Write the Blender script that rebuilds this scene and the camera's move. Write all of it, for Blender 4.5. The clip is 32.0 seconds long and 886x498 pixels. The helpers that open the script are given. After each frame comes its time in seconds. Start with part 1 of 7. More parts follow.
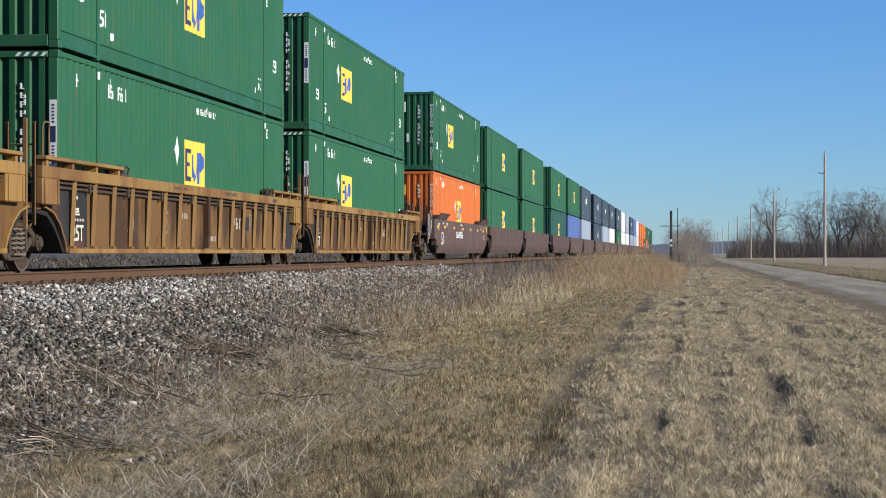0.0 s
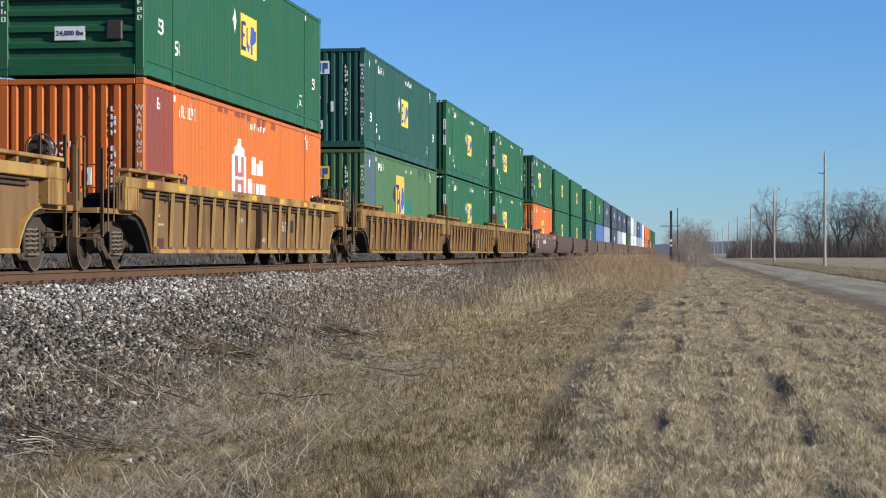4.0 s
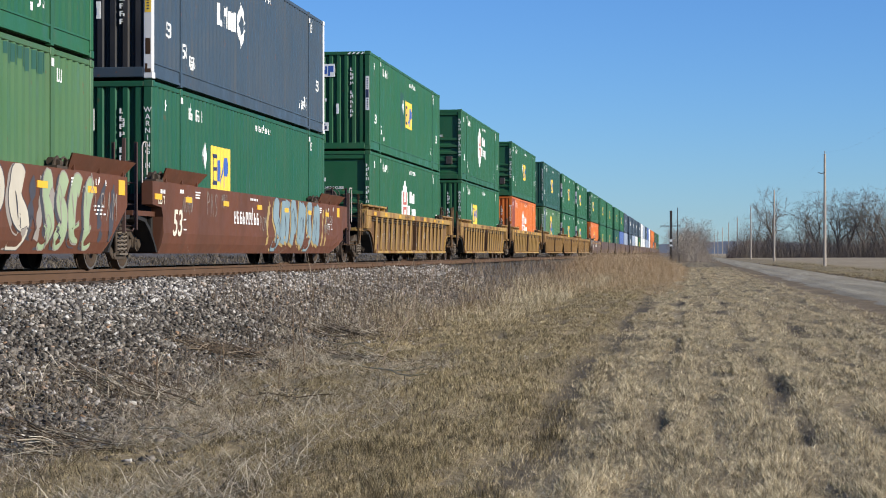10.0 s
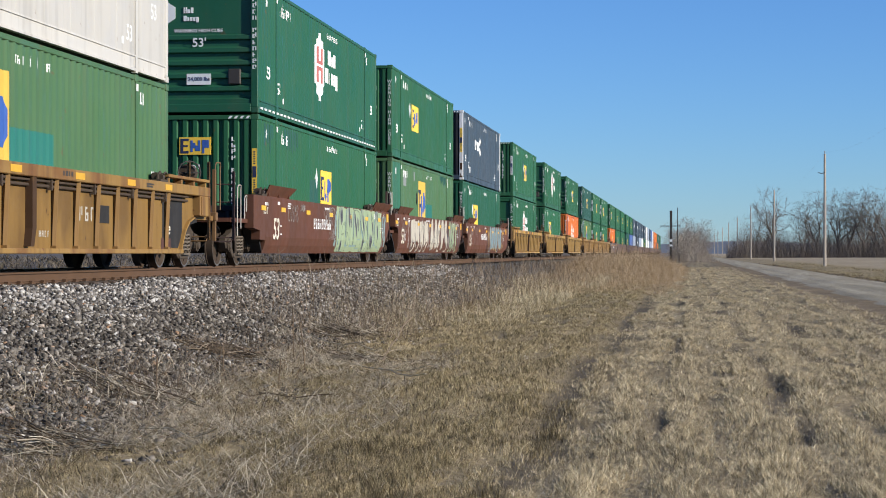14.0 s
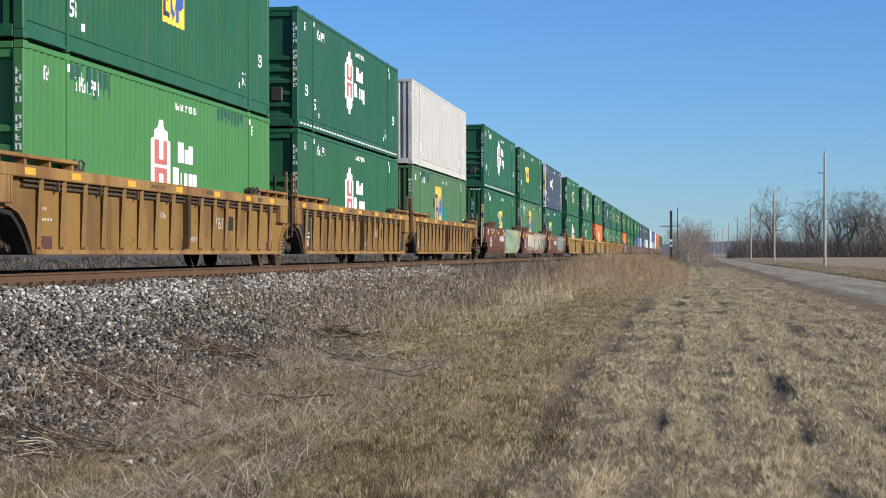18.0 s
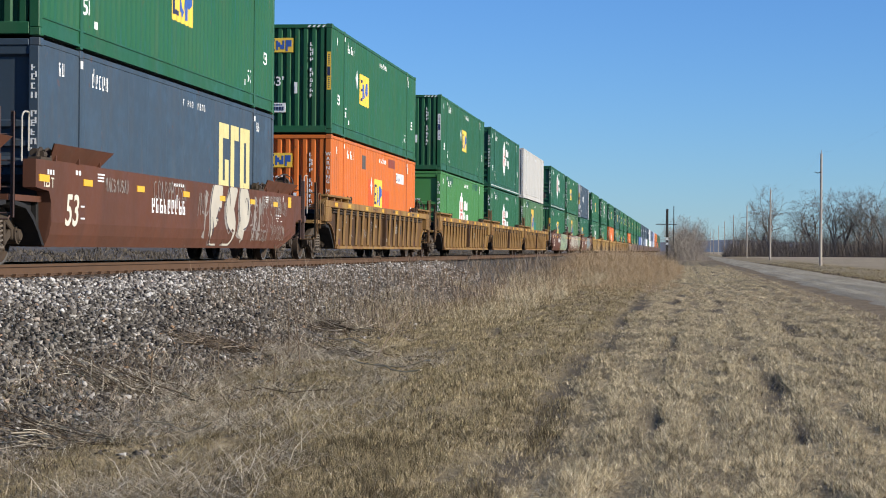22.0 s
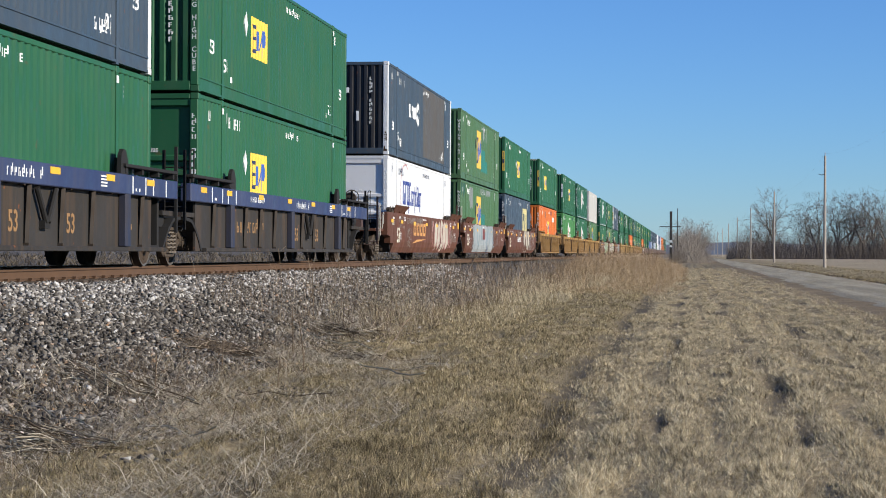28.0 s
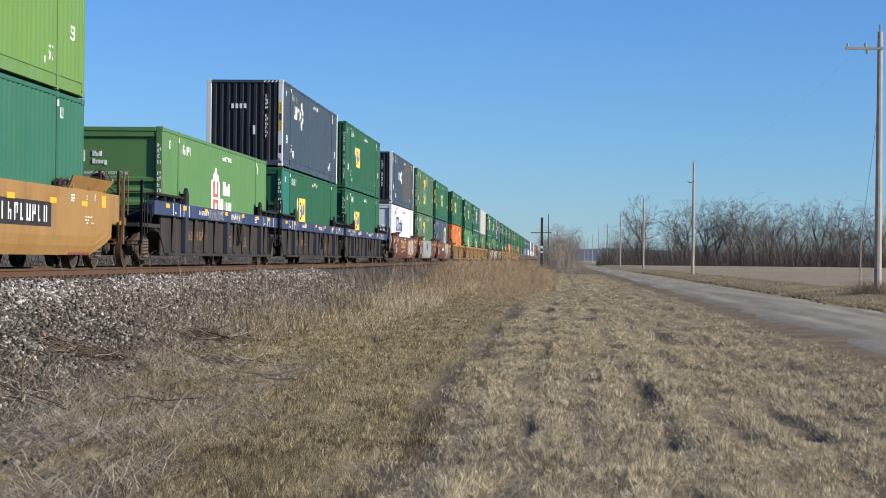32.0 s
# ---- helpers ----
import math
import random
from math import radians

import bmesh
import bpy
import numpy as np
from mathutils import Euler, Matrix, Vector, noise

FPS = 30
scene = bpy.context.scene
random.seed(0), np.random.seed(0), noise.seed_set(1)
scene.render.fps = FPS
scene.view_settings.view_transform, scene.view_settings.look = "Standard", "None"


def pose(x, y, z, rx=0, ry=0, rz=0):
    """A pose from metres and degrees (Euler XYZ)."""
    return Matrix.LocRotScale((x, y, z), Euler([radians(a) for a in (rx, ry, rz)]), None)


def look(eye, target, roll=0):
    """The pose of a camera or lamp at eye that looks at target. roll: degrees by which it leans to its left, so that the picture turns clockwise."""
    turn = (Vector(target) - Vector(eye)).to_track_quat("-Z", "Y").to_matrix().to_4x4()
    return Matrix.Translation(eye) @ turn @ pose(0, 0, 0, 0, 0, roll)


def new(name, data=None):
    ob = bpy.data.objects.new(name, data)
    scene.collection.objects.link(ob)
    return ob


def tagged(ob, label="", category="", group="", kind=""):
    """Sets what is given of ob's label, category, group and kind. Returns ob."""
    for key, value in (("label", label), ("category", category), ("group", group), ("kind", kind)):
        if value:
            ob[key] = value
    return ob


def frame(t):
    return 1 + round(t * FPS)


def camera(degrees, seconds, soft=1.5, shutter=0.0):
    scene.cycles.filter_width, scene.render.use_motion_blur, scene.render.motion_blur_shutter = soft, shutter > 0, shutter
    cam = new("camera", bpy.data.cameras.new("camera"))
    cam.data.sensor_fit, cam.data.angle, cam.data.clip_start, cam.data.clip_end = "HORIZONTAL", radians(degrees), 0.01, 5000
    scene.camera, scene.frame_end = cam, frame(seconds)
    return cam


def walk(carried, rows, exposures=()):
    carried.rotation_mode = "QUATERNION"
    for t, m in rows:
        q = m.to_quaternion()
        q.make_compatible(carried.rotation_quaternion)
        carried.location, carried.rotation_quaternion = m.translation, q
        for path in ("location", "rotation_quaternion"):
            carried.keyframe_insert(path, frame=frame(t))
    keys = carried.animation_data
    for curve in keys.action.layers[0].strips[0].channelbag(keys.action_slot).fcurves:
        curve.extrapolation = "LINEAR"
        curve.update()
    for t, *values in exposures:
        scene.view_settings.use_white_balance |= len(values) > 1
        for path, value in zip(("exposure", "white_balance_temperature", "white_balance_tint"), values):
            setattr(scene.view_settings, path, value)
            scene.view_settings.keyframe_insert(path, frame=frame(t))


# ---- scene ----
# Double-stack container train passing a gravel lane and a strip of dry winter grass.
# x: to the lane, y: along the track the way the train goes, z: up; the camera stands over the origin.
EYE = (0.0, 0.0, 1.5)
RAIL_TOP = 1.23
TRACK_X = -10.52
cam = camera(25.75, 32.0, soft=1.0)


def aim(turn, tilt, lean):
    return pose(*EYE, 90 + tilt, 0, turn) @ pose(0, 0, 0, 0, 0, lean)


CAMERA_ROWS = [(0, 7.178, 0.117, 0.000), (3.5, 7.178, 0.117, 0.000), (9, 7.178, 0.117, 0.000), (14.5, 7.178, 0.117, 0.000), (19, 7.180, 0.135, -0.128), (19.5, 7.188, 0.029, -0.108), (20, 7.108, -0.018, -0.044), (20.5, 7.178, 0.066, -0.004), (21, 7.082, 0.040, 0.036), (21.5, 7.080, 0.028, 0.320), (22, 7.059, 0.011, 0.458), (22.5, 7.051, 0.008, 0.440), (23, 7.048, 0.005, 0.399), (23.5, 7.023, 0.004, 0.401), (24, 7.041, 0.004, 0.367), (24.5, 7.077, 0.013, 0.442), (25, 7.054, 0.019, 0.431), (25.5, 7.052, 0.004, 0.482), (27.5, 7.100, 0.055, 0.353), (28, 7.173, 0.102, 0.298), (28.5, 7.144, 0.125, 0.292), (29, 7.177, 0.176, 0.248), (29.5, 7.228, 0.181, 0.321), (30, 6.936, 0.135, 0.375), (30.5, 4.514, 0.198, 0.456), (31, 3.449, 0.234, 0.531), (31.5, 3.273, 0.263, 0.555), (32, 3.383, 0.279, 0.623)]
walk(cam, [(t, aim(*r)) for t, *r in CAMERA_ROWS], exposures=[(0, 0.25), (32, 0.25)])

# ---- world and sun ----
SUN_DIR = Vector((0.89, -0.27, 0.365)).normalized()
world = bpy.data.worlds.new("sky")
scene.world = world
world.use_nodes = True
wn = world.node_tree
sky = wn.nodes.new("ShaderNodeTexSky")
sky.sky_type = "NISHITA"
sky.sun_disc = False
sky.sun_elevation = math.asin(SUN_DIR.z)
sky.sun_rotation = math.atan2(SUN_DIR.x, SUN_DIR.y)
sky.altitude, sky.air_density, sky.dust_density, sky.ozone_density = 300, 1.0, 0.0, 5.0
clear = wn.nodes.new("ShaderNodeMix")
clear.data_type, clear.blend_type = "RGBA", "MULTIPLY"
clear.inputs[0].default_value = 1.0
clear.inputs[7].default_value = (0.62, 0.87, 1.24, 1)
wn.links.new(sky.outputs[0], clear.inputs[6])
wn.links.new(clear.outputs[2], wn.nodes["Background"].inputs[0])
wn.nodes["Background"].inputs[1].default_value = 0.097
sun_data = bpy.data.lights.new("sun", "SUN")
sun_data.energy, sun_data.angle, sun_data.color = 5.0, radians(0.55), (1.0, 0.92, 0.79)
sun = new("sun", sun_data)
sun.matrix_world = look(SUN_DIR * 200, (0, 0, 0))


# ---- materials ----
def nodes_of(name, rough=0.6, metal=0.0):
    m = bpy.data.materials.new(name)
    m.use_nodes = True
    nt = m.node_tree
    b = nt.nodes["Principled BSDF"]
    b.inputs["Roughness"].default_value, b.inputs["Metallic"].default_value = rough, metal
    return m, nt, b


def noise_tex(nt, scale, detail=4.0, stretch=None, source="Object"):
    co = nt.nodes.new("ShaderNodeTexCoord")
    n = nt.nodes.new("ShaderNodeTexNoise")
    n.inputs["Scale"].default_value, n.inputs["Detail"].default_value = scale, detail
    out = co.outputs[source]
    if stretch:
        mp = nt.nodes.new("ShaderNodeMapping")
        mp.inputs["Scale"].default_value = stretch
        nt.links.new(out, mp.inputs[0])
        out = mp.outputs[0]
    nt.links.new(out, n.inputs["Vector"])
    return n.outputs["Fac"]


def ramp(nt, fac, stops):
    r = nt.nodes.new("ShaderNodeValToRGB")
    e = r.color_ramp.elements
    while len(e) < len(stops):
        e.new(0.5)
    for el, (p, c) in zip(e, stops):
        el.position = p
        el.color = (*c, 1) if len(c) == 3 else c
    nt.links.new(fac, r.inputs[0])
    return r.outputs[0]


def mix(nt, fac, a, b, how="MIX"):
    n = nt.nodes.new("ShaderNodeMix")
    n.data_type, n.blend_type = "RGBA", how
    if isinstance(fac, (int, float)):
        n.inputs[0].default_value = fac
    else:
        nt.links.new(fac, n.inputs[0])
    for sock, v in ((6, a), (7, b)):
        if isinstance(v, tuple):
            n.inputs[sock].default_value = (*v, 1)
        else:
            nt.links.new(v, n.inputs[sock])
    return n.outputs[2]


def bump(nt, b, height, strength, dist=0.01):
    n = nt.nodes.new("ShaderNodeBump")
    n.inputs["Strength"].default_value, n.inputs["Distance"].default_value = strength, dist
    nt.links.new(height, n.inputs["Height"])
    nt.links.new(n.outputs[0], b.inputs["Normal"])


def painted(name, col, dirt=(0.10, 0.085, 0.065), rust=(0.16, 0.06, 0.025), wear=0.2, rough=0.45, fade=0.035, scale_rust=0.0):
    """Old paint: broad fading, downward streaks of grime, small chips of rust."""
    m, nt, b = nodes_of(name, rough)
    b.inputs["Specular IOR Level"].default_value = 0.32
    light = tuple(c + (0.55 - c) * fade for c in col)
    c1 = mix(nt, noise_tex(nt, 0.55, 5), tuple(c * 0.9 for c in col), light)
    info = nt.nodes.new("ShaderNodeObjectInfo")
    dim = ramp(nt, info.outputs["Random"], [(0, (0.84, 0.84, 0.84)), (1, (1.0, 1.0, 1.0))])
    c1 = mix(nt, 1.0, c1, dim, "MULTIPLY")
    streak = ramp(nt, noise_tex(nt, 1.0, 6, (2.0, 5.0, 0.45)), [(0.50, (0, 0, 0)), (0.78, (1, 1, 1))])
    sc = nt.nodes.new("ShaderNodeMath")
    sc.operation = "MULTIPLY"
    nt.links.new(streak, sc.inputs[0])
    sc.inputs[1].default_value = wear
    c2 = mix(nt, sc.outputs[0], c1, dirt)
    if scale_rust:
        area = ramp(nt, noise_tex(nt, 1.0, 9, (1.2, 1.1, 0.55)), [(0.46, (0, 0, 0)), (0.60, (scale_rust,) * 3)])
        c2 = mix(nt, area, c2, tuple(c * 0.8 for c in rust))
    chips = ramp(nt, noise_tex(nt, 5.0, 8), [(0.68, (0, 0, 0)), (0.73, (1, 1, 1))])
    sc2 = nt.nodes.new("ShaderNodeMath")
    sc2.operation = "MULTIPLY"
    nt.links.new(chips, sc2.inputs[0])
    sc2.inputs[1].default_value = min(1.0, wear * 1.6)
    c3 = mix(nt, sc2.outputs[0], c2, rust)
    nt.links.new(c3, b.inputs["Base Color"])
    rr = ramp(nt, noise_tex(nt, 2.0, 4), [(0.3, (rough - 0.1,) * 3), (0.7, (rough + 0.2,) * 3)])
    nt.links.new(rr, b.inputs["Roughness"])
    both = nt.nodes.new("ShaderNodeMath")
    both.operation = "ADD"
    nt.links.new(noise_tex(nt, 14.0, 4), both.inputs[0])
    wide = nt.nodes.new("ShaderNodeMath")
    wide.operation = "MULTIPLY"
    nt.links.new(noise_tex(nt, 1.3, 3), wide.inputs[0])
    wide.inputs[1].default_value = 3.0
    nt.links.new(wide.outputs[0], both.inputs[1])
    bump(nt, b, both.outputs[0], 0.2, 0.01)
    return m


def plain(name, col, rough=0.5, metal=0.0, vary=0.25, scale=6.0):
    m, nt, b = nodes_of(name, rough, metal)
    dark = tuple(c * (1 - vary) for c in col)
    c = mix(nt, noise_tex(nt, scale, 5), dark, tuple(min(1, c * (1 + vary)) for c in col))
    nt.links.new(c, b.inputs["Base Color"])
    bump(nt, b, noise_tex(nt, scale * 5, 4), 0.2, 0.004)
    return m


def island_mat(name, stops, rough=0.9, spread=0.3, scale=0.35, clump=0.0, clump_scale=17.0):
    """For blades, stones and twigs: a colour for each loose piece, shifted by clumps and by broad patches of the ground."""
    m, nt, b = nodes_of(name, rough)
    g = nt.nodes.new("ShaderNodeNewGeometry")
    c = ramp(nt, g.outputs["Random Per Island"], stops)
    if clump:
        tuft = ramp(nt, noise_tex(nt, clump_scale, 2, (1.0, 0.16, 0.3)), [(0.36, (1 - clump, 1 - clump * 1.02, 1 - clump * 1.04)), (0.57, (1.17, 1.16, 1.14))])
        c = mix(nt, 1.0, c, tuft, "MULTIPLY")
    patch = ramp(nt, noise_tex(nt, scale, 4), [(0.3, (1 - spread,) * 3), (0.7, (1.0, 1.0, 1.0))])
    c = mix(nt, 1.0, c, patch, "MULTIPLY")
    nt.links.new(c, b.inputs["Base Color"])
    b.inputs["Specular IOR Level"].default_value = 0.25
    return m


PAINT = {
    "green": painted("green_paint", (0.012, 0.110, 0.042)),
    "deep": painted("deep_green_paint", (0.007, 0.096, 0.045)),
    "teal": painted("teal_green_paint", (0.011, 0.082, 0.058)),
    "faded": painted("faded_green_paint", (0.056, 0.146, 0.052), wear=0.3, fade=0.06),
    "sea": painted("sea_green_paint", (0.028, 0.150, 0.085)),
    "light": painted("light_green_paint", (0.058, 0.225, 0.058)),
    "lime": painted("lime_green_paint", (0.150, 0.290, 0.060)),
    "orange": painted("orange_paint", (0.62, 0.150, 0.018), wear=0.4),
    "slate": painted("slate_blue_paint", (0.041, 0.068, 0.098), wear=0.35),
    "white": painted("white_paint", (0.74, 0.75, 0.75), wear=0.12),
    "dirty": painted("dirty_white_paint", (0.60, 0.58, 0.53), wear=0.3),
    "spring": painted("spring_green_paint", (0.098, 0.228, 0.070)),
    "blueblack": painted("blue_black_paint", (0.014, 0.016, 0.022), wear=0.3),
    "umber": painted("umber_paint", (0.085, 0.080, 0.072), wear=0.5),
    "greyblue": painted("grey_blue_panel_paint", (0.075, 0.135, 0.165), wear=0.3),
    "turquoise": painted("turquoise_patch_paint", (0.012, 0.165, 0.130), wear=0.2),
    "maroon": painted("maroon_patch_paint", (0.26, 0.055, 0.035), wear=0.3),
    "bright": painted("bright_orange_patch_paint", (0.66, 0.105, 0.015), wear=0.2),
    "grey": painted("grey_patch_paint", (0.22, 0.25, 0.24), wear=0.2),
    "blue": painted("far_blue_paint", (0.09, 0.16, 0.40)),
    "pale": painted("grey_blue_paint", (0.30, 0.36, 0.46)),
}
M_MARK = plain("white_marking", (0.75, 0.76, 0.74), 0.6, vary=0.1)
M_YELLOW = plain("yellow_logo_paint", (0.80, 0.52, 0.06), 0.55, vary=0.12)
M_OLDYELLOW = plain("faded_yellow_logo_paint", (0.62, 0.40, 0.06), 0.6, vary=0.15)
M_CREAMYELLOW = plain("pale_yellow_logo_paint", (0.62, 0.54, 0.24), 0.6, vary=0.15)
M_DEEPBLUE = plain("deep_blue_logo_paint", (0.025, 0.05, 0.24), 0.55)
M_NAVY = plain("navy_logo_paint", (0.02, 0.03, 0.08), 0.55)
M_LBLUE = plain("blue_logo_paint", (0.035, 0.10, 0.36), 0.55)
M_RED = plain("red_logo_paint", (0.42, 0.13, 0.11), 0.55)
M_STEEL = plain("dark_steel", (0.05, 0.045, 0.04), 0.6, 0.3)
M_BLACK = plain("black_undergear", (0.010, 0.009, 0.008), 0.8)
M_WHEEL = plain("wheel_steel", (0.046, 0.029, 0.018), 0.8, 0.0, vary=0.4)
# springs in paler steel, standing for the sunlight on the coils
M_SPRING = plain("sunlit_spring_steel", (0.13, 0.105, 0.08), 0.8, vary=0.4)
M_IRON = plain("rust_brown_handrail_paint", (0.16, 0.088, 0.034), 0.75, vary=0.5, scale=3.0)
M_PRIMER = plain("primer_patch", (0.075, 0.03, 0.022), 0.75)
M_TREAD = plain("worn_rim_steel", (0.13, 0.115, 0.10), 0.5, 0.4, vary=0.2)
M_TRUCK = plain("rusty_cast_steel", (0.052, 0.037, 0.025), 0.85, 0.0, vary=0.5)
M_GALV = plain("white_handrail_paint", (0.42, 0.39, 0.33), 0.5, vary=0.25)
M_STENCIL = plain("rusty_stencil_paint", (0.27, 0.15, 0.06), 0.7)
M_CREAM = plain("cream_marking", (0.66, 0.62, 0.50), 0.6, vary=0.12)
M_REFLECT = plain("yellow_reflector", (0.80, 0.44, 0.02), 0.4, vary=0.12)
M_AMBER = plain("worn_amber_tape", (0.62, 0.34, 0.03), 0.6, vary=0.35, scale=9.0)
M_PIPE = plain("rusty_brake_pipe", (0.055, 0.036, 0.022), 0.85, vary=0.4)
WELL_PAINT = {
    "tan": painted("tan_car_paint", (0.30, 0.168, 0.036), dirt=(0.075, 0.042, 0.02), wear=0.8, scale_rust=0.6, rough=0.65, fade=0.08),
    "yellow": painted("yellow_car_paint", (0.42, 0.255, 0.062), dirt=(0.10, 0.055, 0.022), wear=0.7, scale_rust=0.75, rough=0.6, fade=0.08),
    "red": painted("oxide_red_car_paint", (0.128, 0.043, 0.019), dirt=(0.075, 0.040, 0.026), rust=(0.10, 0.045, 0.026), wear=0.4, scale_rust=0.5, rough=0.6, fade=0.03),
    "dark": painted("dark_brown_car_paint", (0.085, 0.045, 0.036), dirt=(0.05, 0.035, 0.03), wear=0.5, rough=0.65, fade=0.08),
    "charcoal": painted("charcoal_car_paint", (0.022, 0.018, 0.014), dirt=(0.085, 0.052, 0.028), wear=0.85, rough=0.7, fade=0.05),
    "blue": painted("blue_chord_paint", (0.010, 0.027, 0.100), wear=0.25, rough=0.5, fade=0.1),
    "amber": painted("amber_car_paint", (0.38, 0.205, 0.048), dirt=(0.2, 0.09, 0.04), wear=0.35, scale_rust=0.2, rough=0.5, fade=0.08),
}
M_RUSTED = painted("rust_stained_plate", (0.140, 0.069, 0.017), dirt=(0.20, 0.105, 0.027), rust=(0.055, 0.028, 0.014), wear=0.6, scale_rust=0.9, rough=0.75, fade=0.04)
M_OCHRE = painted("ochre_stained_plate", (0.235, 0.132, 0.030), dirt=(0.14, 0.075, 0.022), rust=(0.075, 0.038, 0.016), wear=0.6, scale_rust=0.5, rough=0.7, fade=0.03)
M_RIB = {"tan": painted("tan_post_paint", (0.30, 0.165, 0.040), wear=0.35, rust=(0.12, 0.055, 0.02), scale_rust=0.25, rough=0.65),
         "yellow": painted("yellow_post_paint", (0.43, 0.265, 0.070), wear=0.35, rust=(0.14, 0.065, 0.02), scale_rust=0.3, rough=0.65)}
M_YPLATE = painted("rust_streaked_yellow_plate", (0.175, 0.098, 0.036), dirt=(0.30, 0.185, 0.060), rust=(0.10, 0.045, 0.018), wear=0.75, scale_rust=0.65, rough=0.7, fade=0.05)
M_DULLBLUE = painted("grimy_blue_post_paint", (0.014, 0.026, 0.062), dirt=(0.06, 0.045, 0.035), wear=0.8, rough=0.7)
M_PLATE = painted("black_patch_paint", (0.017, 0.016, 0.016), wear=0.3, rough=0.7)


# ---- mesh helpers ----
def mesh_of(name, verts, faces):
    me = bpy.data.meshes.new(name)
    me.from_pydata([tuple(v) for v in verts], [], [tuple(f) for f in faces])
    me.update()
    return me


def bm_mesh(name, bm):
    me = bpy.data.meshes.new(name)
    bm.normal_update()
    bm.to_mesh(me)
    bm.free()
    return me


def np_mesh(name, verts, faces):
    """A large mesh of equal-sided faces from arrays."""
    me = bpy.data.meshes.new(name)
    nf, k = faces.shape
    me.vertices.add(len(verts))
    me.vertices.foreach_set("co", verts.astype(np.float32).ravel())
    me.loops.add(nf * k)
    me.loops.foreach_set("vertex_index", faces.astype(np.int32).ravel())
    me.polygons.add(nf)
    me.polygons.foreach_set("loop_start", np.arange(0, nf * k, k, dtype=np.int32))
    me.polygons.foreach_set("loop_total", np.full(nf, k, dtype=np.int32))
    me.update(calc_edges=True)
    return me


def box(bm, x0, x1, y0, y1, z0, z1):
    v = [bm.verts.new(c) for c in ((x0, y0, z0), (x1, y0, z0), (x1, y1, z0), (x0, y1, z0),
                                   (x0, y0, z1), (x1, y0, z1), (x1, y1, z1), (x0, y1, z1))]
    for f in ((3, 2, 1, 0), (4, 5, 6, 7), (0, 1, 5, 4), (1, 2, 6, 5), (2, 3, 7, 6), (3, 0, 4, 7)):
        bm.faces.new([v[i] for i in f])
    return v


def soften(bm, w=0.012, seg=1):
    bmesh.ops.bevel(bm, geom=list(bm.edges), offset=w, segments=seg, affect="EDGES", profile=0.6, clamp_overlap=True)


def boxes(name, *dims, bevel=0.0):
    bm = bmesh.new()
    for d in dims:
        box(bm, *d)
    if bevel:
        soften(bm, bevel)
    return bm_mesh(name, bm)


def cyl(bm, a, b, r, n=10, r2=None):
    """A closed tube from a to b."""
    a, b = Vector(a), Vector(b)
    m = Matrix.Translation(a) @ (b - a).to_track_quat("Z", "Y").to_matrix().to_4x4()
    L = (b - a).length
    r2 = r if r2 is None else r2
    rings = []
    for z, rr in ((0, r), (L, r2)):
        rings.append([bm.verts.new(m @ Vector((rr * math.cos(2 * math.pi * i / n), rr * math.sin(2 * math.pi * i / n), z))) for i in range(n)])
    for i in range(n):
        bm.faces.new((rings[0][i], rings[0][(i + 1) % n], rings[1][(i + 1) % n], rings[1][i]))
    bm.faces.new(rings[0][::-1])
    bm.faces.new(rings[1])


def pipe(bm, pts, r, n=6):
    """One bent tube through all the points."""
    pts = [Vector(p) for p in pts]
    rings = []
    for i, p in enumerate(pts):
        d = (pts[min(i + 1, len(pts) - 1)] - pts[max(i - 1, 0)]).normalized()
        side = d.cross(Vector((1, 0, 0)) if abs(d.x) < 0.9 else Vector((0, 1, 0))).normalized()
        up = d.cross(side)
        if rings and (rings[-1][1] @ side) < 0:
            side, up = -side, -up
        rings.append(([bm.verts.new(p + r * (side * math.cos(2 * math.pi * k / n) + up * math.sin(2 * math.pi * k / n))) for k in range(n)], side))
    for (a, _), (b, _) in zip(rings, rings[1:]):
        for k in range(n):
            bm.faces.new((a[k], a[(k + 1) % n], b[(k + 1) % n], b[k]))
    bm.faces.new(rings[0][0][::-1])
    bm.faces.new(rings[-1][0])


def prism(bm, outline, x0, x1):
    """Extrudes a (y, z) outline between two x planes."""
    a = [bm.verts.new((x0, y, z)) for y, z in outline]
    b = [bm.verts.new((x1, y, z)) for y, z in outline]
    n = len(a)
    for i in range(n):
        bm.faces.new((a[i], a[(i + 1) % n], b[(i + 1) % n], b[i]))
    bm.faces.new(a[::-1])
    bm.faces.new(b)
    bmesh.ops.recalc_face_normals(bm, faces=bm.faces)


def part(name, me, material, parent, label="", at=None):
    """Links one mesh as a part of a thing; the material sits on the object, so meshes can be shared."""
    if isinstance(me, bmesh.types.BMesh):
        me = bm_mesh(name, me)
    ob = new(name, me)
    if not me.materials:
        me.materials.append(None)
    ob.material_slots[0].link = "OBJECT"
    ob.material_slots[0].material = material
    ob.parent = parent
    if at is not None:
        ob.matrix_basis = at
    if label:
        tagged(ob, label)
    if name in ("stencilling", "word_mark", "dash_stripe", "end_logo_mark", "logo_mark", "logo_shape", "warning_lettering", "weight_lettering", "length_mark", "logo_letter_shape", "placard_text", "caution_text", "end_logo_shape", "capacity_mark", "hazard_stripe", "overpainted_patch"):
        tagged(ob, kind="stuff")
    return ob


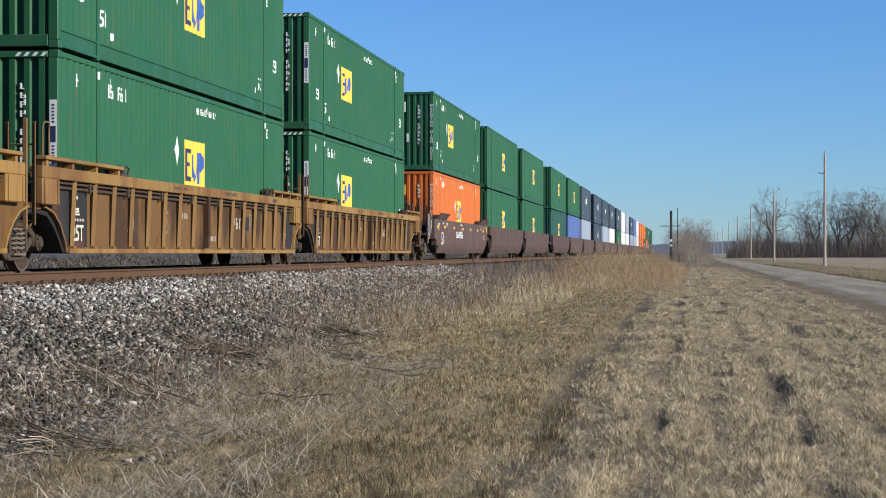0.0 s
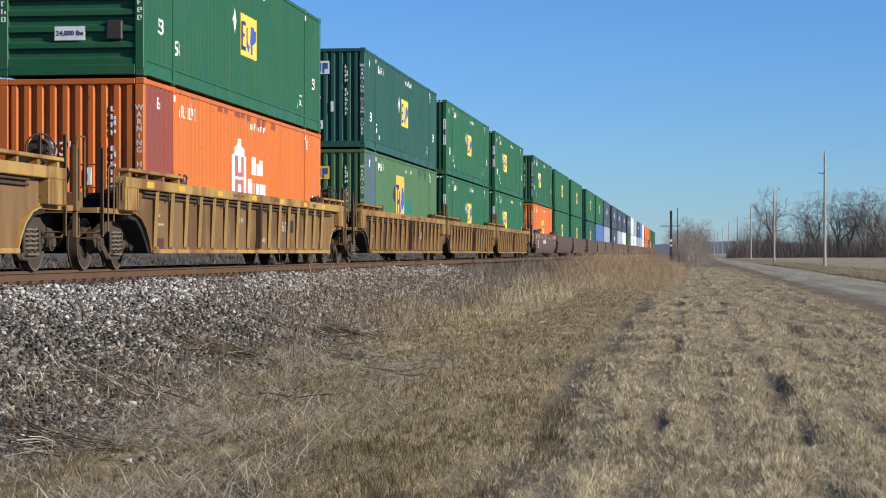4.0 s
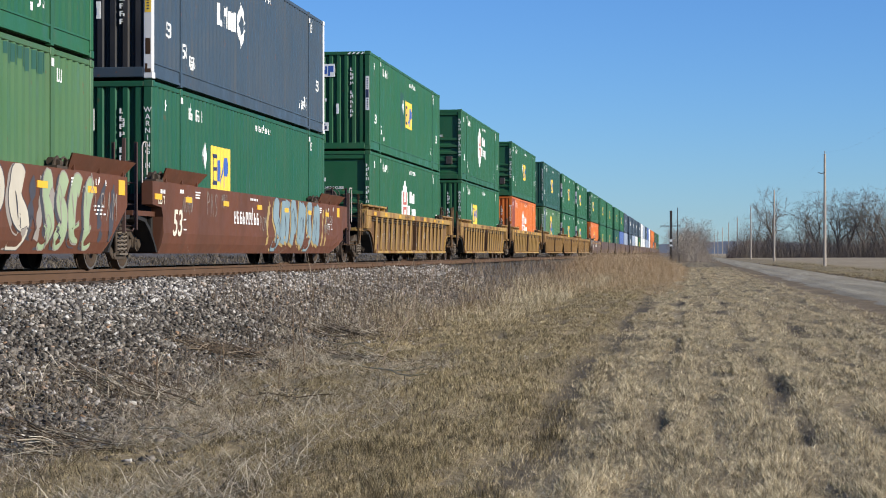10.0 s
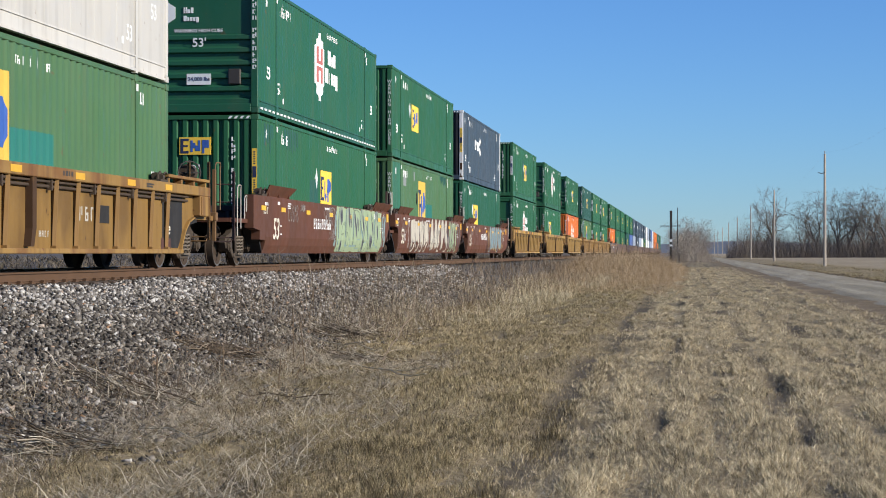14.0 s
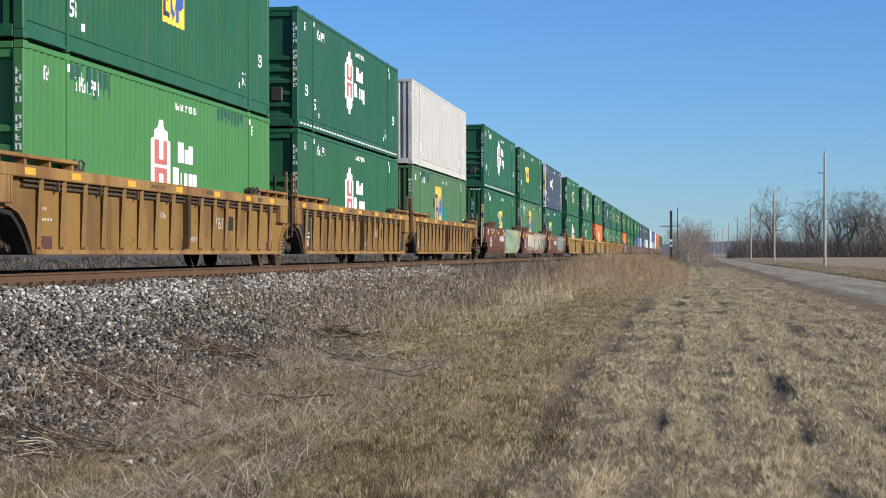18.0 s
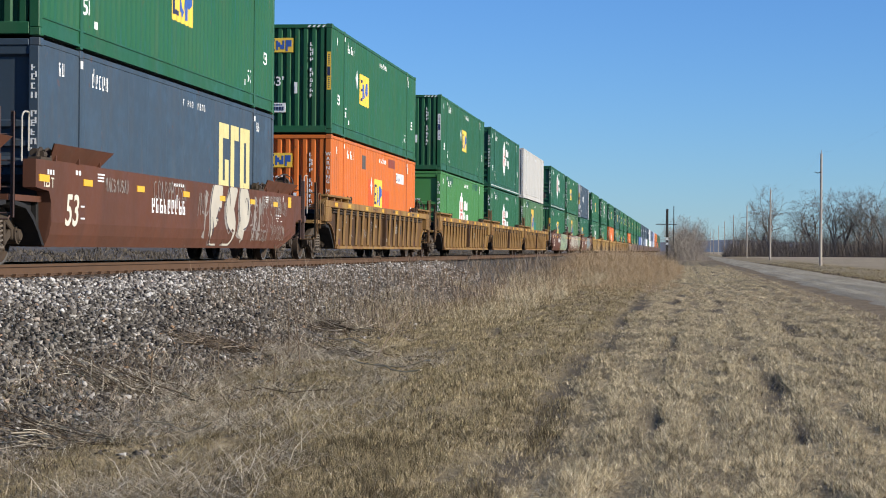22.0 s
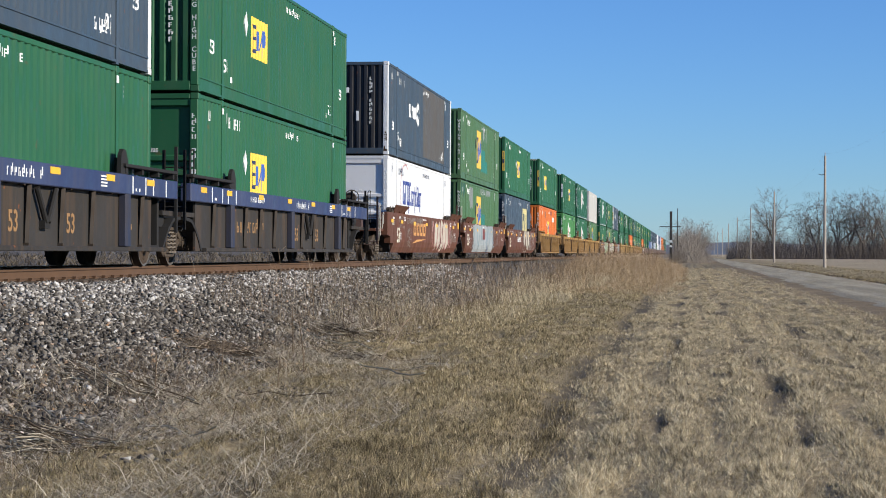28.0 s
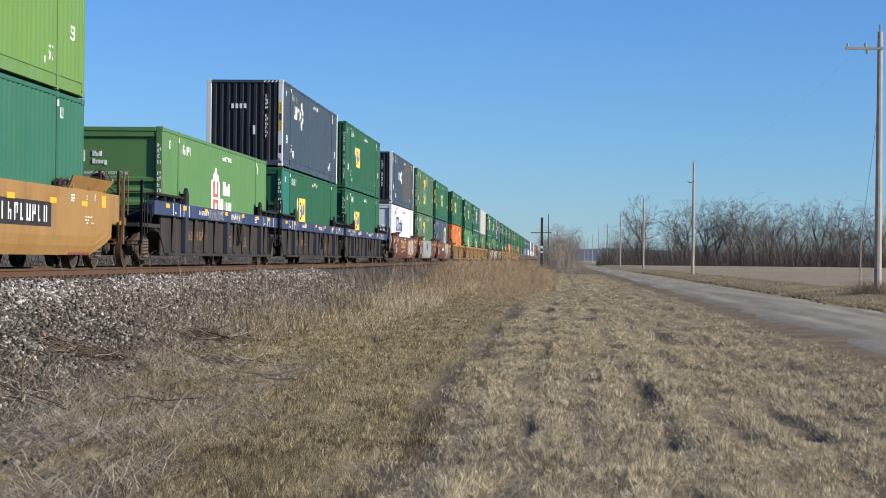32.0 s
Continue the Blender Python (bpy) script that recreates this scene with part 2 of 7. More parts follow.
def text_mesh(body, size, spacing=1.0):
    cu = bpy.data.curves.new("lettering", "FONT")
    cu.body, cu.size, cu.extrude, cu.align_x, cu.align_y = body, size, 0.002, "CENTER", "CENTER"
    cu.space_line = spacing
    cu.offset = 0.014 * size
    cu.resolution_u = 3
    tmp = new("lettering_source", cu)
    me = bpy.data.meshes.new_from_object(tmp.evaluated_get(bpy.context.evaluated_depsgraph_get()))
    bpy.data.objects.remove(tmp)
    bpy.data.curves.remove(cu)
    me.materials.clear()
    me.materials.append(None)
    return me


def slanted(me):
    for v in me.vertices:
        v.co.x += 0.22 * v.co.y
    return me


CACHE = {}


def cached(key, fn):
    if key not in CACHE:
        CACHE[key] = fn()
    return CACHE[key]


# turns flat lettering to read on a face that looks to +x (side) or to -y (end)
ON_SIDE = Matrix(((0, 0, 1, 0), (1, 0, 0, 0), (0, 1, 0, 0), (0, 0, 0, 1)))
ON_END = Matrix(((1, 0, 0, 0), (0, 0, -1, 0), (0, 1, 0, 0), (0, 0, 0, 1)))


# ---- containers ----
CL, CW, CH = 16.15, 1.2955, 2.896
DECK = 0.39


def wave(y0, y1, pitch, lo, hi, flat=0.32):
    """A trapezoid wave: (position, depth) pairs from y0 to y1."""
    n = max(1, round((y1 - y0) / pitch))
    p = (y1 - y0) / n
    out = [(y0, lo)]
    for i in range(n):
        s = y0 + i * p
        out += [(s + p * 0.12, lo), (s + p * (0.5 - flat / 2), hi), (s + p * (0.5 + flat / 2), hi), (s + p * 0.88, lo)]
    return out + [(y1, lo)]


def strip_mesh(name, profiles, z0, z1, axis, sign, back=0.02):
    """A corrugated sheet with thickness; axis 'x': a side wall, 'y': an end wall."""
    verts, faces = [], []
    for prof in profiles:
        s = len(verts)
        for u, d in prof:
            for z in (z0, z1):
                verts.append((sign * d, u, z) if axis == "x" else (u, sign * d, z))
        n = len(prof)
        for i in range(n - 1):
            a, b, c, e = s + 2 * i, s + 2 * i + 2, s + 2 * i + 3, s + 2 * i + 1
            faces.append((a, b, c, e) if (axis == "x") == (sign > 0) else (a, e, c, b))
    return mesh_of(name, verts, faces)


def side_wall(sign, sheet=False):
    """Pressed corrugations, or riveted flat sheets with narrow seams."""
    cuts = ((0.14, 1.92), (2.06, 14.09), (14.23, 16.01))
    if sheet:
        return strip_mesh("side_wall", [wave(a, b, 1.2, 1.262, 1.268, 0.70) for a, b in cuts], 0.30, 2.80, "x", sign)
    return strip_mesh("side_wall", [wave(a, b, 0.29, 1.268, 1.242, 0.28) for a, b in cuts], 0.30, 2.80, "x", sign)


def end_vertical(y, sign):
    me = strip_mesh("end_wall", [wave(-1.14, 1.14, 0.228, 0.085, 0.02, 0.38)], 0.2, 2.78, "y", 1)
    for v in me.vertices:
        v.co.y = y + sign * v.co.y
    return me


def end_ribbed():
    """Front wall with a flat upper field and pressed horizontal ribs below."""
    prof = [(0.2, 0.02), (0.30, 0.02)]
    for z in (0.34, 0.62, 0.90, 1.18, 1.46):
        prof += [(z, 0.09), (z + 0.12, 0.09), (z + 0.15, 0.02), (z + 0.23, 0.02)]
    prof += [(1.72, 0.075), (2.62, 0.075), (2.66, 0.02), (2.80, 0.02)]
    verts, faces = [], []
    for z, d in prof:
        verts += [(-1.14, d, z), (1.14, d, z)]
    for i in range(len(prof) - 1):
        faces.append((2 * i, 2 * i + 1, 2 * i + 3, 2 * i + 2))
    return mesh_of("end_wall", verts, faces)


def door_leaf(side):
    bm = bmesh.new()
    x0, x1 = (0.006, 1.13) if side > 0 else (-1.13, -0.006)
    box(bm, x0, x1, 16.06, 16.10, 0.2, 2.78)
    for z in (0.55, 1.1, 1.65, 2.2):
        box(bm, x0 + 0.06, x1 - 0.06, 16.10, 16.115, z, z + 0.3)
    return bm_mesh("door", bm)


def lock_rods():
    bm = bmesh.new()
    for x in (-0.75, -0.3, 0.3, 0.75):
        cyl(bm, (x, 16.13, 0.2), (x, 16.13, 2.75), 0.018, 6)
    return bm_mesh("lock_rod", bm)


def corner_post(y, s):
    return boxes("corner_post", (*sorted((s * 1.13, s * 1.284)), y, y + 0.15, 0.118, 2.778), bevel=0.012)


def casting(name="corner_casting"):
    bm = bmesh.new()
    box(bm, -0.08, 0.08, -0.089, 0.089, 0, 0.118)
    soften(bm, 0.01)
    box(bm, 0.075, 0.0815, -0.035, 0.035, 0.03, 0.085)
    return bm_mesh(name, bm)


def frame_bits():
    out = {}
    for s in (-1, 1):
        a, b = sorted((s * 1.21, s * 1.276))
        out["top", s] = boxes("top_rail", (a, b, 0.15, 16.0, 2.80, 2.885), bevel=0.01)
        bm = bmesh.new()
        c, d = sorted((s * 1.20, s * 1.262))
        for y0, y1 in ((0.15, 1.92), (2.06, 14.09), (14.23, 16.0)):
            box(bm, c, d, y0, y1, 0.03, 0.30)
            e, g = sorted((s * 1.262, s * 1.280))
            box(bm, e, g, y0, y1, 0.03, 0.075)
            box(bm, e, g, y0, y1, 0.27, 0.30)
        out["bottom", s] = bm_mesh("bottom_rail", bm)
        bm = bmesh.new()
        g, h = sorted((s * 1.20, s * 1.283))
        box(bm, g, h, 1.92, 2.06, 0.0, 2.885)
        out["post1", s] = bm_mesh("lifting_post", bm)
        bm = bmesh.new()
        box(bm, g, h, 14.09, 14.23, 0.0, 2.885)
        out["post2", s] = bm_mesh("lifting_post", bm)
    return out


def rect(bm, x, y0, y1, z0, z1):
    """A thin raised patch on a side wall."""
    box(bm, x - 0.03, x, y0, y1, z0, z1)


WALL = {}
for flat_sheet in (False, True):
    prof = []
    for a, b in ((0.14, 1.92), (2.06, 14.09), (14.23, 16.01)):
        prof += wave(a, b, 1.2, 1.262, 1.268, 0.70) if flat_sheet else wave(a, b, 0.29, 1.268, 1.242, 0.28)
    WALL[flat_sheet] = ([p[0] for p in prof], [p[1] for p in prof])


def clip_side(pts, y, keep_above):
    """Cuts a (y, z) outline at one y."""
    out = []
    for (a, p), (b, q) in zip(pts, pts[1:] + pts[:1]):
        ia, ib = (a >= y, b >= y) if keep_above else (a <= y, b <= y)
        if ia:
            out.append((a, p))
        if ia != ib:
            out.append((y, p + (q - p) * (y - a) / (b - a)))
    return out


def drape(bm, pts, lift, sheet, y_off=0.0, z_off=0.0):
    """Paint on a side wall: a flat outline laid into the pressings."""
    ys, xs = WALL[sheet]
    pts = [(y + y_off, z + z_off) for y, z in pts]
    lo, hi = min(p[0] for p in pts), max(p[0] for p in pts)
    stops = [lo] + [y for y in ys if lo < y < hi] + [hi]
    for a, b in zip(stops, stops[1:]):
        if b - a < 1e-6:
            continue
        piece = clip_side(clip_side(pts, a, True), b, False)
        if len(piece) < 3:
            continue
        try:
            bm.faces.new([bm.verts.new((float(np.interp(y, ys, xs)) + lift, y, z)) for y, z in piece])
        except ValueError:
            pass


def box_of(y0, y1, z0, z1):
    return [(y0, z0), (y1, z0), (y1, z1), (y0, z1)]


def draped(name, outlines, lift, sheet, y_off=0.0, z_off=0.0):
    bm = bmesh.new()
    for k, o in enumerate(outlines):
        drape(bm, o, lift + 0.0004 * (k % 6), sheet, y_off, z_off)
    return bm_mesh(name, bm)


def strokes_in(rnd, u, v, w, h):
    """One unreadable mark as a few plain bars: (across, up, wide, high) pieces."""
    t = w * 0.30
    out = [(u, v, t, h)]
    if rnd.random() < 0.7:
        out.append((u + w - t, v + (0 if rnd.random() < 0.6 else h * 0.4), t, h * rnd.choice((1.0, 0.6))))
    for z in (0.0, 0.42, 0.84):
        if rnd.random() < 0.5:
            out.append((u + t, v + z * h, w - 2 * t, h * 0.16))
    return out


def bar_marks(key, rows, x=1.274, sheet=None):
    """Small unreadable lines of stencilling as plain bars: (y, z, length, height, pieces)."""
    def make():
        rnd = random.Random(str(key))
        bm = bmesh.new()
        for y, z, L, h, n in rows:
            w = L / n
            for i in range(n):
                if rnd.random() < 0.12:
                    continue
                k = w * rnd.uniform(0.5, 0.7)
                for a, b, c, d in strokes_in(rnd, y + i * w, z, k, h) if h > 0.08 and n > 1 else [(y + i * w, z, k, h)]:
                    if sheet is None:
                        rect(bm, x, a, a + c, b, b + d)
                    else:
                        drape(bm, box_of(a, a + c, b, b + d), 0.003, sheet)
        return bm_mesh("stencilling", bm)
    return cached(("bars", key, sheet), make)


def end_bars(key, cols, y=0.0):
    """Vertical columns of small unreadable characters on an end wall as bars: (x, z0, z1, width, pieces)."""
    def make():
        rnd = random.Random(str(key))
        bm = bmesh.new()
        for x, z0, z1, w, n in cols:
            h = (z1 - z0) / n
            for i in range(n):
                if n > 8 and i == n - 5:
                    continue
                for a, b, c, d in strokes_in(rnd, x - w / 2, z0 + i * h, w, h * 0.66):
                    box(bm, a, a + c, y - 0.004, y + 0.02, b, b + d)
        return bm_mesh("stencilling", bm)
    return cached(("ebars", key), make)


def poly_patch(bm, x, pts):
    """A flat shape on a side wall from a short (y, z) outline."""
    prism(bm, pts, x - 0.03, x)


def logo_square(big, sheet, y_off):
    """A yellow panel with a dark block and two blue shapes."""
    y0, y1, z0, z1 = (-0.86, 0.86, -0.83, 0.83) if big else (-0.78, 0.78, -0.44, 0.44)
    w, h = y1 - y0, z1 - z0
    b = lambda p, q, r, t: box_of(y0 + p * w, y0 + q * w, z0 + r * h, z0 + t * h)
    q = lambda *pts: [(y0 + u * w, z0 + v * h) for u, v in pts]
    panel = draped("logo_panel", [box_of(y0, y1, z0, z1)], 0.003, sheet, y_off, 1.55)
    dark = draped("logo_mark", [b(0.07, 0.16, 0.13, 0.82), b(0.04, 0.07, 0.13, 0.19), b(0.04, 0.07, 0.76, 0.82), b(0.16, 0.34, 0.13, 0.23), b(0.16, 0.30, 0.45, 0.53), b(0.16, 0.34, 0.73, 0.82)], 0.006, sheet, y_off, 1.55)
    blue = draped("logo_shape", [q((0.36, 0.22), (0.42, 0.22), (0.44, 0.70), (0.36, 0.70)), q((0.42, 0.66), (0.42, 0.48), (0.51, 0.10), (0.54, 0.26)), q((0.54, 0.26), (0.51, 0.10), (0.62, 0.50), (0.62, 0.72)),
                                 b(0.66, 0.73, 0.10, 0.78), q((0.73, 0.36), (0.86, 0.36), (0.93, 0.46), (0.93, 0.68), (0.86, 0.78), (0.73, 0.78))], 0.006, sheet, y_off, 1.55)
    return panel, dark, blue


def logo_tower(upper, sheet, y_off):
    """A white tower emblem, pointed below as well on some, with a red cross-barred shape, and short words as bars."""
    z = 1.66 if upper else 1.38
    top = [(0.22, 0.05), (0.22, 0.52), (0.06, 0.58), (0.02, 0.68), (-0.12, 0.72), (-0.18, 0.80), (-0.26, 0.82), (-0.29, 0.88), (-0.49, 0.88), (-0.52, 0.82), (-0.60, 0.80), (-0.66, 0.72), (-0.80, 0.68), (-0.84, 0.58), (-1.0, 0.52), (-1.0, 0.05)]
    low = [(-1.0, -0.42), (-0.87, -0.48), (-0.83, -0.62), (-0.60, -0.74), (-0.56, -0.84), (-0.24, -0.84), (-0.20, -0.74), (0.02, -0.62), (0.06, -0.48), (0.22, -0.42)] if upper else [(-1.0, -0.85), (0.22, -0.85)]
    white = [top + low]
    red = [box_of(-0.78, -0.53, 0.09, 0.52), box_of(-0.78, -0.53, -0.38, 0.03), box_of(-0.25, -0.05, 0.09, 0.52), box_of(-0.25, -0.05, -0.38, 0.03), box_of(-0.53, -0.25, 0.09, 0.18), box_of(-0.53, -0.25, -0.07, 0.03)]
    words = [box_of(0.78, 1.12, 0.18, 0.56), box_of(1.20, 1.46, 0.18, 0.44), box_of(1.54, 1.82, 0.18, 0.52),
             box_of(0.45, 0.80, -0.30, 0.08), box_of(0.90, 1.06, -0.30, 0.0), box_of(1.14, 1.40, -0.30, 0.0), box_of(1.48, 1.74, -0.30, 0.0), box_of(1.82, 2.08, -0.40, 0.0)]
    return draped("logo_tower", white, 0.003, sheet, y_off, z), draped("logo_letter_shape", red, 0.006, sheet, y_off, z), draped("word_mark", words, 0.003, sheet, y_off, z)


def swoosh_logo(sheet, y_off, z):
    marks = [box_of(-1.15, -1.0, -0.22, 0.22), box_of(-1.0, -0.78, -0.22, -0.10), box_of(-0.68, -0.56, -0.22, 0.22), box_of(-0.56, -0.46, 0.02, 0.18), box_of(-0.46, -0.34, -0.22, 0.22), box_of(-0.22, -0.10, -0.22, 0.16), box_of(-0.10, 0.06, 0.08, 0.20),
             box_of(0.06, 0.16, -0.22, 0.16), box_of(0.26, 0.40, -0.2, 0.2), [(0.46, 0.0), (0.86, 0.50), (0.98, 0.40), (0.66, 0.0)], [(0.46, 0.0), (0.66, 0.0), (0.98, -0.40), (0.86, -0.52)], [(0.86, 0.50), (1.28, 0.08), (1.16, 0.0), (0.86, 0.30)],
             [(0.86, -0.52), (0.86, -0.30), (1.16, 0.0), (1.28, -0.08)]]
    return draped("logo_shape", marks, 0.004, sheet, y_off, z)


def letter_blocks(widths, heights, sheet, y_off, z_off, thick, name="word_mark"):
    """A word mark as plain notched blocks standing on one line."""
    out, y = [], 0.0
    for k, (w, h) in enumerate(zip(widths, heights)):
        out += [box_of(y, y + thick, 0, h), box_of(y + thick, y + w, h - thick * 0.9, h)]
        if k % 3 != 1:
            out += [box_of(y + thick, y + w, 0, thick * 0.9)]
        if k % 2 == 0:
            out += [box_of(y + w - thick, y + w, 0, h * 0.5)]
        if k % 4 == 2:
            out += [box_of(y + w - thick, y + w, -h * 0.35, h)]
        y += w + thick * 0.45
    return draped(name, out, 0.003, sheet, y_off, z_off)


def ragged(seed, y0, y1, z0, z1, step=0.145):
    """Streaks: strips of uneven length hanging from one line."""
    rnd = random.Random(seed)
    out, y = [], y0
    while y < y1:
        if rnd.random() < 0.8:
            out.append(box_of(y, y + step * 0.8, z1 - (z1 - z0) * rnd.uniform(0.45, 1.0), z1))
        y += step
    return out


def arc_patch():
    bm = bmesh.new()
    for i in range(14):
        a, b = radians(60 + i * 14), radians(60 + (i + 1) * 14 - 3)
        pts = [(1.1 * math.cos(a), 0.95 * math.sin(a)), (1.1 * math.cos(b), 0.95 * math.sin(b)), (1.05 * math.cos(b), 0.89 * math.sin(b)), (1.05 * math.cos(a), 0.89 * math.sin(a))]
        drape(bm, pts, 0.003, True, 3.9, 1.85)
    return bm_mesh("logo_arc", bm)


COLOUR_WORDS = {"green": "weathered green", "deep": "dark green", "teal": "teal-green", "faded": "faded green", "light": "light green", "lime": "yellow-green", "sea": "sea-green", "spring": "spring green",
                "orange": "bright orange", "slate": "slate blue", "white": "white", "dirty": "grimy off-white", "blue": "bright blue", "pale": "pale grey-blue"}
LOGO_WORDS = {"square": "with yellow square logo", "tall": "with tall yellow logo", "hub": "with white tower logo", "swoosh": "with white swoosh marks",
              "yellow_word": "with yellow word mark", "blue_word": "with blue word mark", "none": "without markings"}


def build_container(colour, logo, end, upper, far=False, logo_y=8.1, corner_white=False, stripes=False, stains=(), caution=""):
    ob = new("shipping_container")
    pm = PAINT[colour]
    sheet = colour in ("white", "dirty") or logo == "yellow_word"
    stand = "stacked on top" if upper else "seated in a well car"
    tagged(ob, "%s container %s, %s" % (COLOUR_WORDS[colour], LOGO_WORDS[logo], stand), "container", "containers on the train")
    bits = cached("frame", frame_bits)
    corner = PAINT["white"] if corner_white else pm
    sides = (1, -1)
    for s in sides:
        part("side_wall", cached(("side", s, sheet), lambda: side_wall(s, sheet)), pm, ob)
        part("top_rail", bits["top", s], pm, ob)
        part("bottom_rail", bits["bottom", s], pm, ob)
        if s > 0 or not far:
            part("lifting_post", bits["post1", s], pm, ob)
            part("lifting_post", bits["post2", s], pm, ob)
    for s in sides:
        part("corner_post", cached(("post0", s), lambda: corner_post(0.0, s)), corner, ob, "white corner post" if corner_white else "")
        part("corner_post", cached(("post9", s), lambda: corner_post(CL - 0.15, s)), corner, ob, "white corner post" if corner_white else "")
    part("end_sill", cached("es", lambda: boxes("end_sill", (-1.13, 1.13, 0.0, 0.12, 0.02, 0.2), bevel=0.01)), pm, ob)
    part("end_header", cached("eh", lambda: boxes("end_header", (-1.13, 1.13, 0.0, 0.12, 2.78, 2.88), bevel=0.01)), pm, ob)
    part("door_sill", cached("ds", lambda: boxes("door_sill", (-1.13, 1.13, 16.03, 16.15, 0.02, 0.2))), pm, ob)
    part("door_header", cached("dh", lambda: boxes("door_header", (-1.13, 1.13, 16.03, 16.15, 2.78, 2.88))), pm, ob)
    part("roof", cached("roof", lambda: strip_roof()), pm, ob)
    part("floor", cached("cfloor", lambda: boxes("floor", (-1.16, 1.16, 0.15, 16.0, 0.03, 0.20))), M_BLACK, ob)
    if end == "v":
        # swoosh containers: the corrugated end is blue-black, the sides slate
        part("end_wall", cached("endv", lambda: end_vertical(0.0, 1)), PAINT["blueblack"] if logo == "swoosh" else pm, ob, "vertically corrugated end wall")
    else:
        part("end_wall", cached("endh", end_ribbed), pm, ob, "end wall with pressed horizontal ribs")
    for s in (1, -1):
        part("door", cached(("door", s), lambda: door_leaf(s)), pm, ob)
    if not far:
        part("lock_rod", cached("rods", lock_rods), M_STEEL, ob)
        cm = cached("casting", casting)
        for y in (0.089, CL - 0.089):
            for z in (0.0, CH - 0.118):
                for s in (1, -1):
                    part("corner_casting", cm, corner, ob, at=Matrix.Translation((s * 1.2135, y, z)) @ (Matrix.Rotation(math.pi, 4, "Z") if s < 0 else Matrix()))
        for y in (1.99, 14.16):
            part("lifting_casting", cached("lift", lambda: boxes("lifting_casting", (1.19, 1.289, -0.085, 0.085, CH - 0.12, CH), bevel=0.008)), pm, ob, at=Matrix.Translation((0, y, 0)))
            part("white_tag", cached("wtag", lambda: boxes("white_tag", (1.28, 1.2935, -0.055, 0.055, 2.62, 2.74))), M_MARK, ob, at=Matrix.Translation((0, y, 0)))
    # markings on the side
    tint = M_NAVY if colour == "white" else M_MARK
    if logo in ("square", "tall"):
        a, b, c = cached(("sq", logo, sheet, logo_y), lambda: logo_square(logo == "tall", sheet, logo_y))
        part("logo_panel", a, M_OLDYELLOW if logo == "tall" else M_YELLOW, ob, "yellow painted panel")
        part("logo_mark", b, M_NAVY, ob)
        part("logo_shape", c, M_LBLUE, ob)
    elif logo == "hub":
        a, b, c = cached(("tower", upper, sheet, logo_y), lambda: logo_tower(upper, sheet, logo_y))
        part("logo_tower", a, M_MARK, ob, "white tower-shaped emblem")
        part("logo_letter_shape", b, M_RED, ob)
        part("word_mark", c, M_MARK, ob)
    elif logo == "swoosh":
        part("logo_shape", cached(("swoosh", sheet, logo_y), lambda: swoosh_logo(sheet, logo_y, 2.02 if logo_y < 5 else 1.72)), M_MARK, ob)
        part("stencilling", bar_marks("sw2", [(13.0, 0.45, 1.0, 0.2, 5), (2.2, 0.45, 1.0, 0.2, 5)], sheet=sheet), M_MARK, ob)
    elif logo == "yellow_word":
        part("word_mark", cached("yw", lambda: letter_blocks((0.85, 0.75, 0.85), (1.45, 1.45, 1.45), True, 11.0, 0.95, 0.33)), M_CREAMYELLOW, ob, "large pale yellow word mark")
        part("word_mark", cached("yw2", lambda: letter_blocks((0.26,) * 8, (0.3,) * 8, True, 11.05, 0.5, 0.09)), M_CREAMYELLOW, ob)
    elif logo == "blue_word":
        part("word_mark", cached("bw", lambda: letter_blocks((0.42, 0.40, 0.44, 0.34), (0.78, 0.78, 0.78, 0.78), True, 3.4, 1.45, 0.14)), M_DEEPBLUE, ob, "deep blue word mark")
        part("word_mark", cached("bw2", lambda: letter_blocks((0.34, 0.34, 0.1, 0.30, 0.26, 0.1, 0.32, 0.30), (0.5, 0.5, 0.66, 0.5, 0.7, 0.66, 0.5, 0.5), True, 5.35, 1.45, 0.11)), M_DEEPBLUE, ob, "deep blue word mark")
        part("logo_arc", cached("arc", arc_patch), M_RED, ob, "red dashed arc")
    if not far:
        part("stencilling", bar_marks(("side", logo, end), [(2.4, 2.38, 1.3, 0.22, 7), (8.2, 2.52, 1.7, 0.12, 11), (0.95, 2.42, 0.3, 0.2, 2), (14.45, 2.42, 0.3, 0.2, 2),
                                                            (13.3, 0.42, 0.18, 0.12, 1), (2.75, 0.40, 0.22, 0.12, 1)], sheet=sheet), tint, ob)
        part("length_mark", cached(("t53", sheet), lambda: draped_text("53", 0.38, ((1.15, 0.95), (15.25, 1.15), (13.75, 0.62), (2.35, 0.68)), sheet)), tint, ob)
        if logo in ("square", "tall"):
            part("diamond_mark", cached(("diamond", logo_y, sheet), lambda: diamond(logo_y - 1.3, 1.75)), M_MARK if logo == "square" else M_STEEL, ob)
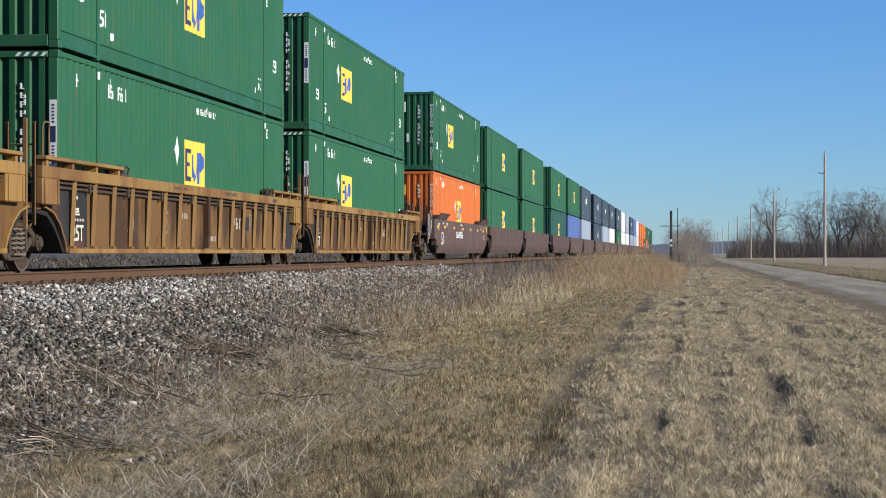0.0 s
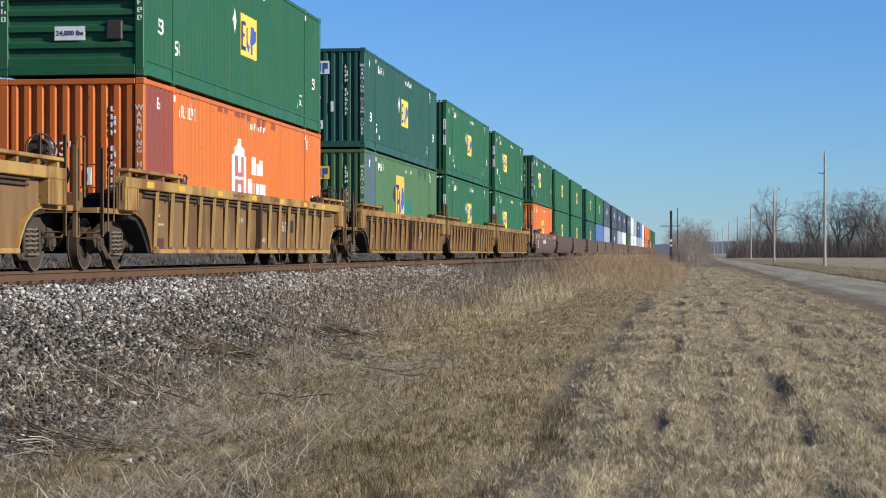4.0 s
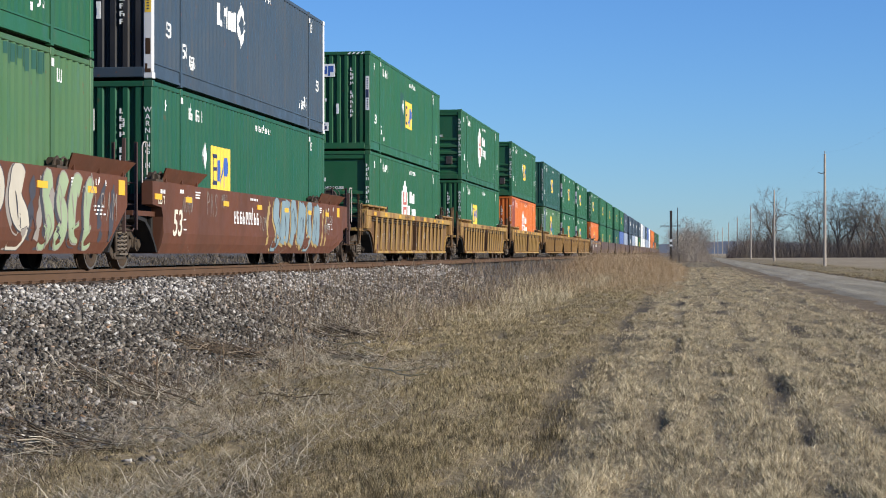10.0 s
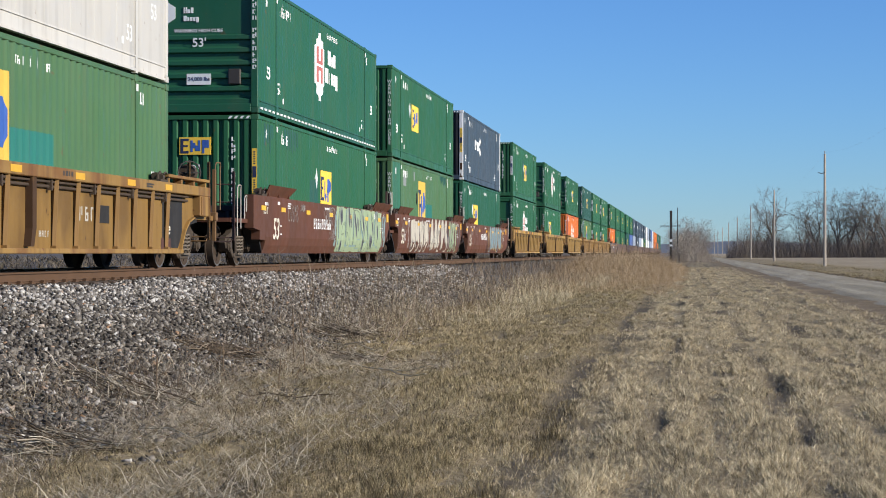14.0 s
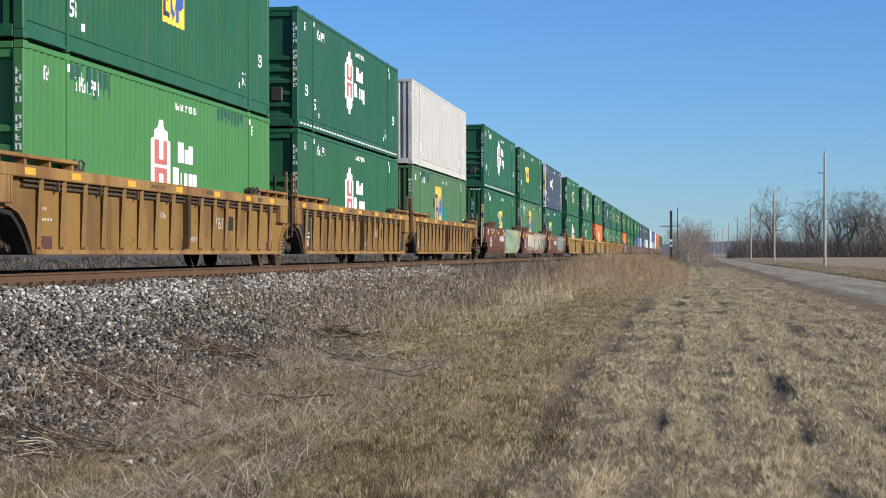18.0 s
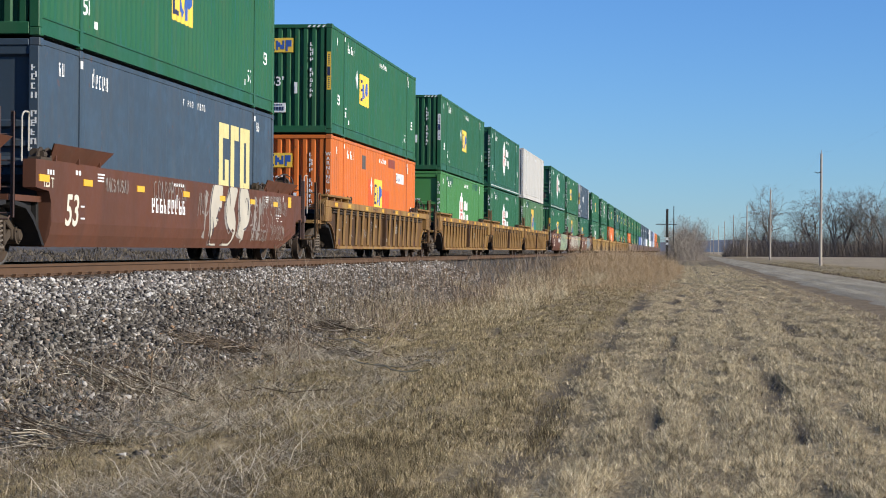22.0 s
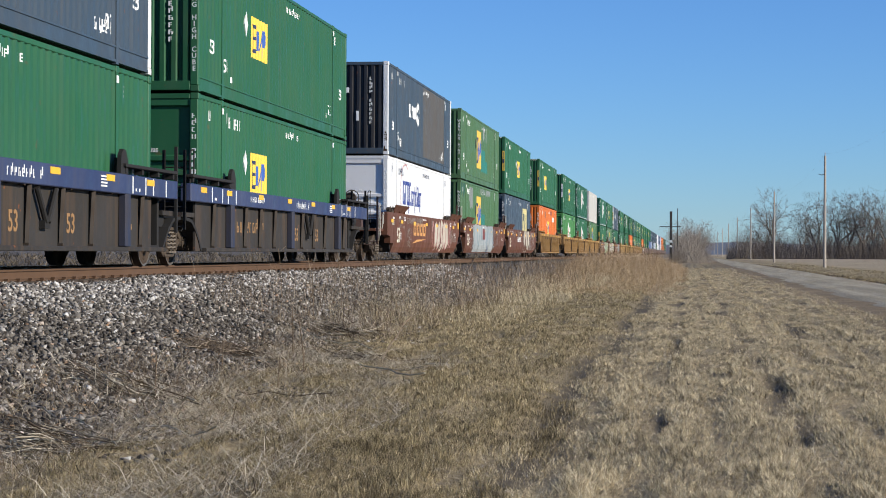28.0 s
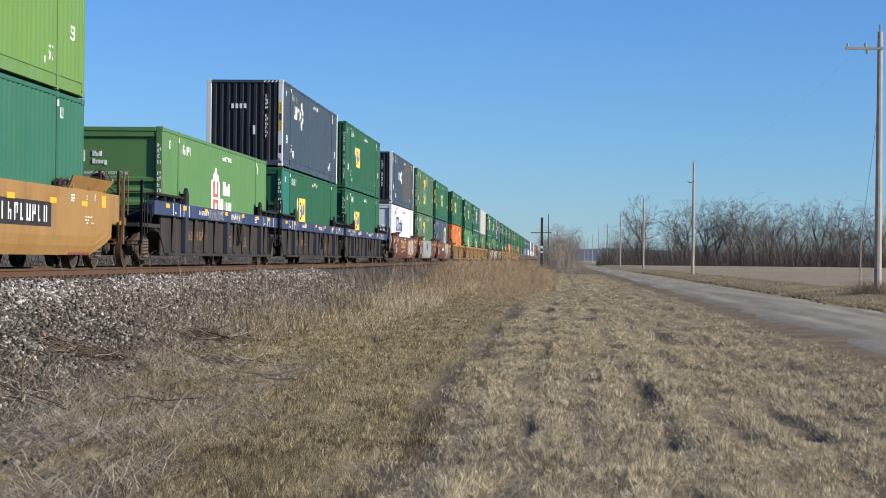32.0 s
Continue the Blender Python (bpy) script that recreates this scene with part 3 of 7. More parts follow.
        # markings on the end that shows
        if end == "v":
            part("stencilling", end_bars("v", [(0.74, 0.95, 2.45, 0.085, 11)], 0.012), M_MARK, ob)
            if logo != "swoosh":
                part("placard", cached("placard", lambda: boxes("placard", (-0.55, 0.05, 0.006, 0.03, 0.55, 0.80))), M_MARK, ob, "white weight placard")
                part("placard_text", cached("placbar", lambda: boxes("placard_text", *[(-0.50 + i * 0.075, -0.45 + i * 0.075, -0.002, 0.02, 0.60, 0.70) for i in range(7)], *[(-0.50 + i * 0.06, -0.46 + i * 0.06, -0.002, 0.02, 0.735, 0.765) for i in range(8)])), M_NAVY, ob)
                part("hazard_placard", cached(("hazp", upper), lambda: end_diamond(-0.88, 1.62 if upper else 1.42)), M_GALV if upper else M_STEEL, ob, "tilted square placard holder")
            part("gauge_label", cached("gauge", lambda: boxes("gauge_label", (0.28, 0.36, 0.006, 0.03, 1.05, 1.35), (0.295, 0.345, 0.0, 0.02, 1.12, 1.24))), M_MARK, ob)
            if caution:
                part("caution_strip", cached("cstrip", lambda: boxes("caution_strip", (1.155, 1.265, -0.004, 0.02, 1.15, 2.15))), M_YELLOW if caution == "y" else M_MARK, ob, "tall caution sticker")
                part("caution_text", cached("cstrip2", lambda: boxes("caution_text", (1.17, 1.25, -0.008, 0.01, 1.52, 1.76), *[(1.19, 1.23, -0.007, 0.01, 1.20 + i * 0.05, 1.225 + i * 0.05) for i in range(6)], *[(1.19, 1.23, -0.007, 0.01, 1.81 + i * 0.05, 1.835 + i * 0.05) for i in range(6)])), M_NAVY, ob)
                part("hazard_stripe", cached("hstripe", hazard_stripes), M_MARK, ob, "white slanted stripes on the header")
            else:
                part("warning_lettering", cached("warn", lambda: text_mesh("W\nA\nR\nN\nI\nN\nG\n \nH\nI\nG\nH\n \nC\nU\nB\nE", 0.135, 0.9)), M_MARK, ob, at=Matrix.Translation((1.205, -0.003, 1.4)) @ ON_END)
            if logo == "swoosh":
                part("rust_patch", cached("rustp", lambda: boxes("rust_patch", (1.165, 1.255, -0.003, 0.01, 0.42, 0.70), (1.15, 1.262, -0.003, 0.01, 0.10, 0.17), (1.16, 1.20, -0.003, 0.01, 0.17, 0.26))), M_RUSTED, ob, "rust showing through the white post")
                part("word_mark", cached("lw", lambda: boxes("word_mark", *[(-0.45 + i * 0.14, -0.37 + i * 0.14, -0.003, 0.02, 1.92, 2.08) for i in range(4)])), M_MARK, ob)
            else:
                part("length_mark", cached("t53e", lambda: text_mesh("53'", 0.34)), M_MARK, ob, at=Matrix.Translation((-0.20, 0.014, 1.36 if upper else 1.66)) @ ON_END)
            if logo in ("square", "tall"):
                part("end_logo_panel", cached(("elogo", upper), lambda: boxes("end_logo_panel", (-0.46, 0.24, 0.002, 0.03, 2.02 + 0.12 * upper, 2.40 + 0.12 * upper))), M_YELLOW if stripes or caution == "y" or colour in ("faded", "orange") else M_MARK, ob)
                part("end_logo_mark", cached(("elogo2", upper), lambda: boxes("end_logo_mark", *[(u, v, -0.004, 0.02, p + 0.12 * upper, q + 0.12 * upper) for u, v, p, q in ((-0.43, -0.37, 2.05, 2.37), (-0.37, -0.25, 2.05, 2.10), (-0.37, -0.27, 2.19, 2.23), (-0.37, -0.25, 2.32, 2.37))])), M_NAVY, ob)
                part("end_logo_shape", cached(("elogo3", upper), lambda: boxes("end_logo_shape", *[(u, v, -0.004, 0.02, p + 0.12 * upper, q + 0.12 * upper) for u, v, p, q in ((-0.21, -0.16, 2.08, 2.33), (-0.16, -0.10, 2.16, 2.28), (-0.10, -0.04, 2.10, 2.22), (-0.04, 0.01, 2.10, 2.33), (0.05, 0.10, 2.05, 2.34), (0.10, 0.20, 2.17, 2.34))])), M_LBLUE, ob)
        else:
            part("hexagon_mark", cached("hexm", hexagon), M_MARK, ob, "white hexagon emblem")
            part("word_mark", cached("hexb", lambda: boxes("word_mark", *[(-0.38 + i * 0.075, -0.38 + i * 0.075 + w * 0.8, 0.055, 0.08, 2.16 + (z - 2.16) * 0.75, 2.16 + (z - 2.16) * 0.75 + h * 0.75) for i, w, z, h in
                                                                   ((0, 0.03, 2.2, 0.17), (0.6, 0.03, 2.2, 0.17), (0.2, 0.05, 2.27, 0.03), (1.1, 0.07, 2.2, 0.11), (2.1, 0.07, 2.2, 0.16), (0, 0.08, 1.97, 0.15), (1.1, 0.04, 1.97, 0.11), (1.8, 0.07, 1.97, 0.11), (2.8, 0.06, 1.97, 0.11), (3.7, 0.07, 1.93, 0.15))])), M_MARK, ob)
            part("warning_lettering", cached("warnh", lambda: text_mesh("WARNING HIGH CUBE", 0.105)), M_MARK, ob, at=Matrix.Translation((-0.05, 0.07, 1.80)) @ ON_END)
            part("stencilling", end_bars("h", [(1.21, 0.95, 2.55, 0.085, 12), (-1.21, 0.95, 2.55, 0.085, 12)], -0.001), M_MARK, ob)
            part("length_mark", cached("t53h", lambda: text_mesh("53'", 0.27)), M_MARK, ob, at=Matrix.Translation((-0.02, 0.015, 1.53)) @ ON_END)
            if upper:
                part("placard", cached("plac2", lambda: boxes("placard", (-0.30, 0.24, 0.015, 0.03, 0.62, 0.86))), M_MARK, ob, "white weight placard")
                part("weight_lettering", cached("w24", lambda: text_mesh("24,000 lbs", 0.12)), M_NAVY, ob, at=Matrix.Translation((-0.03, 0.012, 0.74)) @ ON_END)
                part("document_box", cached("docb", lambda: boxes("document_box", (0.62, 0.9, 0.0, 0.1, 0.62, 0.96), bevel=0.02)), M_STEEL, ob, "grey document holder")
    if stripes:
        part("dash_stripe", cached("dash", lambda: dashes()), M_MARK, ob, "white dashed reflective stripe")
    for k, (paint_name, outlines, what) in enumerate(stains):
        part("overpainted_patch", draped("overpainted_patch", outlines, 0.0015 + 0.0004 * k, sheet), PAINT[paint_name], ob, what)
        if what == "white number label":
            part("stencilling", bar_marks("label", [(11.9, 2.09, 1.5, 0.18, 6)], sheet=sheet), M_NAVY, ob)
    return ob


def strip_roof():
    verts, faces = [], []
    prof = wave(0.12, 16.03, 0.5, 2.872, 2.86)
    for y, z in prof:
        verts += [(-1.215, y, z), (1.215, y, z)]
    for i in range(len(prof) - 1):
        faces.append((2 * i, 2 * i + 1, 2 * i + 3, 2 * i + 2))
    return mesh_of("roof", verts, faces)


def diamond(y, z):
    bm = bmesh.new()
    poly_patch(bm, 1.272, [(y, z - 0.27), (y + 0.14, z), (y, z + 0.27), (y - 0.14, z)])
    return bm_mesh("diamond_mark", bm)


def end_diamond(x, z):
    """A square plate hung on its corner on an end wall."""
    bm = bmesh.new()
    o = [(0, -0.2), (0.2, 0), (0, 0.2), (-0.2, 0)]
    a = [bm.verts.new((x + u, -0.004, z + v)) for u, v in o]
    b = [bm.verts.new((x + u, 0.02, z + v)) for u, v in o]
    for i in range(4):
        bm.faces.new((a[i], a[(i + 1) % 4], b[(i + 1) % 4], b[i]))
    bm.faces.new(a)
    bm.faces.new(b[::-1])
    bmesh.ops.recalc_face_normals(bm, faces=bm.faces)
    return bm_mesh("hazard_placard", bm)


def draped_text(body, size, spots, sheet):
    """Painted figures that follow the pressings of a side wall."""
    me = text_mesh(body, size)
    bm = bmesh.new()
    for f in me.polygons:
        if f.normal.z > 0.5:
            for y, z in spots:
                drape(bm, [tuple(me.vertices[i].co[:2]) for i in f.vertices], 0.003, sheet, y, z)
    return bm_mesh("length_mark", bm)


def hazard_stripes():
    bm = bmesh.new()
    for i in range(4):
        x = 0.62 + i * 0.13
        v = [bm.verts.new((a, b, c)) for b in (-0.003, 0.02) for a, c in ((x, 2.80), (x + 0.06, 2.80), (x + 0.11, 2.86), (x + 0.05, 2.86))]
        for f in ((0, 1, 2, 3), (7, 6, 5, 4), (0, 4, 5, 1), (1, 5, 6, 2), (2, 6, 7, 3), (3, 7, 4, 0)):
            bm.faces.new([v[j] for j in f])
    bmesh.ops.recalc_face_normals(bm, faces=bm.faces)
    return bm_mesh("hazard_stripe", bm)


def hexagon():
    me = bmesh.new()
    a = [me.verts.new((-0.75 + 0.21 * math.sin(i * math.pi / 3), 0.055, 2.2 + 0.24 * math.cos(i * math.pi / 3))) for i in range(6)]
    b = [me.verts.new((v.co.x, 0.08, v.co.z)) for v in a]
    for i in range(6):
        me.faces.new((a[i], a[(i + 1) % 6], b[(i + 1) % 6], b[i]))
    me.faces.new(a)
    bmesh.ops.recalc_face_normals(me, faces=me.faces)
    return bm_mesh("hexagon_mark", me)


def dashes():
    bm = bmesh.new()
    for i in range(38):
        y = 0.3 + i * 0.415
        box(bm, 1.262, 1.285, y, y + 0.22, 0.10, 0.145)
    return bm_mesh("dash_stripe", bm)


# ---- well cars ----
def ribs_mesh():
    """A side post: a slim bar that leans out to the chord, on a foot, with a bracket at its head."""
    bm = bmesh.new()
    for y, w, rows in ((0.0, 0.045, ((1.392, 1.436, 0.36), (1.397, 1.442, 0.55), (1.434, 1.480, 1.335))), (0.0, 0.009, ((1.37, 1.405, 0.36), (1.37, 1.41, 0.55), (1.37, 1.445, 1.335)))):
        rings = [[bm.verts.new(p) for p in ((a, y - w, z), (b, y - w * 0.3, z), (b, y + w * 0.3, z), (a, y + w, z))] for a, b, z in rows]
        for p, q in zip(rings, rings[1:]):
            for i in range(4):
                bm.faces.new((p[i], p[(i + 1) % 4], q[(i + 1) % 4], q[i]))
        bm.faces.new(rings[0][::-1])
        bm.faces.new(rings[-1])
    bmesh.ops.recalc_face_normals(bm, faces=bm.faces)
    box(bm, 1.37, 1.455, -0.055, 0.055, 0.335, 0.375)
    box(bm, 1.37, 1.465, -0.012, 0.05, 1.18, 1.335)
    return bm_mesh("rib", bm)


def arch_mesh(y_well, s):
    """Black liner over the wheels, slanting down to the foot of the well."""
    bm = bmesh.new()
    o = [(0.0, 0.28), (0.22, 0.50), (0.46, 0.70), (0.78, 0.86), (1.25, 0.90), (1.25, 0.84), (0.80, 0.80), (0.50, 0.64), (0.27, 0.46), (0.10, 0.28)]
    prism(bm, [(y_well - s * y, z) for y, z in o], -1.38, 1.385)
    return bm_mesh("wheel_arch", bm)


def well_end(near, y_well):
    """The bulkhead that closes the well."""
    s = 1 if near else -1
    t0, t1 = sorted((y_well, y_well - s * 0.10))
    u0, u1 = sorted((y_well - s * 0.10, y_well - s * 0.16))
    return boxes("end_frame", (-1.30, 1.30, t0, t1, 0.34, 1.30), (-1.30, 1.30, u0, u1, 1.18, 1.30), (-0.06, 0.06, u0, u1, 0.40, 1.18), (-0.7, -0.6, u0, u1, 0.40, 1.18), (0.6, 0.7, u0, u1, 0.40, 1.18), bevel=0.01)


def platform_mesh(y_a, y_b):
    """A thin end deck with a turned-down lip and open grating bars."""
    a, b = sorted((y_a, y_b))
    bm = bmesh.new()
    box(bm, -1.34, 1.34, a, b, 0.945, 0.975)
    for x in (-1.36, 1.32):
        box(bm, x, x + 0.04, a, b, 0.90, 0.985)
    for y in (a - 0.02, b - 0.02):
        box(bm, -1.36, 1.36, y, y + 0.04, 0.90, 0.982)
    return bm_mesh("end_platform", bm)


def end_box_mesh(s, y_a, y_b):
    """The square box that ends the top chord, with a rounded brace below it."""
    a, b = sorted((y_a, y_b))
    bm = bmesh.new()
    box(bm, *sorted((s * 1.32, s * 1.496)), a, b, 0.96, 1.34)
    soften(bm, 0.015)
    box(bm, *sorted((s * 1.495, s * 1.51)), a + 0.06, a + 0.12, 0.98, 1.32)
    box(bm, *sorted((s * 1.495, s * 1.51)), b - 0.12, b - 0.06, 0.98, 1.32)
    return bm_mesh("end_box", bm)


def rib_side(s, square=False):
    """Side plate of a ribbed car, its ends cut back over the trucks: square, or on a curve."""
    bm = bmesh.new()
    cut = [(-0.5, 0.27), (-0.5, 1.34)] if square else [(0.0, 0.27), (-0.13, 0.46), (-0.34, 0.68), (-0.62, 0.84), (-1.0, 0.92), (-1.0, 1.34)]
    far = [((15.9 if square else 16.55) - (y + 0.5 if square else y), z) for y, z in cut]
    prism(bm, cut + far[::-1], *sorted((s * 1.33, s * 1.37)))
    return bm_mesh("side_plate", bm)


def fender_mesh(y_well, s):
    """The turned edge of the side plate along the wheel arch."""
    bm = bmesh.new()
    o = [(0.02, 0.27), (0.13, 0.46), (0.34, 0.68), (0.62, 0.84), (1.0, 0.92)]
    i = [(y - 0.045, z + 0.02) for y, z in o]
    prism(bm, [(y_well - s * y, z) for y, z in o + i[::-1]], 1.37, 1.43)
    return bm_mesh("fender", bm)


def chord(x, y0, y1, deep=False):
    a, b = sorted((x * 1.30, x * 1.50))
    return boxes("top_chord", (a, b, y0, y1, 1.19 if deep else 1.335, 1.51), bevel=0.012)


END_CUTS = {("n", "joint"): [(-0.70, 1.10), (-0.12, 1.06), (-0.02, 0.90), (0.0, 0.26)],
            ("n", "coupler"): [(-1.32, 0.80), (-0.72, 0.75), (-0.70, 0.56), (-0.12, 0.54), (-0.08, 0.26)],
            ("f", "joint"): [(17.30, 1.02), (17.10, 0.90), (16.78, 0.72), (16.45, 0.45), (16.25, 0.26)],
            ("f", "coupler"): [(18.36, 0.95), (17.72, 0.90), (17.68, 0.62), (17.2, 0.48), (16.3, 0.26)]}


def smooth_side(s, near, far_end):
    """A pressed side plate: upright above, tucked in below a crease, cut away over the trucks."""
    ys = END_CUTS["n", near] + [(y, 0.26) for y in np.linspace(1.5, 14.8, 10)] + END_CUTS["f", far_end][::-1]
    verts, faces = [], []
    for y, zb in ys:
        for k in range(8):
            z = 1.50 + (zb - 1.50) * k / 7
            tuck = max(0.0, (0.62 - z) / 0.36)
            verts.append((s * (1.49 - 0.11 * tuck ** 1.6), y, z))
        verts.append((s * 1.30, y, zb))
        verts.append((s * 1.30, y, 1.50))
    n = 10
    for i in range(len(ys) - 1):
        for k in range(n):
            q = (i * n + k, i * n + (k + 1) % n, (i + 1) * n + (k + 1) % n, (i + 1) * n + k)
            faces.append(q if s < 0 else q[::-1])
    faces.append(tuple(range(n)) if s > 0 else tuple(range(n))[::-1])
    last = tuple(range(len(verts) - n, len(verts)))
    faces.append(last[::-1] if s > 0 else last)
    return mesh_of("side_plate", verts, faces)


def rounded(me, angle=0.7):
    me.shade_smooth()
    me.set_sharp_from_angle(angle=angle)
    return me


def side_frame_mesh():
    bm = bmesh.new()
    prism(bm, [(-1.14, 0.48), (-1.10, 0.58), (-1.0, 0.63), (-0.78, 0.655), (-0.60, 0.71), (-0.45, 0.79), (-0.3, 0.82), (0.3, 0.82), (0.45, 0.79), (0.60, 0.71), (0.78, 0.655), (1.0, 0.63), (1.10, 0.58), (1.14, 0.48),
               (1.05, 0.36), (0.74, 0.36), (0.70, 0.50), (0.42, 0.62), (0.30, 0.62), (0.30, 0.30), (0.36, 0.22), (0.28, 0.16), (-0.28, 0.16), (-0.36, 0.22), (-0.30, 0.30), (-0.30, 0.62), (-0.42, 0.62),
               (-0.70, 0.50), (-0.74, 0.36), (-1.05, 0.36)], 0.95, 1.09)
    for k in (1, -1):
        prism(bm, [(k * y, z) for y, z in ((0.30, 0.16), (0.40, 0.20), (0.82, 0.46), (0.76, 0.55), (0.30, 0.30))], 0.97, 1.07)
        prism(bm, [(k * y, z) for y, z in ((0.30, 0.62), (0.36, 0.62), (0.36, 0.28), (0.30, 0.28))], 1.09, 1.13)
    bmesh.ops.bevel(bm, geom=[e for e in bm.edges if len(e.link_faces) == 2 and e.calc_face_angle(0) > 1.2], offset=0.012, segments=1, affect="EDGES")
    for y in (-0.89, 0.89):
        cyl(bm, (0.9, y, 0.43), (1.12, y, 0.43), 0.135, 16)
        cyl(bm, (1.12, y, 0.43), (1.16, y, 0.43), 0.10, 14, 0.08)
        for a in (0.5, 2.6, 4.7):
            cyl(bm, (1.12, y + 0.1 * math.cos(a), 0.43 + 0.1 * math.sin(a)), (1.145, y + 0.1 * math.cos(a), 0.43 + 0.1 * math.sin(a)), 0.018, 6)
    return rounded(bm_mesh("side_frame", bm))


def spring_mesh():
    """Coil springs seen in the window of the side frame."""
    bm = bmesh.new()
    for y in (-0.125, 0.125):
        pts = [(1.055 + 0.095 * math.cos(a), y + 0.095 * math.sin(a), 0.275 + 0.34 * a / 31.4) for a in np.linspace(0, 31.4, 66)]
        pipe(bm, pts, 0.021, 5)
    box(bm, 0.97, 1.15, -0.24, 0.24, 0.235, 0.27)
    return bm_mesh("spring_set", bm)


def wheelset_mesh():
    """Axle and two dished wheels, turning about its own x axis."""
    bm = bmesh.new()
    cyl(bm, (-1.0, 0, 0), (1.0, 0, 0), 0.08, 10)
    for s in (1, -1):
        prof = [(0.0, 0.14), (0.10, 0.14), (0.05, 0.20), (0.04, 0.36), (0.07, 0.385), (0.075, 0.42), (-0.055, 0.42), (-0.06, 0.447), (-0.085, 0.447), (-0.085, 0.385), (-0.02, 0.36), (-0.02, 0.20), (-0.06, 0.14)]
        n = 36
        rings = []
        for dx, r in prof:
            rings.append([bm.verts.new((s * (0.785 + dx), r * math.cos(2 * math.pi * i / n), r * math.sin(2 * math.pi * i / n))) for i in range(n)])
        for a, b in zip(rings, rings[1:]):
            for i in range(n):
                bm.faces.new((a[i], a[(i + 1) % n], b[(i + 1) % n], b[i]))
        for i in range(3):
            t = i * 2.1
            c, d = math.cos(t), math.sin(t)
            cyl(bm, (s * 0.825, 0.28 * c, 0.28 * d), (s * 0.84, 0.28 * c, 0.28 * d), 0.035, 6)
    bmesh.ops.recalc_face_normals(bm, faces=bm.faces)
    me = rounded(bm_mesh("wheelset", bm), 0.6)
    me.materials.append(None)
    me.materials.append(M_TREAD)
    for p in me.polygons:
        if all(math.hypot(me.vertices[i].co.y, me.vertices[i].co.z) > 0.38 and abs(me.vertices[i].co.x) > 0.85 for i in p.vertices):
            p.material_index = 1
    return me


WHEELSETS = []


def add_truck(car, y, spin=True):
    tr = part("truck", cached("bolster", lambda: boxes("truck", (-0.95, 0.95, -0.22, 0.22, 0.36, 0.70), (-0.3, 0.3, -0.3, 0.3, 0.70, 0.80), bevel=0.02)), M_TRUCK, car, "rust-brown cast-steel truck", Matrix.Translation((0, y, 0)))
    sf, sp = cached("sframe", side_frame_mesh), cached("springs", spring_mesh)
    half = Matrix.Rotation(math.pi, 4, "Z")
    for m in (Matrix(), half):
        part("side_frame", sf, M_TRUCK, tr, at=m)
        part("spring_set", sp, M_SPRING, tr, "coil springs, coloured paler for the sun on them", at=m)
    for dy in (-0.89, 0.89):
        w = part("wheelset", cached("wset", wheelset_mesh), M_WHEEL, tr, at=Matrix.Translation((0, dy, 0.42)))
        if spin:
            WHEELSETS.append(w)
    return tr


def grab_frame(y, L, x, z0, z1):
    """A bent grab iron standing on the end of the car."""
    bm = bmesh.new()
    pipe(bm, [(x, y, z0), (x, y, z1 - 0.07), (x + 0.01, y + 0.02, z1 - 0.02), (x + 0.02, y + 0.07, z1), (x + 0.02, y + L - 0.07, z1), (x + 0.01, y + L - 0.02, z1 - 0.02), (x, y + L, z1 - 0.07), (x, y + L, z0 + 0.15)], 0.014)
    return bm_mesh("grab_iron", bm)


def ladder_mesh(y, z0, z1):
    """An end ladder: two flat stiles and round rungs across."""
    bm = bmesh.new()
    for x in (1.02, 1.41):
        box(bm, x - 0.03, x + 0.03, y - 0.012, y + 0.012, z0, z1)
        box(bm, x + 0.018, x + 0.03, y - 0.04, y + 0.012, z0, z1)
    z = z0 + 0.06
    while z < z1 - 0.1:
        cyl(bm, (1.0, y, z), (1.44, y, z), 0.014, 6)
        z += 0.36
    pipe(bm, [(1.38, y, z0 + 0.03), (1.38, y - 0.10, z0 - 0.02), (1.04, y - 0.10, z0 - 0.02), (1.04, y, z0 + 0.03)], 0.014)
    return bm_mesh("ladder", bm)


def hose_mesh(y, s):
    bm = bmesh.new()
    pts = [(0.35 + 0.1 * k, y + s * 0.09 * k, 0.80 - 0.42 * math.sin(math.pi * k / 9)) for k in range(10)]
    pipe(bm, pts, 0.028)
    return bm_mesh("air_hose", bm)


def handwheel_mesh():
    bm = bmesh.new()
    n = 16
    pts = [(0.26 * math.cos(2 * math.pi * i / n), 0.0, 0.26 * math.sin(2 * math.pi * i / n)) for i in range(n + 1)]
    pipe(bm, pts, 0.018)
    for i in range(0, n, 4):
        cyl(bm, (0, 0, 0), pts[i], 0.012, 6)
    cyl(bm, (0, -0.05, 0), (0, 0.12, 0), 0.04, 8)
    return bm_mesh("brake_wheel", bm)


def housing_mesh(y):
    bm = bmesh.new()
    cyl(bm, (0.92, y - 0.12, 1.82), (0.92, y + 0.10, 1.82), 0.17, 14)
    box(bm, 0.84, 1.0, y - 0.06, y + 0.06, 0.97, 1.70)
    soften(bm, 0.01)
    return bm_mesh("brake_housing", bm)


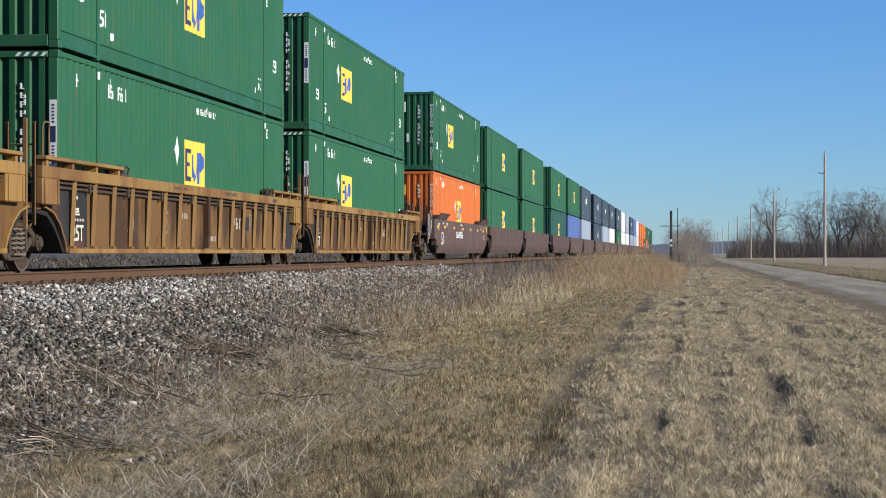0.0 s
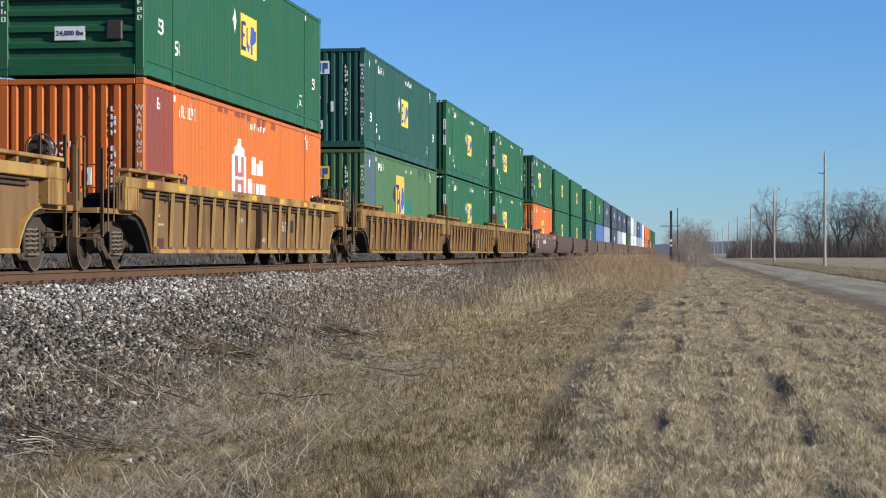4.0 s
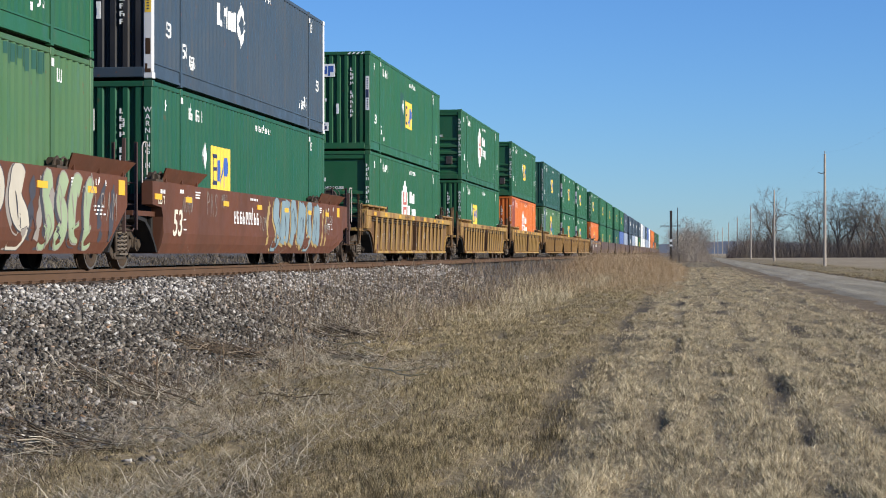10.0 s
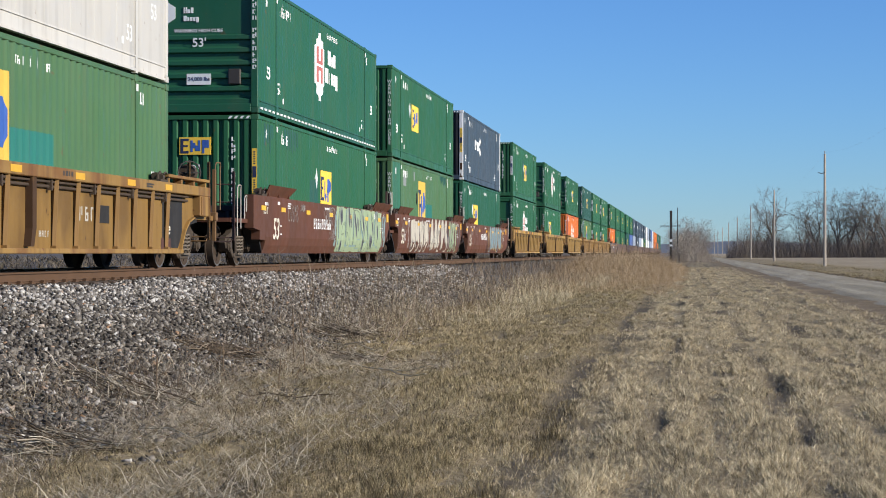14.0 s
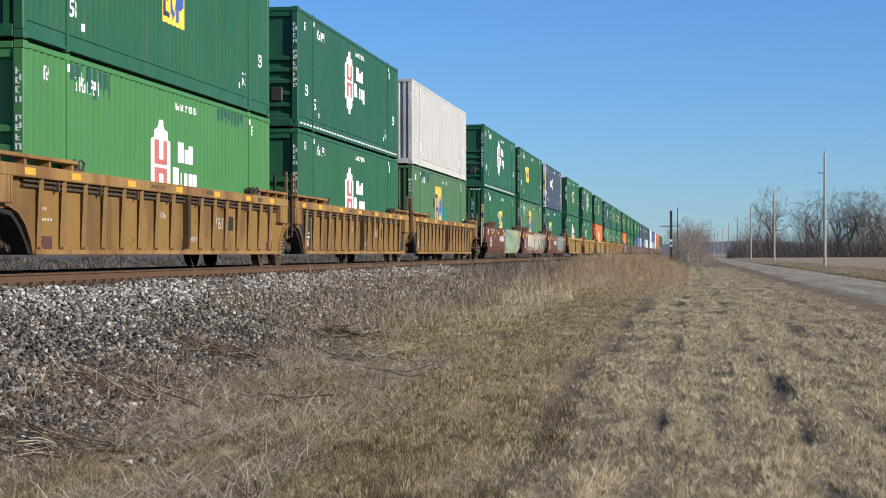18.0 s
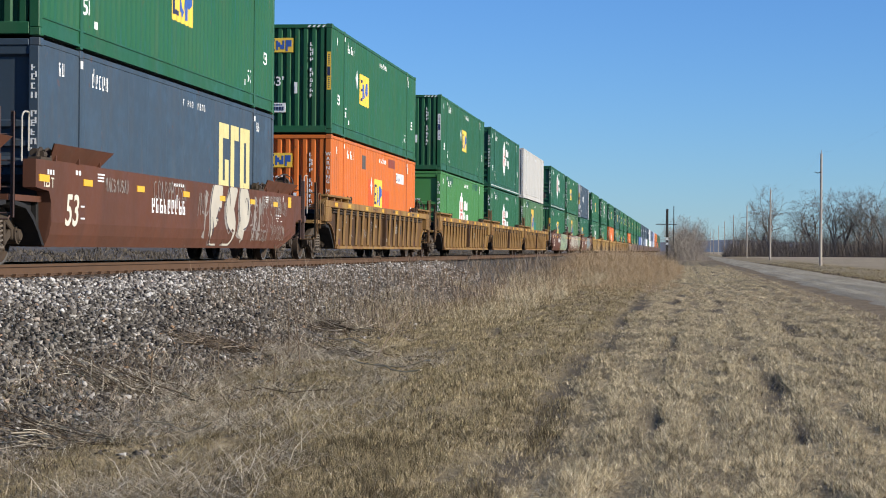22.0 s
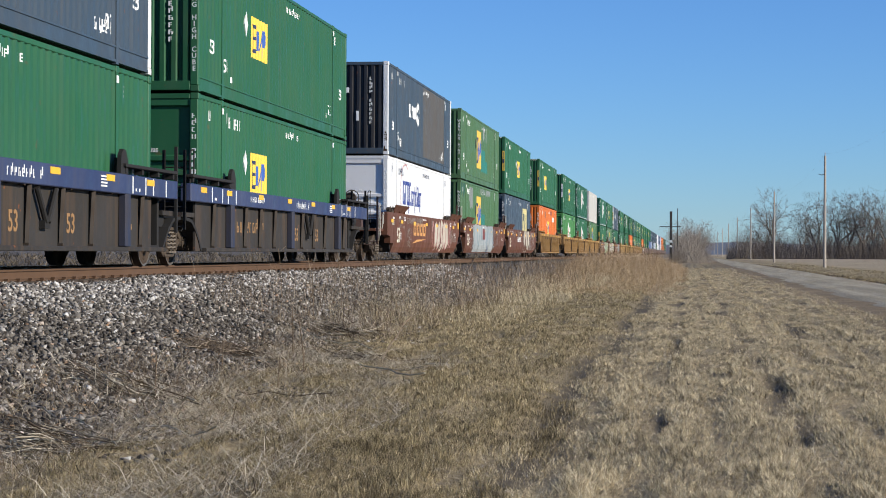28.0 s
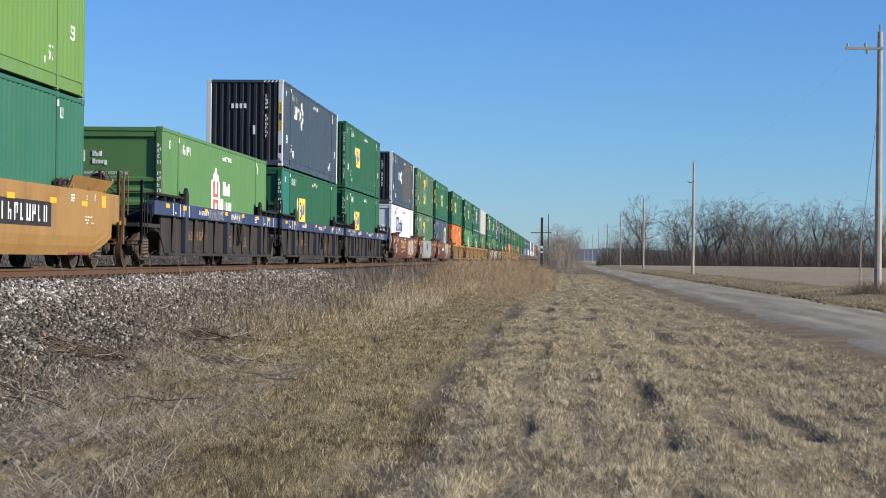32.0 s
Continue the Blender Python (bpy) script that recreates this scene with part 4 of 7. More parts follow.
def lock_mesh():
    """A container lock on the chord: base, roller and bent lever."""
    bm = bmesh.new()
    box(bm, 1.30, 1.49, -0.24, 0.24, 1.51, 1.55)
    cyl(bm, (1.36, -0.16, 1.61), (1.36, 0.16, 1.61), 0.065, 12)
    cyl(bm, (1.45, -0.12, 1.59), (1.45, 0.02, 1.59), 0.05, 10)
    prism(bm, [(-0.22, 1.55), (0.16, 1.55), (0.10, 1.64), (-0.02, 1.70), (-0.14, 1.66)], 1.405, 1.43)
    pipe(bm, [(1.47, 0.22, 1.55), (1.48, 0.26, 1.64), (1.48, 0.1, 1.68), (1.48, -0.06, 1.64)], 0.018)
    return bm_mesh("container_lock", bm)


def shelf_mesh(L):
    """The raised guide shelf at the end of a ribbed car's chord."""
    bm = bmesh.new()
    box(bm, 1.31, 1.52, -L / 2, L / 2, 1.60, 1.655)
    soften(bm, 0.008)
    for k in range(4):
        y = -L / 2 + 0.1 + k * (L - 0.3) / 3
        box(bm, 1.33, 1.48, y, y + 0.10, 1.51, 1.60)
    return bm_mesh("guide_shelf", bm)


def flap_mesh(L):
    """A sheet guide that leans outwards over the side, with sloped ends and stays."""
    bm = bmesh.new()
    a = [(1.44, -L / 2 + 0.25, 1.50), (1.44, L / 2 - 0.25, 1.50), (1.60, L / 2, 1.74), (1.60, -L / 2, 1.74)]
    v = [bm.verts.new(p) for p in a] + [bm.verts.new((x - 0.022, y, z)) for x, y, z in a]
    for f in ((0, 1, 2, 3), (7, 6, 5, 4), (0, 4, 5, 1), (1, 5, 6, 2), (2, 6, 7, 3), (3, 7, 4, 0)):
        bm.faces.new([v[i] for i in f])
    bmesh.ops.recalc_face_normals(bm, faces=bm.faces)
    for k in range(3):
        y = -L / 2 + 0.35 + k * (L - 0.75) / 2
        bm2 = [(y, 1.50), (y + 0.03, 1.50), (y + 0.03, 1.66), (y, 1.66)]
        prism(bm, bm2, 1.34, 1.50)
    box(bm, 1.31, 1.45, -L / 2 + 0.3, L / 2 - 0.3, 1.50, 1.53)
    return bm_mesh("guide_flap", bm)


def bracket_mesh():
    """An upright black horn that steers a container into the well."""
    bm = bmesh.new()
    prism(bm, [(-0.2, 1.51), (0.22, 1.51), (0.22, 1.72), (0.10, 1.90), (-0.04, 1.92), (-0.16, 1.82)], 1.40, 1.47)
    prism(bm, [(-0.02, 1.51), (0.02, 1.51), (0.02, 1.78), (-0.02, 1.78)], 1.30, 1.40)
    return bm_mesh("guide_horn", bm)


def linkage_mesh():
    """A V-shaped black brake linkage hung on the side."""
    bm = bmesh.new()
    pipe(bm, [(1.44, -0.42, 1.16), (1.45, -0.05, 0.68), (1.45, 0.05, 0.68), (1.44, 0.42, 1.16)], 0.045, 8)
    box(bm, 1.37, 1.46, -0.12, 0.12, 0.58, 0.70)
    return bm_mesh("brake_linkage", bm)


def blue_post_mesh():
    return boxes("blue_post", (1.37, 1.495, -0.15, 0.15, 0.34, 1.20), (1.37, 1.46, -0.10, 0.10, 0.26, 0.36), bevel=0.012)


def wide_rib_mesh():
    bm = bmesh.new()
    prism(bm, [(-0.09, 1.335), (0.09, 1.335), (0.08, 0.62), (-0.02, 0.36), (-0.16, 0.36), (-0.09, 0.62)], 1.37, 1.478)
    return bm_mesh("rib", bm)


def capacity_panel(near):
    """A stencil panel that follows the curve of the wheel arch."""
    bm = bmesh.new()
    o = [(-0.10, 0.50), (0.06, 0.36), (1.12, 0.36), (1.12, 1.30), (-0.22, 1.30), (-0.22, 0.66)]
    prism(bm, o if near else [(16.55 - y, z) for y, z in o], 1.36, 1.3725)
    return bm_mesh("capacity_panel", bm)


def pipe_run():
    bm = bmesh.new()
    for x, z, r in ((1.42, 1.295, 0.020), (1.405, 1.225, 0.024)):
        cyl(bm, (x, -0.4, z), (x, 17.0, z), r, 8)
    for k in range(8):
        box(bm, 1.37, 1.46, 1.0 + k * 2.05, 1.06 + k * 2.05, 1.17, 1.335)
    return bm_mesh("pipe_run", bm)


def spline(ctrl, per=6):
    out = []
    for i in range(len(ctrl) - 1):
        p0, p1, p2, p3 = (Vector(ctrl[max(0, min(len(ctrl) - 1, j))]) for j in (i - 1, i, i + 1, i + 2))
        for k in range(per):
            t = k / per
            out.append(0.5 * (2 * p1 + (p2 - p0) * t + (2 * p0 - 5 * p1 + 4 * p2 - p3) * t * t + (3 * p1 - p0 - 3 * p2 + p3) * t ** 3))
    return out + [Vector(ctrl[-1])]


KNOTS = [0.26 + 1.24 * k / 7 for k in range(8)]
TUCK = [-0.11 * max(0.0, (0.62 - z) / 0.36) ** 1.6 for z in KNOTS]


def lean_in(z):
    """How far the pressed side plate lies inwards at a height."""
    return float(np.interp(z, KNOTS, TUCK))


def ribbon(bm, pts, widths, x, lo=0.33, hi=1.49):
    """A painted band through (y, z) points with a width at each of them, laid flat on the side."""
    rows = []
    for i, p in enumerate(pts):
        d = pts[min(i + 1, len(pts) - 1)] - pts[max(i - 1, 0)]
        if d.length < 1e-5:
            continue
        q = Vector((-d.y, d.x)).normalized() * widths[i] / 2
        rows.append([bm.verts.new((x + 0.00003 * i + lean_in(min(hi, max(lo, c.y))), c.x, min(hi, max(lo, c.y)))) for c in (p + q, p - q)])
    for (a, b), (c, d) in zip(rows, rows[1:]):
        try:
            bm.faces.new((a, b, d, c))
        except ValueError:
            pass


def stroke(bm, pts, w, x):
    ribbon(bm, [Vector(p) for p in pts], [w] * len(pts), x)


SPRAY = {n: plain("spray_" + n, c, 0.6, vary=0.22, scale=2.2) for n, c in (
    ("cream", (0.48, 0.44, 0.355)), ("white", (0.32, 0.345, 0.345)), ("mint", (0.29, 0.37, 0.22)), ("maroon", (0.16, 0.035, 0.03)), ("gold", (0.38, 0.27, 0.10)), ("teal", (0.20, 0.29, 0.29)), ("dark", (0.05, 0.05, 0.06)),
    ("orange", (0.55, 0.27, 0.08)), ("blue", (0.14, 0.24, 0.42)), ("pink", (0.40, 0.20, 0.18)), ("pale_blue", (0.19, 0.27, 0.30)), ("grey", (0.27, 0.24, 0.21)))}
SWEEPS = (((0.85, 0.85), (0.45, 1.0), (0.15, 0.72), (0.55, 0.5), (0.85, 0.25), (0.45, 0.0), (0.1, 0.12)),
          ((0.2, 0.0), (0.2, 0.55), (0.28, 1.0), (0.75, 0.92), (0.8, 0.6), (0.3, 0.5)),
          ((0.9, 0.9), (0.3, 0.95), (0.12, 0.5), (0.3, 0.05), (0.9, 0.1)),
          ((0.1, 0.0), (0.4, 0.6), (0.5, 1.0), (0.62, 0.6), (0.92, 0.0)),
          ((0.1, 1.0), (0.25, 0.3), (0.5, 0.05), (0.78, 0.35), (0.9, 1.0)),
          ((0.15, 0.0), (0.18, 1.0), (0.5, 0.55), (0.82, 1.0), (0.88, 0.0)))


def add_graffiti(car, seed, y0, y1, letters, fill, edge, back, accent, layer=0):
    """A sprayed piece: a ground behind, chunky swept letter shapes with thin outlines and a dropped shadow, inner blots, highlights and drips."""
    rnd = random.Random(seed)
    shadow, outline, body, inner, shine, ground_bm = (bmesh.new() for _ in range(6))
    x = 1.4925 + 0.0012 * layer
    L = (y1 - y0) / letters
    if back:
        n = letters * 4
        ys = [y0 - 0.2 + (y1 - y0 + 0.4) * i / n for i in range(n + 1)]
        cols = [[ground_bm.verts.new((x + lean_in(z), y + rnd.uniform(-0.06, 0.06) * (k in (0, n)), z)) for z in [rnd.uniform(0.29, 0.32)] + KNOTS[1:7] + [rnd.uniform(1.44, 1.49)]] for k, y in enumerate(ys)]
        for a, b in zip(cols, cols[1:]):
            for k in range(7):
                ground_bm.faces.new((a[k], b[k], b[k + 1], a[k + 1]))
    for i in range(letters):
        cy = y0 + i * L
        lean = rnd.uniform(-0.05, 0.30)
        ctrl = [(cy + L * (0.2 + 0.6 * a) + lean * (b - 0.5) + rnd.uniform(-0.06, 0.06), 0.47 + 0.86 * b + rnd.uniform(-0.06, 0.06)) for a, b in rnd.choice(SWEEPS)]
        path = spline(ctrl)
        w0 = 0.42 * min(1.25, L)
        ws = [w0 * (0.80 + 0.40 * abs(math.sin(k * 0.23 + i))) for k in range(len(path))]
        lift = 0.0006 * (i % 2)
        drop = [p + Vector((-0.10, -0.05)) for p in path]
        ribbon(shadow, drop, [w + 0.05 for w in ws], x + 0.0012 + lift, lo=0.31)
        ribbon(outline, path, [w + 0.055 for w in ws], x + 0.0032 + lift, lo=0.30)
        ribbon(body, path, ws, x + 0.0052 + lift, lo=0.31)
        ribbon(shine, [p + Vector((-0.30 * w0, 0.22 * w0)) for p in path][3:13], [0.03] * 10, x + 0.0082)
        for _ in range(3 if back else 1):
            p = path[rnd.randint(3, len(path) - 4)] + Vector((rnd.uniform(-0.1, 0.1), rnd.uniform(-0.1, 0.1)))
            blot = spline([(p.x - 0.06, p.y + 0.2), (p.x, p.y + 0.04), (p.x + 0.05, p.y - 0.2)], 5)
            wide = [(0.17 if back == fill else 0.05) * math.sin(math.pi * (k + 0.5) / len(blot)) for k in range(len(blot))]
            ribbon(shine, blot, [w + 0.05 for w in wide], x + 0.0072)
            ribbon(inner, blot, wide, x + 0.0090)
        q = Vector((cy + rnd.uniform(0, 1) * L, rnd.uniform(0.65, 1.3)))
        curl = spline([q, q + Vector((0.12, 0.1)), q + Vector((0.25, -0.05)), q + Vector((0.2, -0.25))], 5)
        ribbon(inner, curl, [0.02] * len(curl), x + 0.0095)
    for c in (y0 - 0.45, y1 + 0.3, y1 + 0.75):
        ribbon(shadow, spline([(c, 0.45), (c + rnd.uniform(-0.2, 0.2), 0.9), (c + 0.2, 1.35)], 5), [rnd.uniform(0.03, 0.28) for _ in range(11)], x + 0.0003, lo=0.35)
    for nm, bm, m in (("ground", ground_bm, back), ("shadow", shadow, accent), ("outline", outline, edge), ("letter_fill", body, fill), ("inner_stroke", inner, edge), ("highlight", shine, "white" if back else None)):
        if m is None or not bm.faces:
            bm.free()
            continue
        tagged(part("graffiti_" + nm, bm, SPRAY[m], car, "%s spray paint" % m.replace("_", " ")), kind="stuff")


def add_tags(car, seed, spots, x=1.4975):
    """Thin looping signatures in paint marker."""
    rnd = random.Random(seed)
    bm = bmesh.new()
    for y, z, w, h in spots:
        k = max(1, round(w / (h * 0.75)))
        for i in range(k):
            lean = rnd.uniform(-0.1, 0.25) * h
            ctrl = [(y + w * (i + 0.05 + 0.85 * a) / k + lean * b, z + h * (b + rnd.uniform(-0.1, 0.1))) for a, b in rnd.choice(SWEEPS)]
            path = spline(ctrl, 5)
            ribbon(bm, path, [(0.026 if x < 1.5 else 0.034) * rnd.uniform(0.7, 1.2)] * len(path), x + 0.0003 * (i % 3))
    tagged(part("graffiti_tag", bm, SPRAY["grey" if x < 1.5 else "white"], car, "thin pale sprayed signatures"), kind="stuff")


GRAFFITI = {
    7: ([("s7", 8.9, 14.4, 6, "pale_blue", "dark", None, "gold")], [(3.0, 1.0, 0.9, 0.4), (4.2, 1.15, 0.5, 0.25), (7.6, 0.75, 0.7, 0.3), (15.2, 0.9, 1.0, 0.3), (15.0, 0.75, 0.7, 0.25), (1.2, 1.0, 0.8, 0.3)]),
    8: ([("s8", 2.7, 7.0, 4, "cream", "dark", None, "grey"), ("s8b", 7.6, 12.6, 5, "cream", "dark", None, "grey"), ("s8c", 13.0, 15.6, 4, "mint", "grey", None, "dark")], [(0.6, 0.95, 1.3, 0.45), (15.8, 0.8, 0.9, 0.4)]),
    9: ([("s9", 8.6, 15.6, 6, "mint", "dark", "mint", "teal")], [(2.2, 1.0, 1.2, 0.35), (3.6, 1.25, 0.6, 0.15), (6.6, 1.05, 0.8, 0.3), (7.2, 0.6, 1.0, 0.3), (7.2, 0.95, 1.0, 0.3), (7.3, 1.25, 0.8, 0.18)]),
    14: ([("s14", 9.4, 12.9, 3, "cream", "dark", None, "grey")], [(2.6, 1.15, 1.3, 0.2), (8.4, 0.9, 0.9, 0.4), (5.4, 1.1, 2.2, 0.3), (12.8, 0.7, 1.6, 0.5), (13.4, 1.0, 1.2, 0.3), (14.4, 0.7, 1.6, 0.5), (15.4, 1.0, 1.2, 0.3), (15.0, 0.45, 1.4, 0.3), (13.0, 0.42, 1.6, 0.25), (14.0, 1.2, 2.0, 0.2)]),
    15: ([("s15", 3.2, 11.0, 6, "white", "pale_blue", "white", "pale_blue")], [(12.0, 0.55, 1.0, 0.7), (13.2, 0.6, 1.2, 0.6), (1.6, 0.5, 0.7, 0.4)]),
    16: ([("s16", 9.7, 13.7, 5, "cream", "pink", None, "pink")], [(2.8, 1.2, 1.2, 0.2), (4.0, 1.2, 2.6, 0.22), (1.0, 1.05, 1.3, 0.35), (2.9, 0.45, 0.9, 0.25), (2.8, 0.75, 1.0, 0.3), (14.2, 0.6, 1.0, 0.5), (14.8, 0.7, 1.4, 0.2), (8.9, 1.0, 0.5, 0.4)]),
    2: (None, [(3.2, 0.65, 0.5, 0.35), (5.6, 0.6, 0.25, 0.4), (12.2, 0.7, 0.3, 0.35)]),
    3: (None, [(5.2, 0.62, 0.35, 0.5), (6.3, 0.6, 0.4, 0.5), (7.4, 0.62, 0.3, 0.45), (9.0, 0.66, 0.3, 0.4), (12.6, 0.62, 0.25, 0.4), (13.4, 0.6, 0.25, 0.4), (3.2, 0.8, 0.6, 0.3)]),
    5: (None, [(4.3, 1.0, 0.5, 0.25), (2.2, 0.6, 0.3, 0.5)]),
    6: (None, [(1.5, 0.45, 1.0, 0.8), (2.6, 0.5, 0.8, 0.8), (5.6, 0.45, 1.3, 0.8), (7.2, 0.5, 0.7, 0.7), (3.8, 0.6, 0.9, 0.5)]),
    13: (None, [(1.2, 0.7, 0.8, 0.5), (2.6, 0.55, 0.6, 0.6), (4.8, 0.5, 0.8, 0.3), (6.0, 0.65, 0.4, 0.4), (10.4, 0.8, 1.2, 0.25)]),
    18: (None, [(3.7, 0.68, 0.6, 0.45), (5.2, 0.7, 0.5, 0.3)]),
    19: (None, [(4.9, 1.23, 2.3, 0.24), (8.4, 1.23, 1.7, 0.22)]),
}


def add_emblem(car):
    """Four slanted orange frames over a long swoosh, as plain shapes."""
    bm = bmesh.new()
    for i in range(4):
        y = 4.35 + i * 0.78
        slant = lambda u, v: (y + u + 0.22 * v, 0.84 + v)
        stroke(bm, [slant(0.06, 0.0), slant(0.06, 0.40)], 0.15, 1.4935)
        stroke(bm, [slant(0.06, 0.36), slant(0.56, 0.36)], 0.10, 1.4937)
        stroke(bm, [slant(0.50, 0.0), slant(0.50, 0.38)], 0.14, 1.4941)
        stroke(bm, [slant(0.06, 0.04), slant(0.54, 0.04)], 0.10, 1.4938)
    v = [bm.verts.new((1.4943, y, z)) for y, z in ((4.0, 0.56), (7.4, 0.72), (5.2, 0.70))]
    bm.faces.new(v)
    tagged(part("car_emblem", bm, SPRAY["orange"], car, "orange word-mark shapes over a swoosh"), kind="stuff")


def add_number_plate(car):
    part("number_panel", cached("npan", lambda: boxes("number_panel", (1.475, 1.4925, 8.9, 13.0, 0.76, 1.20))), M_PLATE, car, "black panel with white border")
    part("stencilling", bar_marks("np", [(9.15, 0.84, 3.7, 0.29, 10)], 1.496), M_MARK, car)
    part("maroon_strip", cached("mstrip", lambda: boxes("maroon_strip", (1.36, 1.405, 14.6, 16.2, 0.275, 0.345))), PAINT["maroon"], car, "maroon strip along the lower edge")


CAR_WORDS = {"tan": "rust-streaked tan ribbed", "yellow": "weathered yellow-brown ribbed", "red": "oxide-red smooth-sided", "dark": "dark brown smooth-sided",
             "charcoal": "charcoal ribbed blue-chorded", "amber": "clean amber-yellow smooth-sided"}


def build_car(kind, near, far_end, spray=False, distant=False, panels=True, plain_chord=False, numbered=True, ochre=False):
    """near / far_end: 'coupler' at the end of a car, 'joint' where two units share a truck."""
    car = new("well_car")
    tagged(car, "%s steel well car rolling on the rails%s" % (CAR_WORDS[kind], ", covered in graffiti" if spray else ""), "rail car", "well cars of the train")
    paint = WELL_PAINT[kind]
    ribbed = kind in ("tan", "yellow", "charcoal")
    charcoal = kind == "charcoal"
    chord_paint = WELL_PAINT["blue"] if charcoal else paint
    y0 = -1.76 if near == "coupler" else -1.30
    y1 = 18.40 if far_end == "coupler" else 17.15
    tip0 = -2.85 if near == "coupler" else -1.45
    tip1 = 19.45 if far_end == "coupler" else 17.35
    for s in (1, -1):
        if ribbed:
            part("side_plate", cached(("plate", s, charcoal), lambda: rib_side(s, charcoal)), paint if charcoal else M_YPLATE if kind == "yellow" else M_OCHRE if ochre else M_RUSTED, car, "" if charcoal else "rust-stained side plate")
            part("top_chord", cached(("chord", s, y0, y1, charcoal), lambda: chord(s, y0, y1, charcoal)), chord_paint, car, "deep blue top chord" if charcoal else "")
            part("bottom_sill", cached(("sill", s), lambda: boxes("bottom_sill", (*sorted((s * 1.36, s * 1.47)), 0.02, 16.53, 0.26, 0.335), bevel=0.01)), paint, car)
            if not charcoal:
                part("end_box", cached(("ebox", s, y0), lambda: end_box_mesh(s, y0, y0 + 0.75)), paint, car)
                part("end_box", cached(("ebox", s, y1), lambda: end_box_mesh(s, y1 - 0.75, y1)), paint, car)
            if s > 0:
                part("pipe_run", cached("pipes", pipe_run), M_PIPE, car, "dark brake pipes under the chord")
                if charcoal:
                    for y in (0.73, 3.49, 4.91, 6.37, 9.47, 10.95, 12.41, 15.12):
                        part("rib", cached("rib", ribs_mesh), paint, car, at=Matrix.Translation((0, y, 0)))
                    for y in (2.06, 8.06, 14.11):
                        part("blue_post", cached("bpost", blue_post_mesh), M_DULLBLUE, car, "blue side post", Matrix.Translation((0, y, 0)))
                else:
                    for i in range(16):
                        if i != 8:
                            part("rib", cached("rib", ribs_mesh), M_RIB[kind], car, at=Matrix.Translation((0, 0.28 + i * 1.02, 0)))
                    part("rib", cached("wrib", wide_rib_mesh), M_RUSTED, car, "wide rust-brown centre post", Matrix.Translation((0, 8.42, 0)))
                    part("fender", cached("fen_n", lambda: fender_mesh(0.0, 1)), paint, car)
                    part("fender", cached("fen_f", lambda: fender_mesh(16.55, -1)), paint, car)
        else:
            part("side_plate", cached(("smooth", s, near, far_end), lambda: smooth_side(s, near, far_end)), paint, car)
    part("well_floor", cached("wfloor", lambda: boxes("well_floor", (-1.36, 1.36, 0.1, 16.45, 0.29, 0.37))), M_BLACK, car)
    part("end_frame", cached(("we", "n"), lambda: well_end(True, 0.0)), M_BLACK, car)
    part("end_frame", cached(("we", "f"), lambda: well_end(False, 16.55)), M_BLACK, car)
    part("end_platform", cached(("ep", tip0), lambda: platform_mesh(tip0, -0.1)), paint, car)
    part("end_platform", cached(("ep", tip1), lambda: platform_mesh(16.65, tip1)), paint, car)
    # draft-gear boxes, black and filled out to stand for the end sills' shadow
    part("draft_gear", cached(("dg", tip0), lambda: boxes("draft_gear", (-0.45, 0.45, tip0 + 0.1, -0.16, 0.62, 0.90), (-1.25, 1.25, -0.6, -0.2, 0.70, 0.90))), M_BLACK, car)
    part("draft_gear", cached(("dg", tip1), lambda: boxes("draft_gear", (-0.45, 0.45, 16.7, tip1 - 0.1, 0.62, 0.90), (-1.25, 1.25, 16.75, 17.15, 0.70, 0.90))), M_BLACK, car)
    part("wheel_arch", cached("arch_n", lambda: arch_mesh(0.0, 1)), M_BLACK, car, "black wheel-arch liner")
    part("wheel_arch", cached("arch_f", lambda: arch_mesh(16.55, -1)), M_BLACK, car)
    # trucks and couplers
    if near == "coupler":
        add_truck(car, -1.05, not distant)
        part("coupler", cached("coup_n", lambda: boxes("coupler", (-0.12, 0.12, -3.35, -2.0, 0.70, 0.92), (-0.2, 0.2, -3.5, -3.15, 0.66, 0.96), bevel=0.03)), M_TRUCK, car)
    else:
        add_truck(car, -1.25, not distant)
    if far_end == "coupler":
        add_truck(car, 18.0, not distant)
        part("coupler", cached("coup_f", lambda: boxes("coupler", (-0.12, 0.12, 18.7, 19.95, 0.70, 0.92), (-0.2, 0.2, 19.5, 19.85, 0.66, 0.96), bevel=0.03)), M_TRUCK, car)
    if not distant:
        iron = M_GALV if kind in ("red", "dark") else M_IRON if not charcoal else M_BLACK
        rail_paint = M_BLACK if charcoal else WELL_PAINT["dark"] if kind in ("red", "dark") else M_IRON
        if near == "coupler":
            part("ladder", cached("lad1", lambda: ladder_mesh(-2.78, 0.52, 1.92)), rail_paint, car, "steel end ladder")
            part("grab_iron", cached("gi1", lambda: grab_frame(-2.46, 0.3, 1.41, 0.62, 1.66)), iron, car, "bent steel grab iron")
            part("grab_iron", cached("gi2", lambda: grab_frame(-1.95, 0.18, 1.44, 0.98, 1.46)), iron, car)
            part("brake_stand", cached("bstand", lambda: boxes("brake_stand", (0.45, 0.65, -2.55, -2.40, 0.97, 1.55), (0.25, 0.85, -2.3, -2.0, 0.97, 1.25), bevel=0.02)), rail_paint, car)
            part("brake_wheel", cached("bwheel", handwheel_mesh), M_STEEL, car, at=Matrix.Translation((0.55, -2.6, 1.5)))
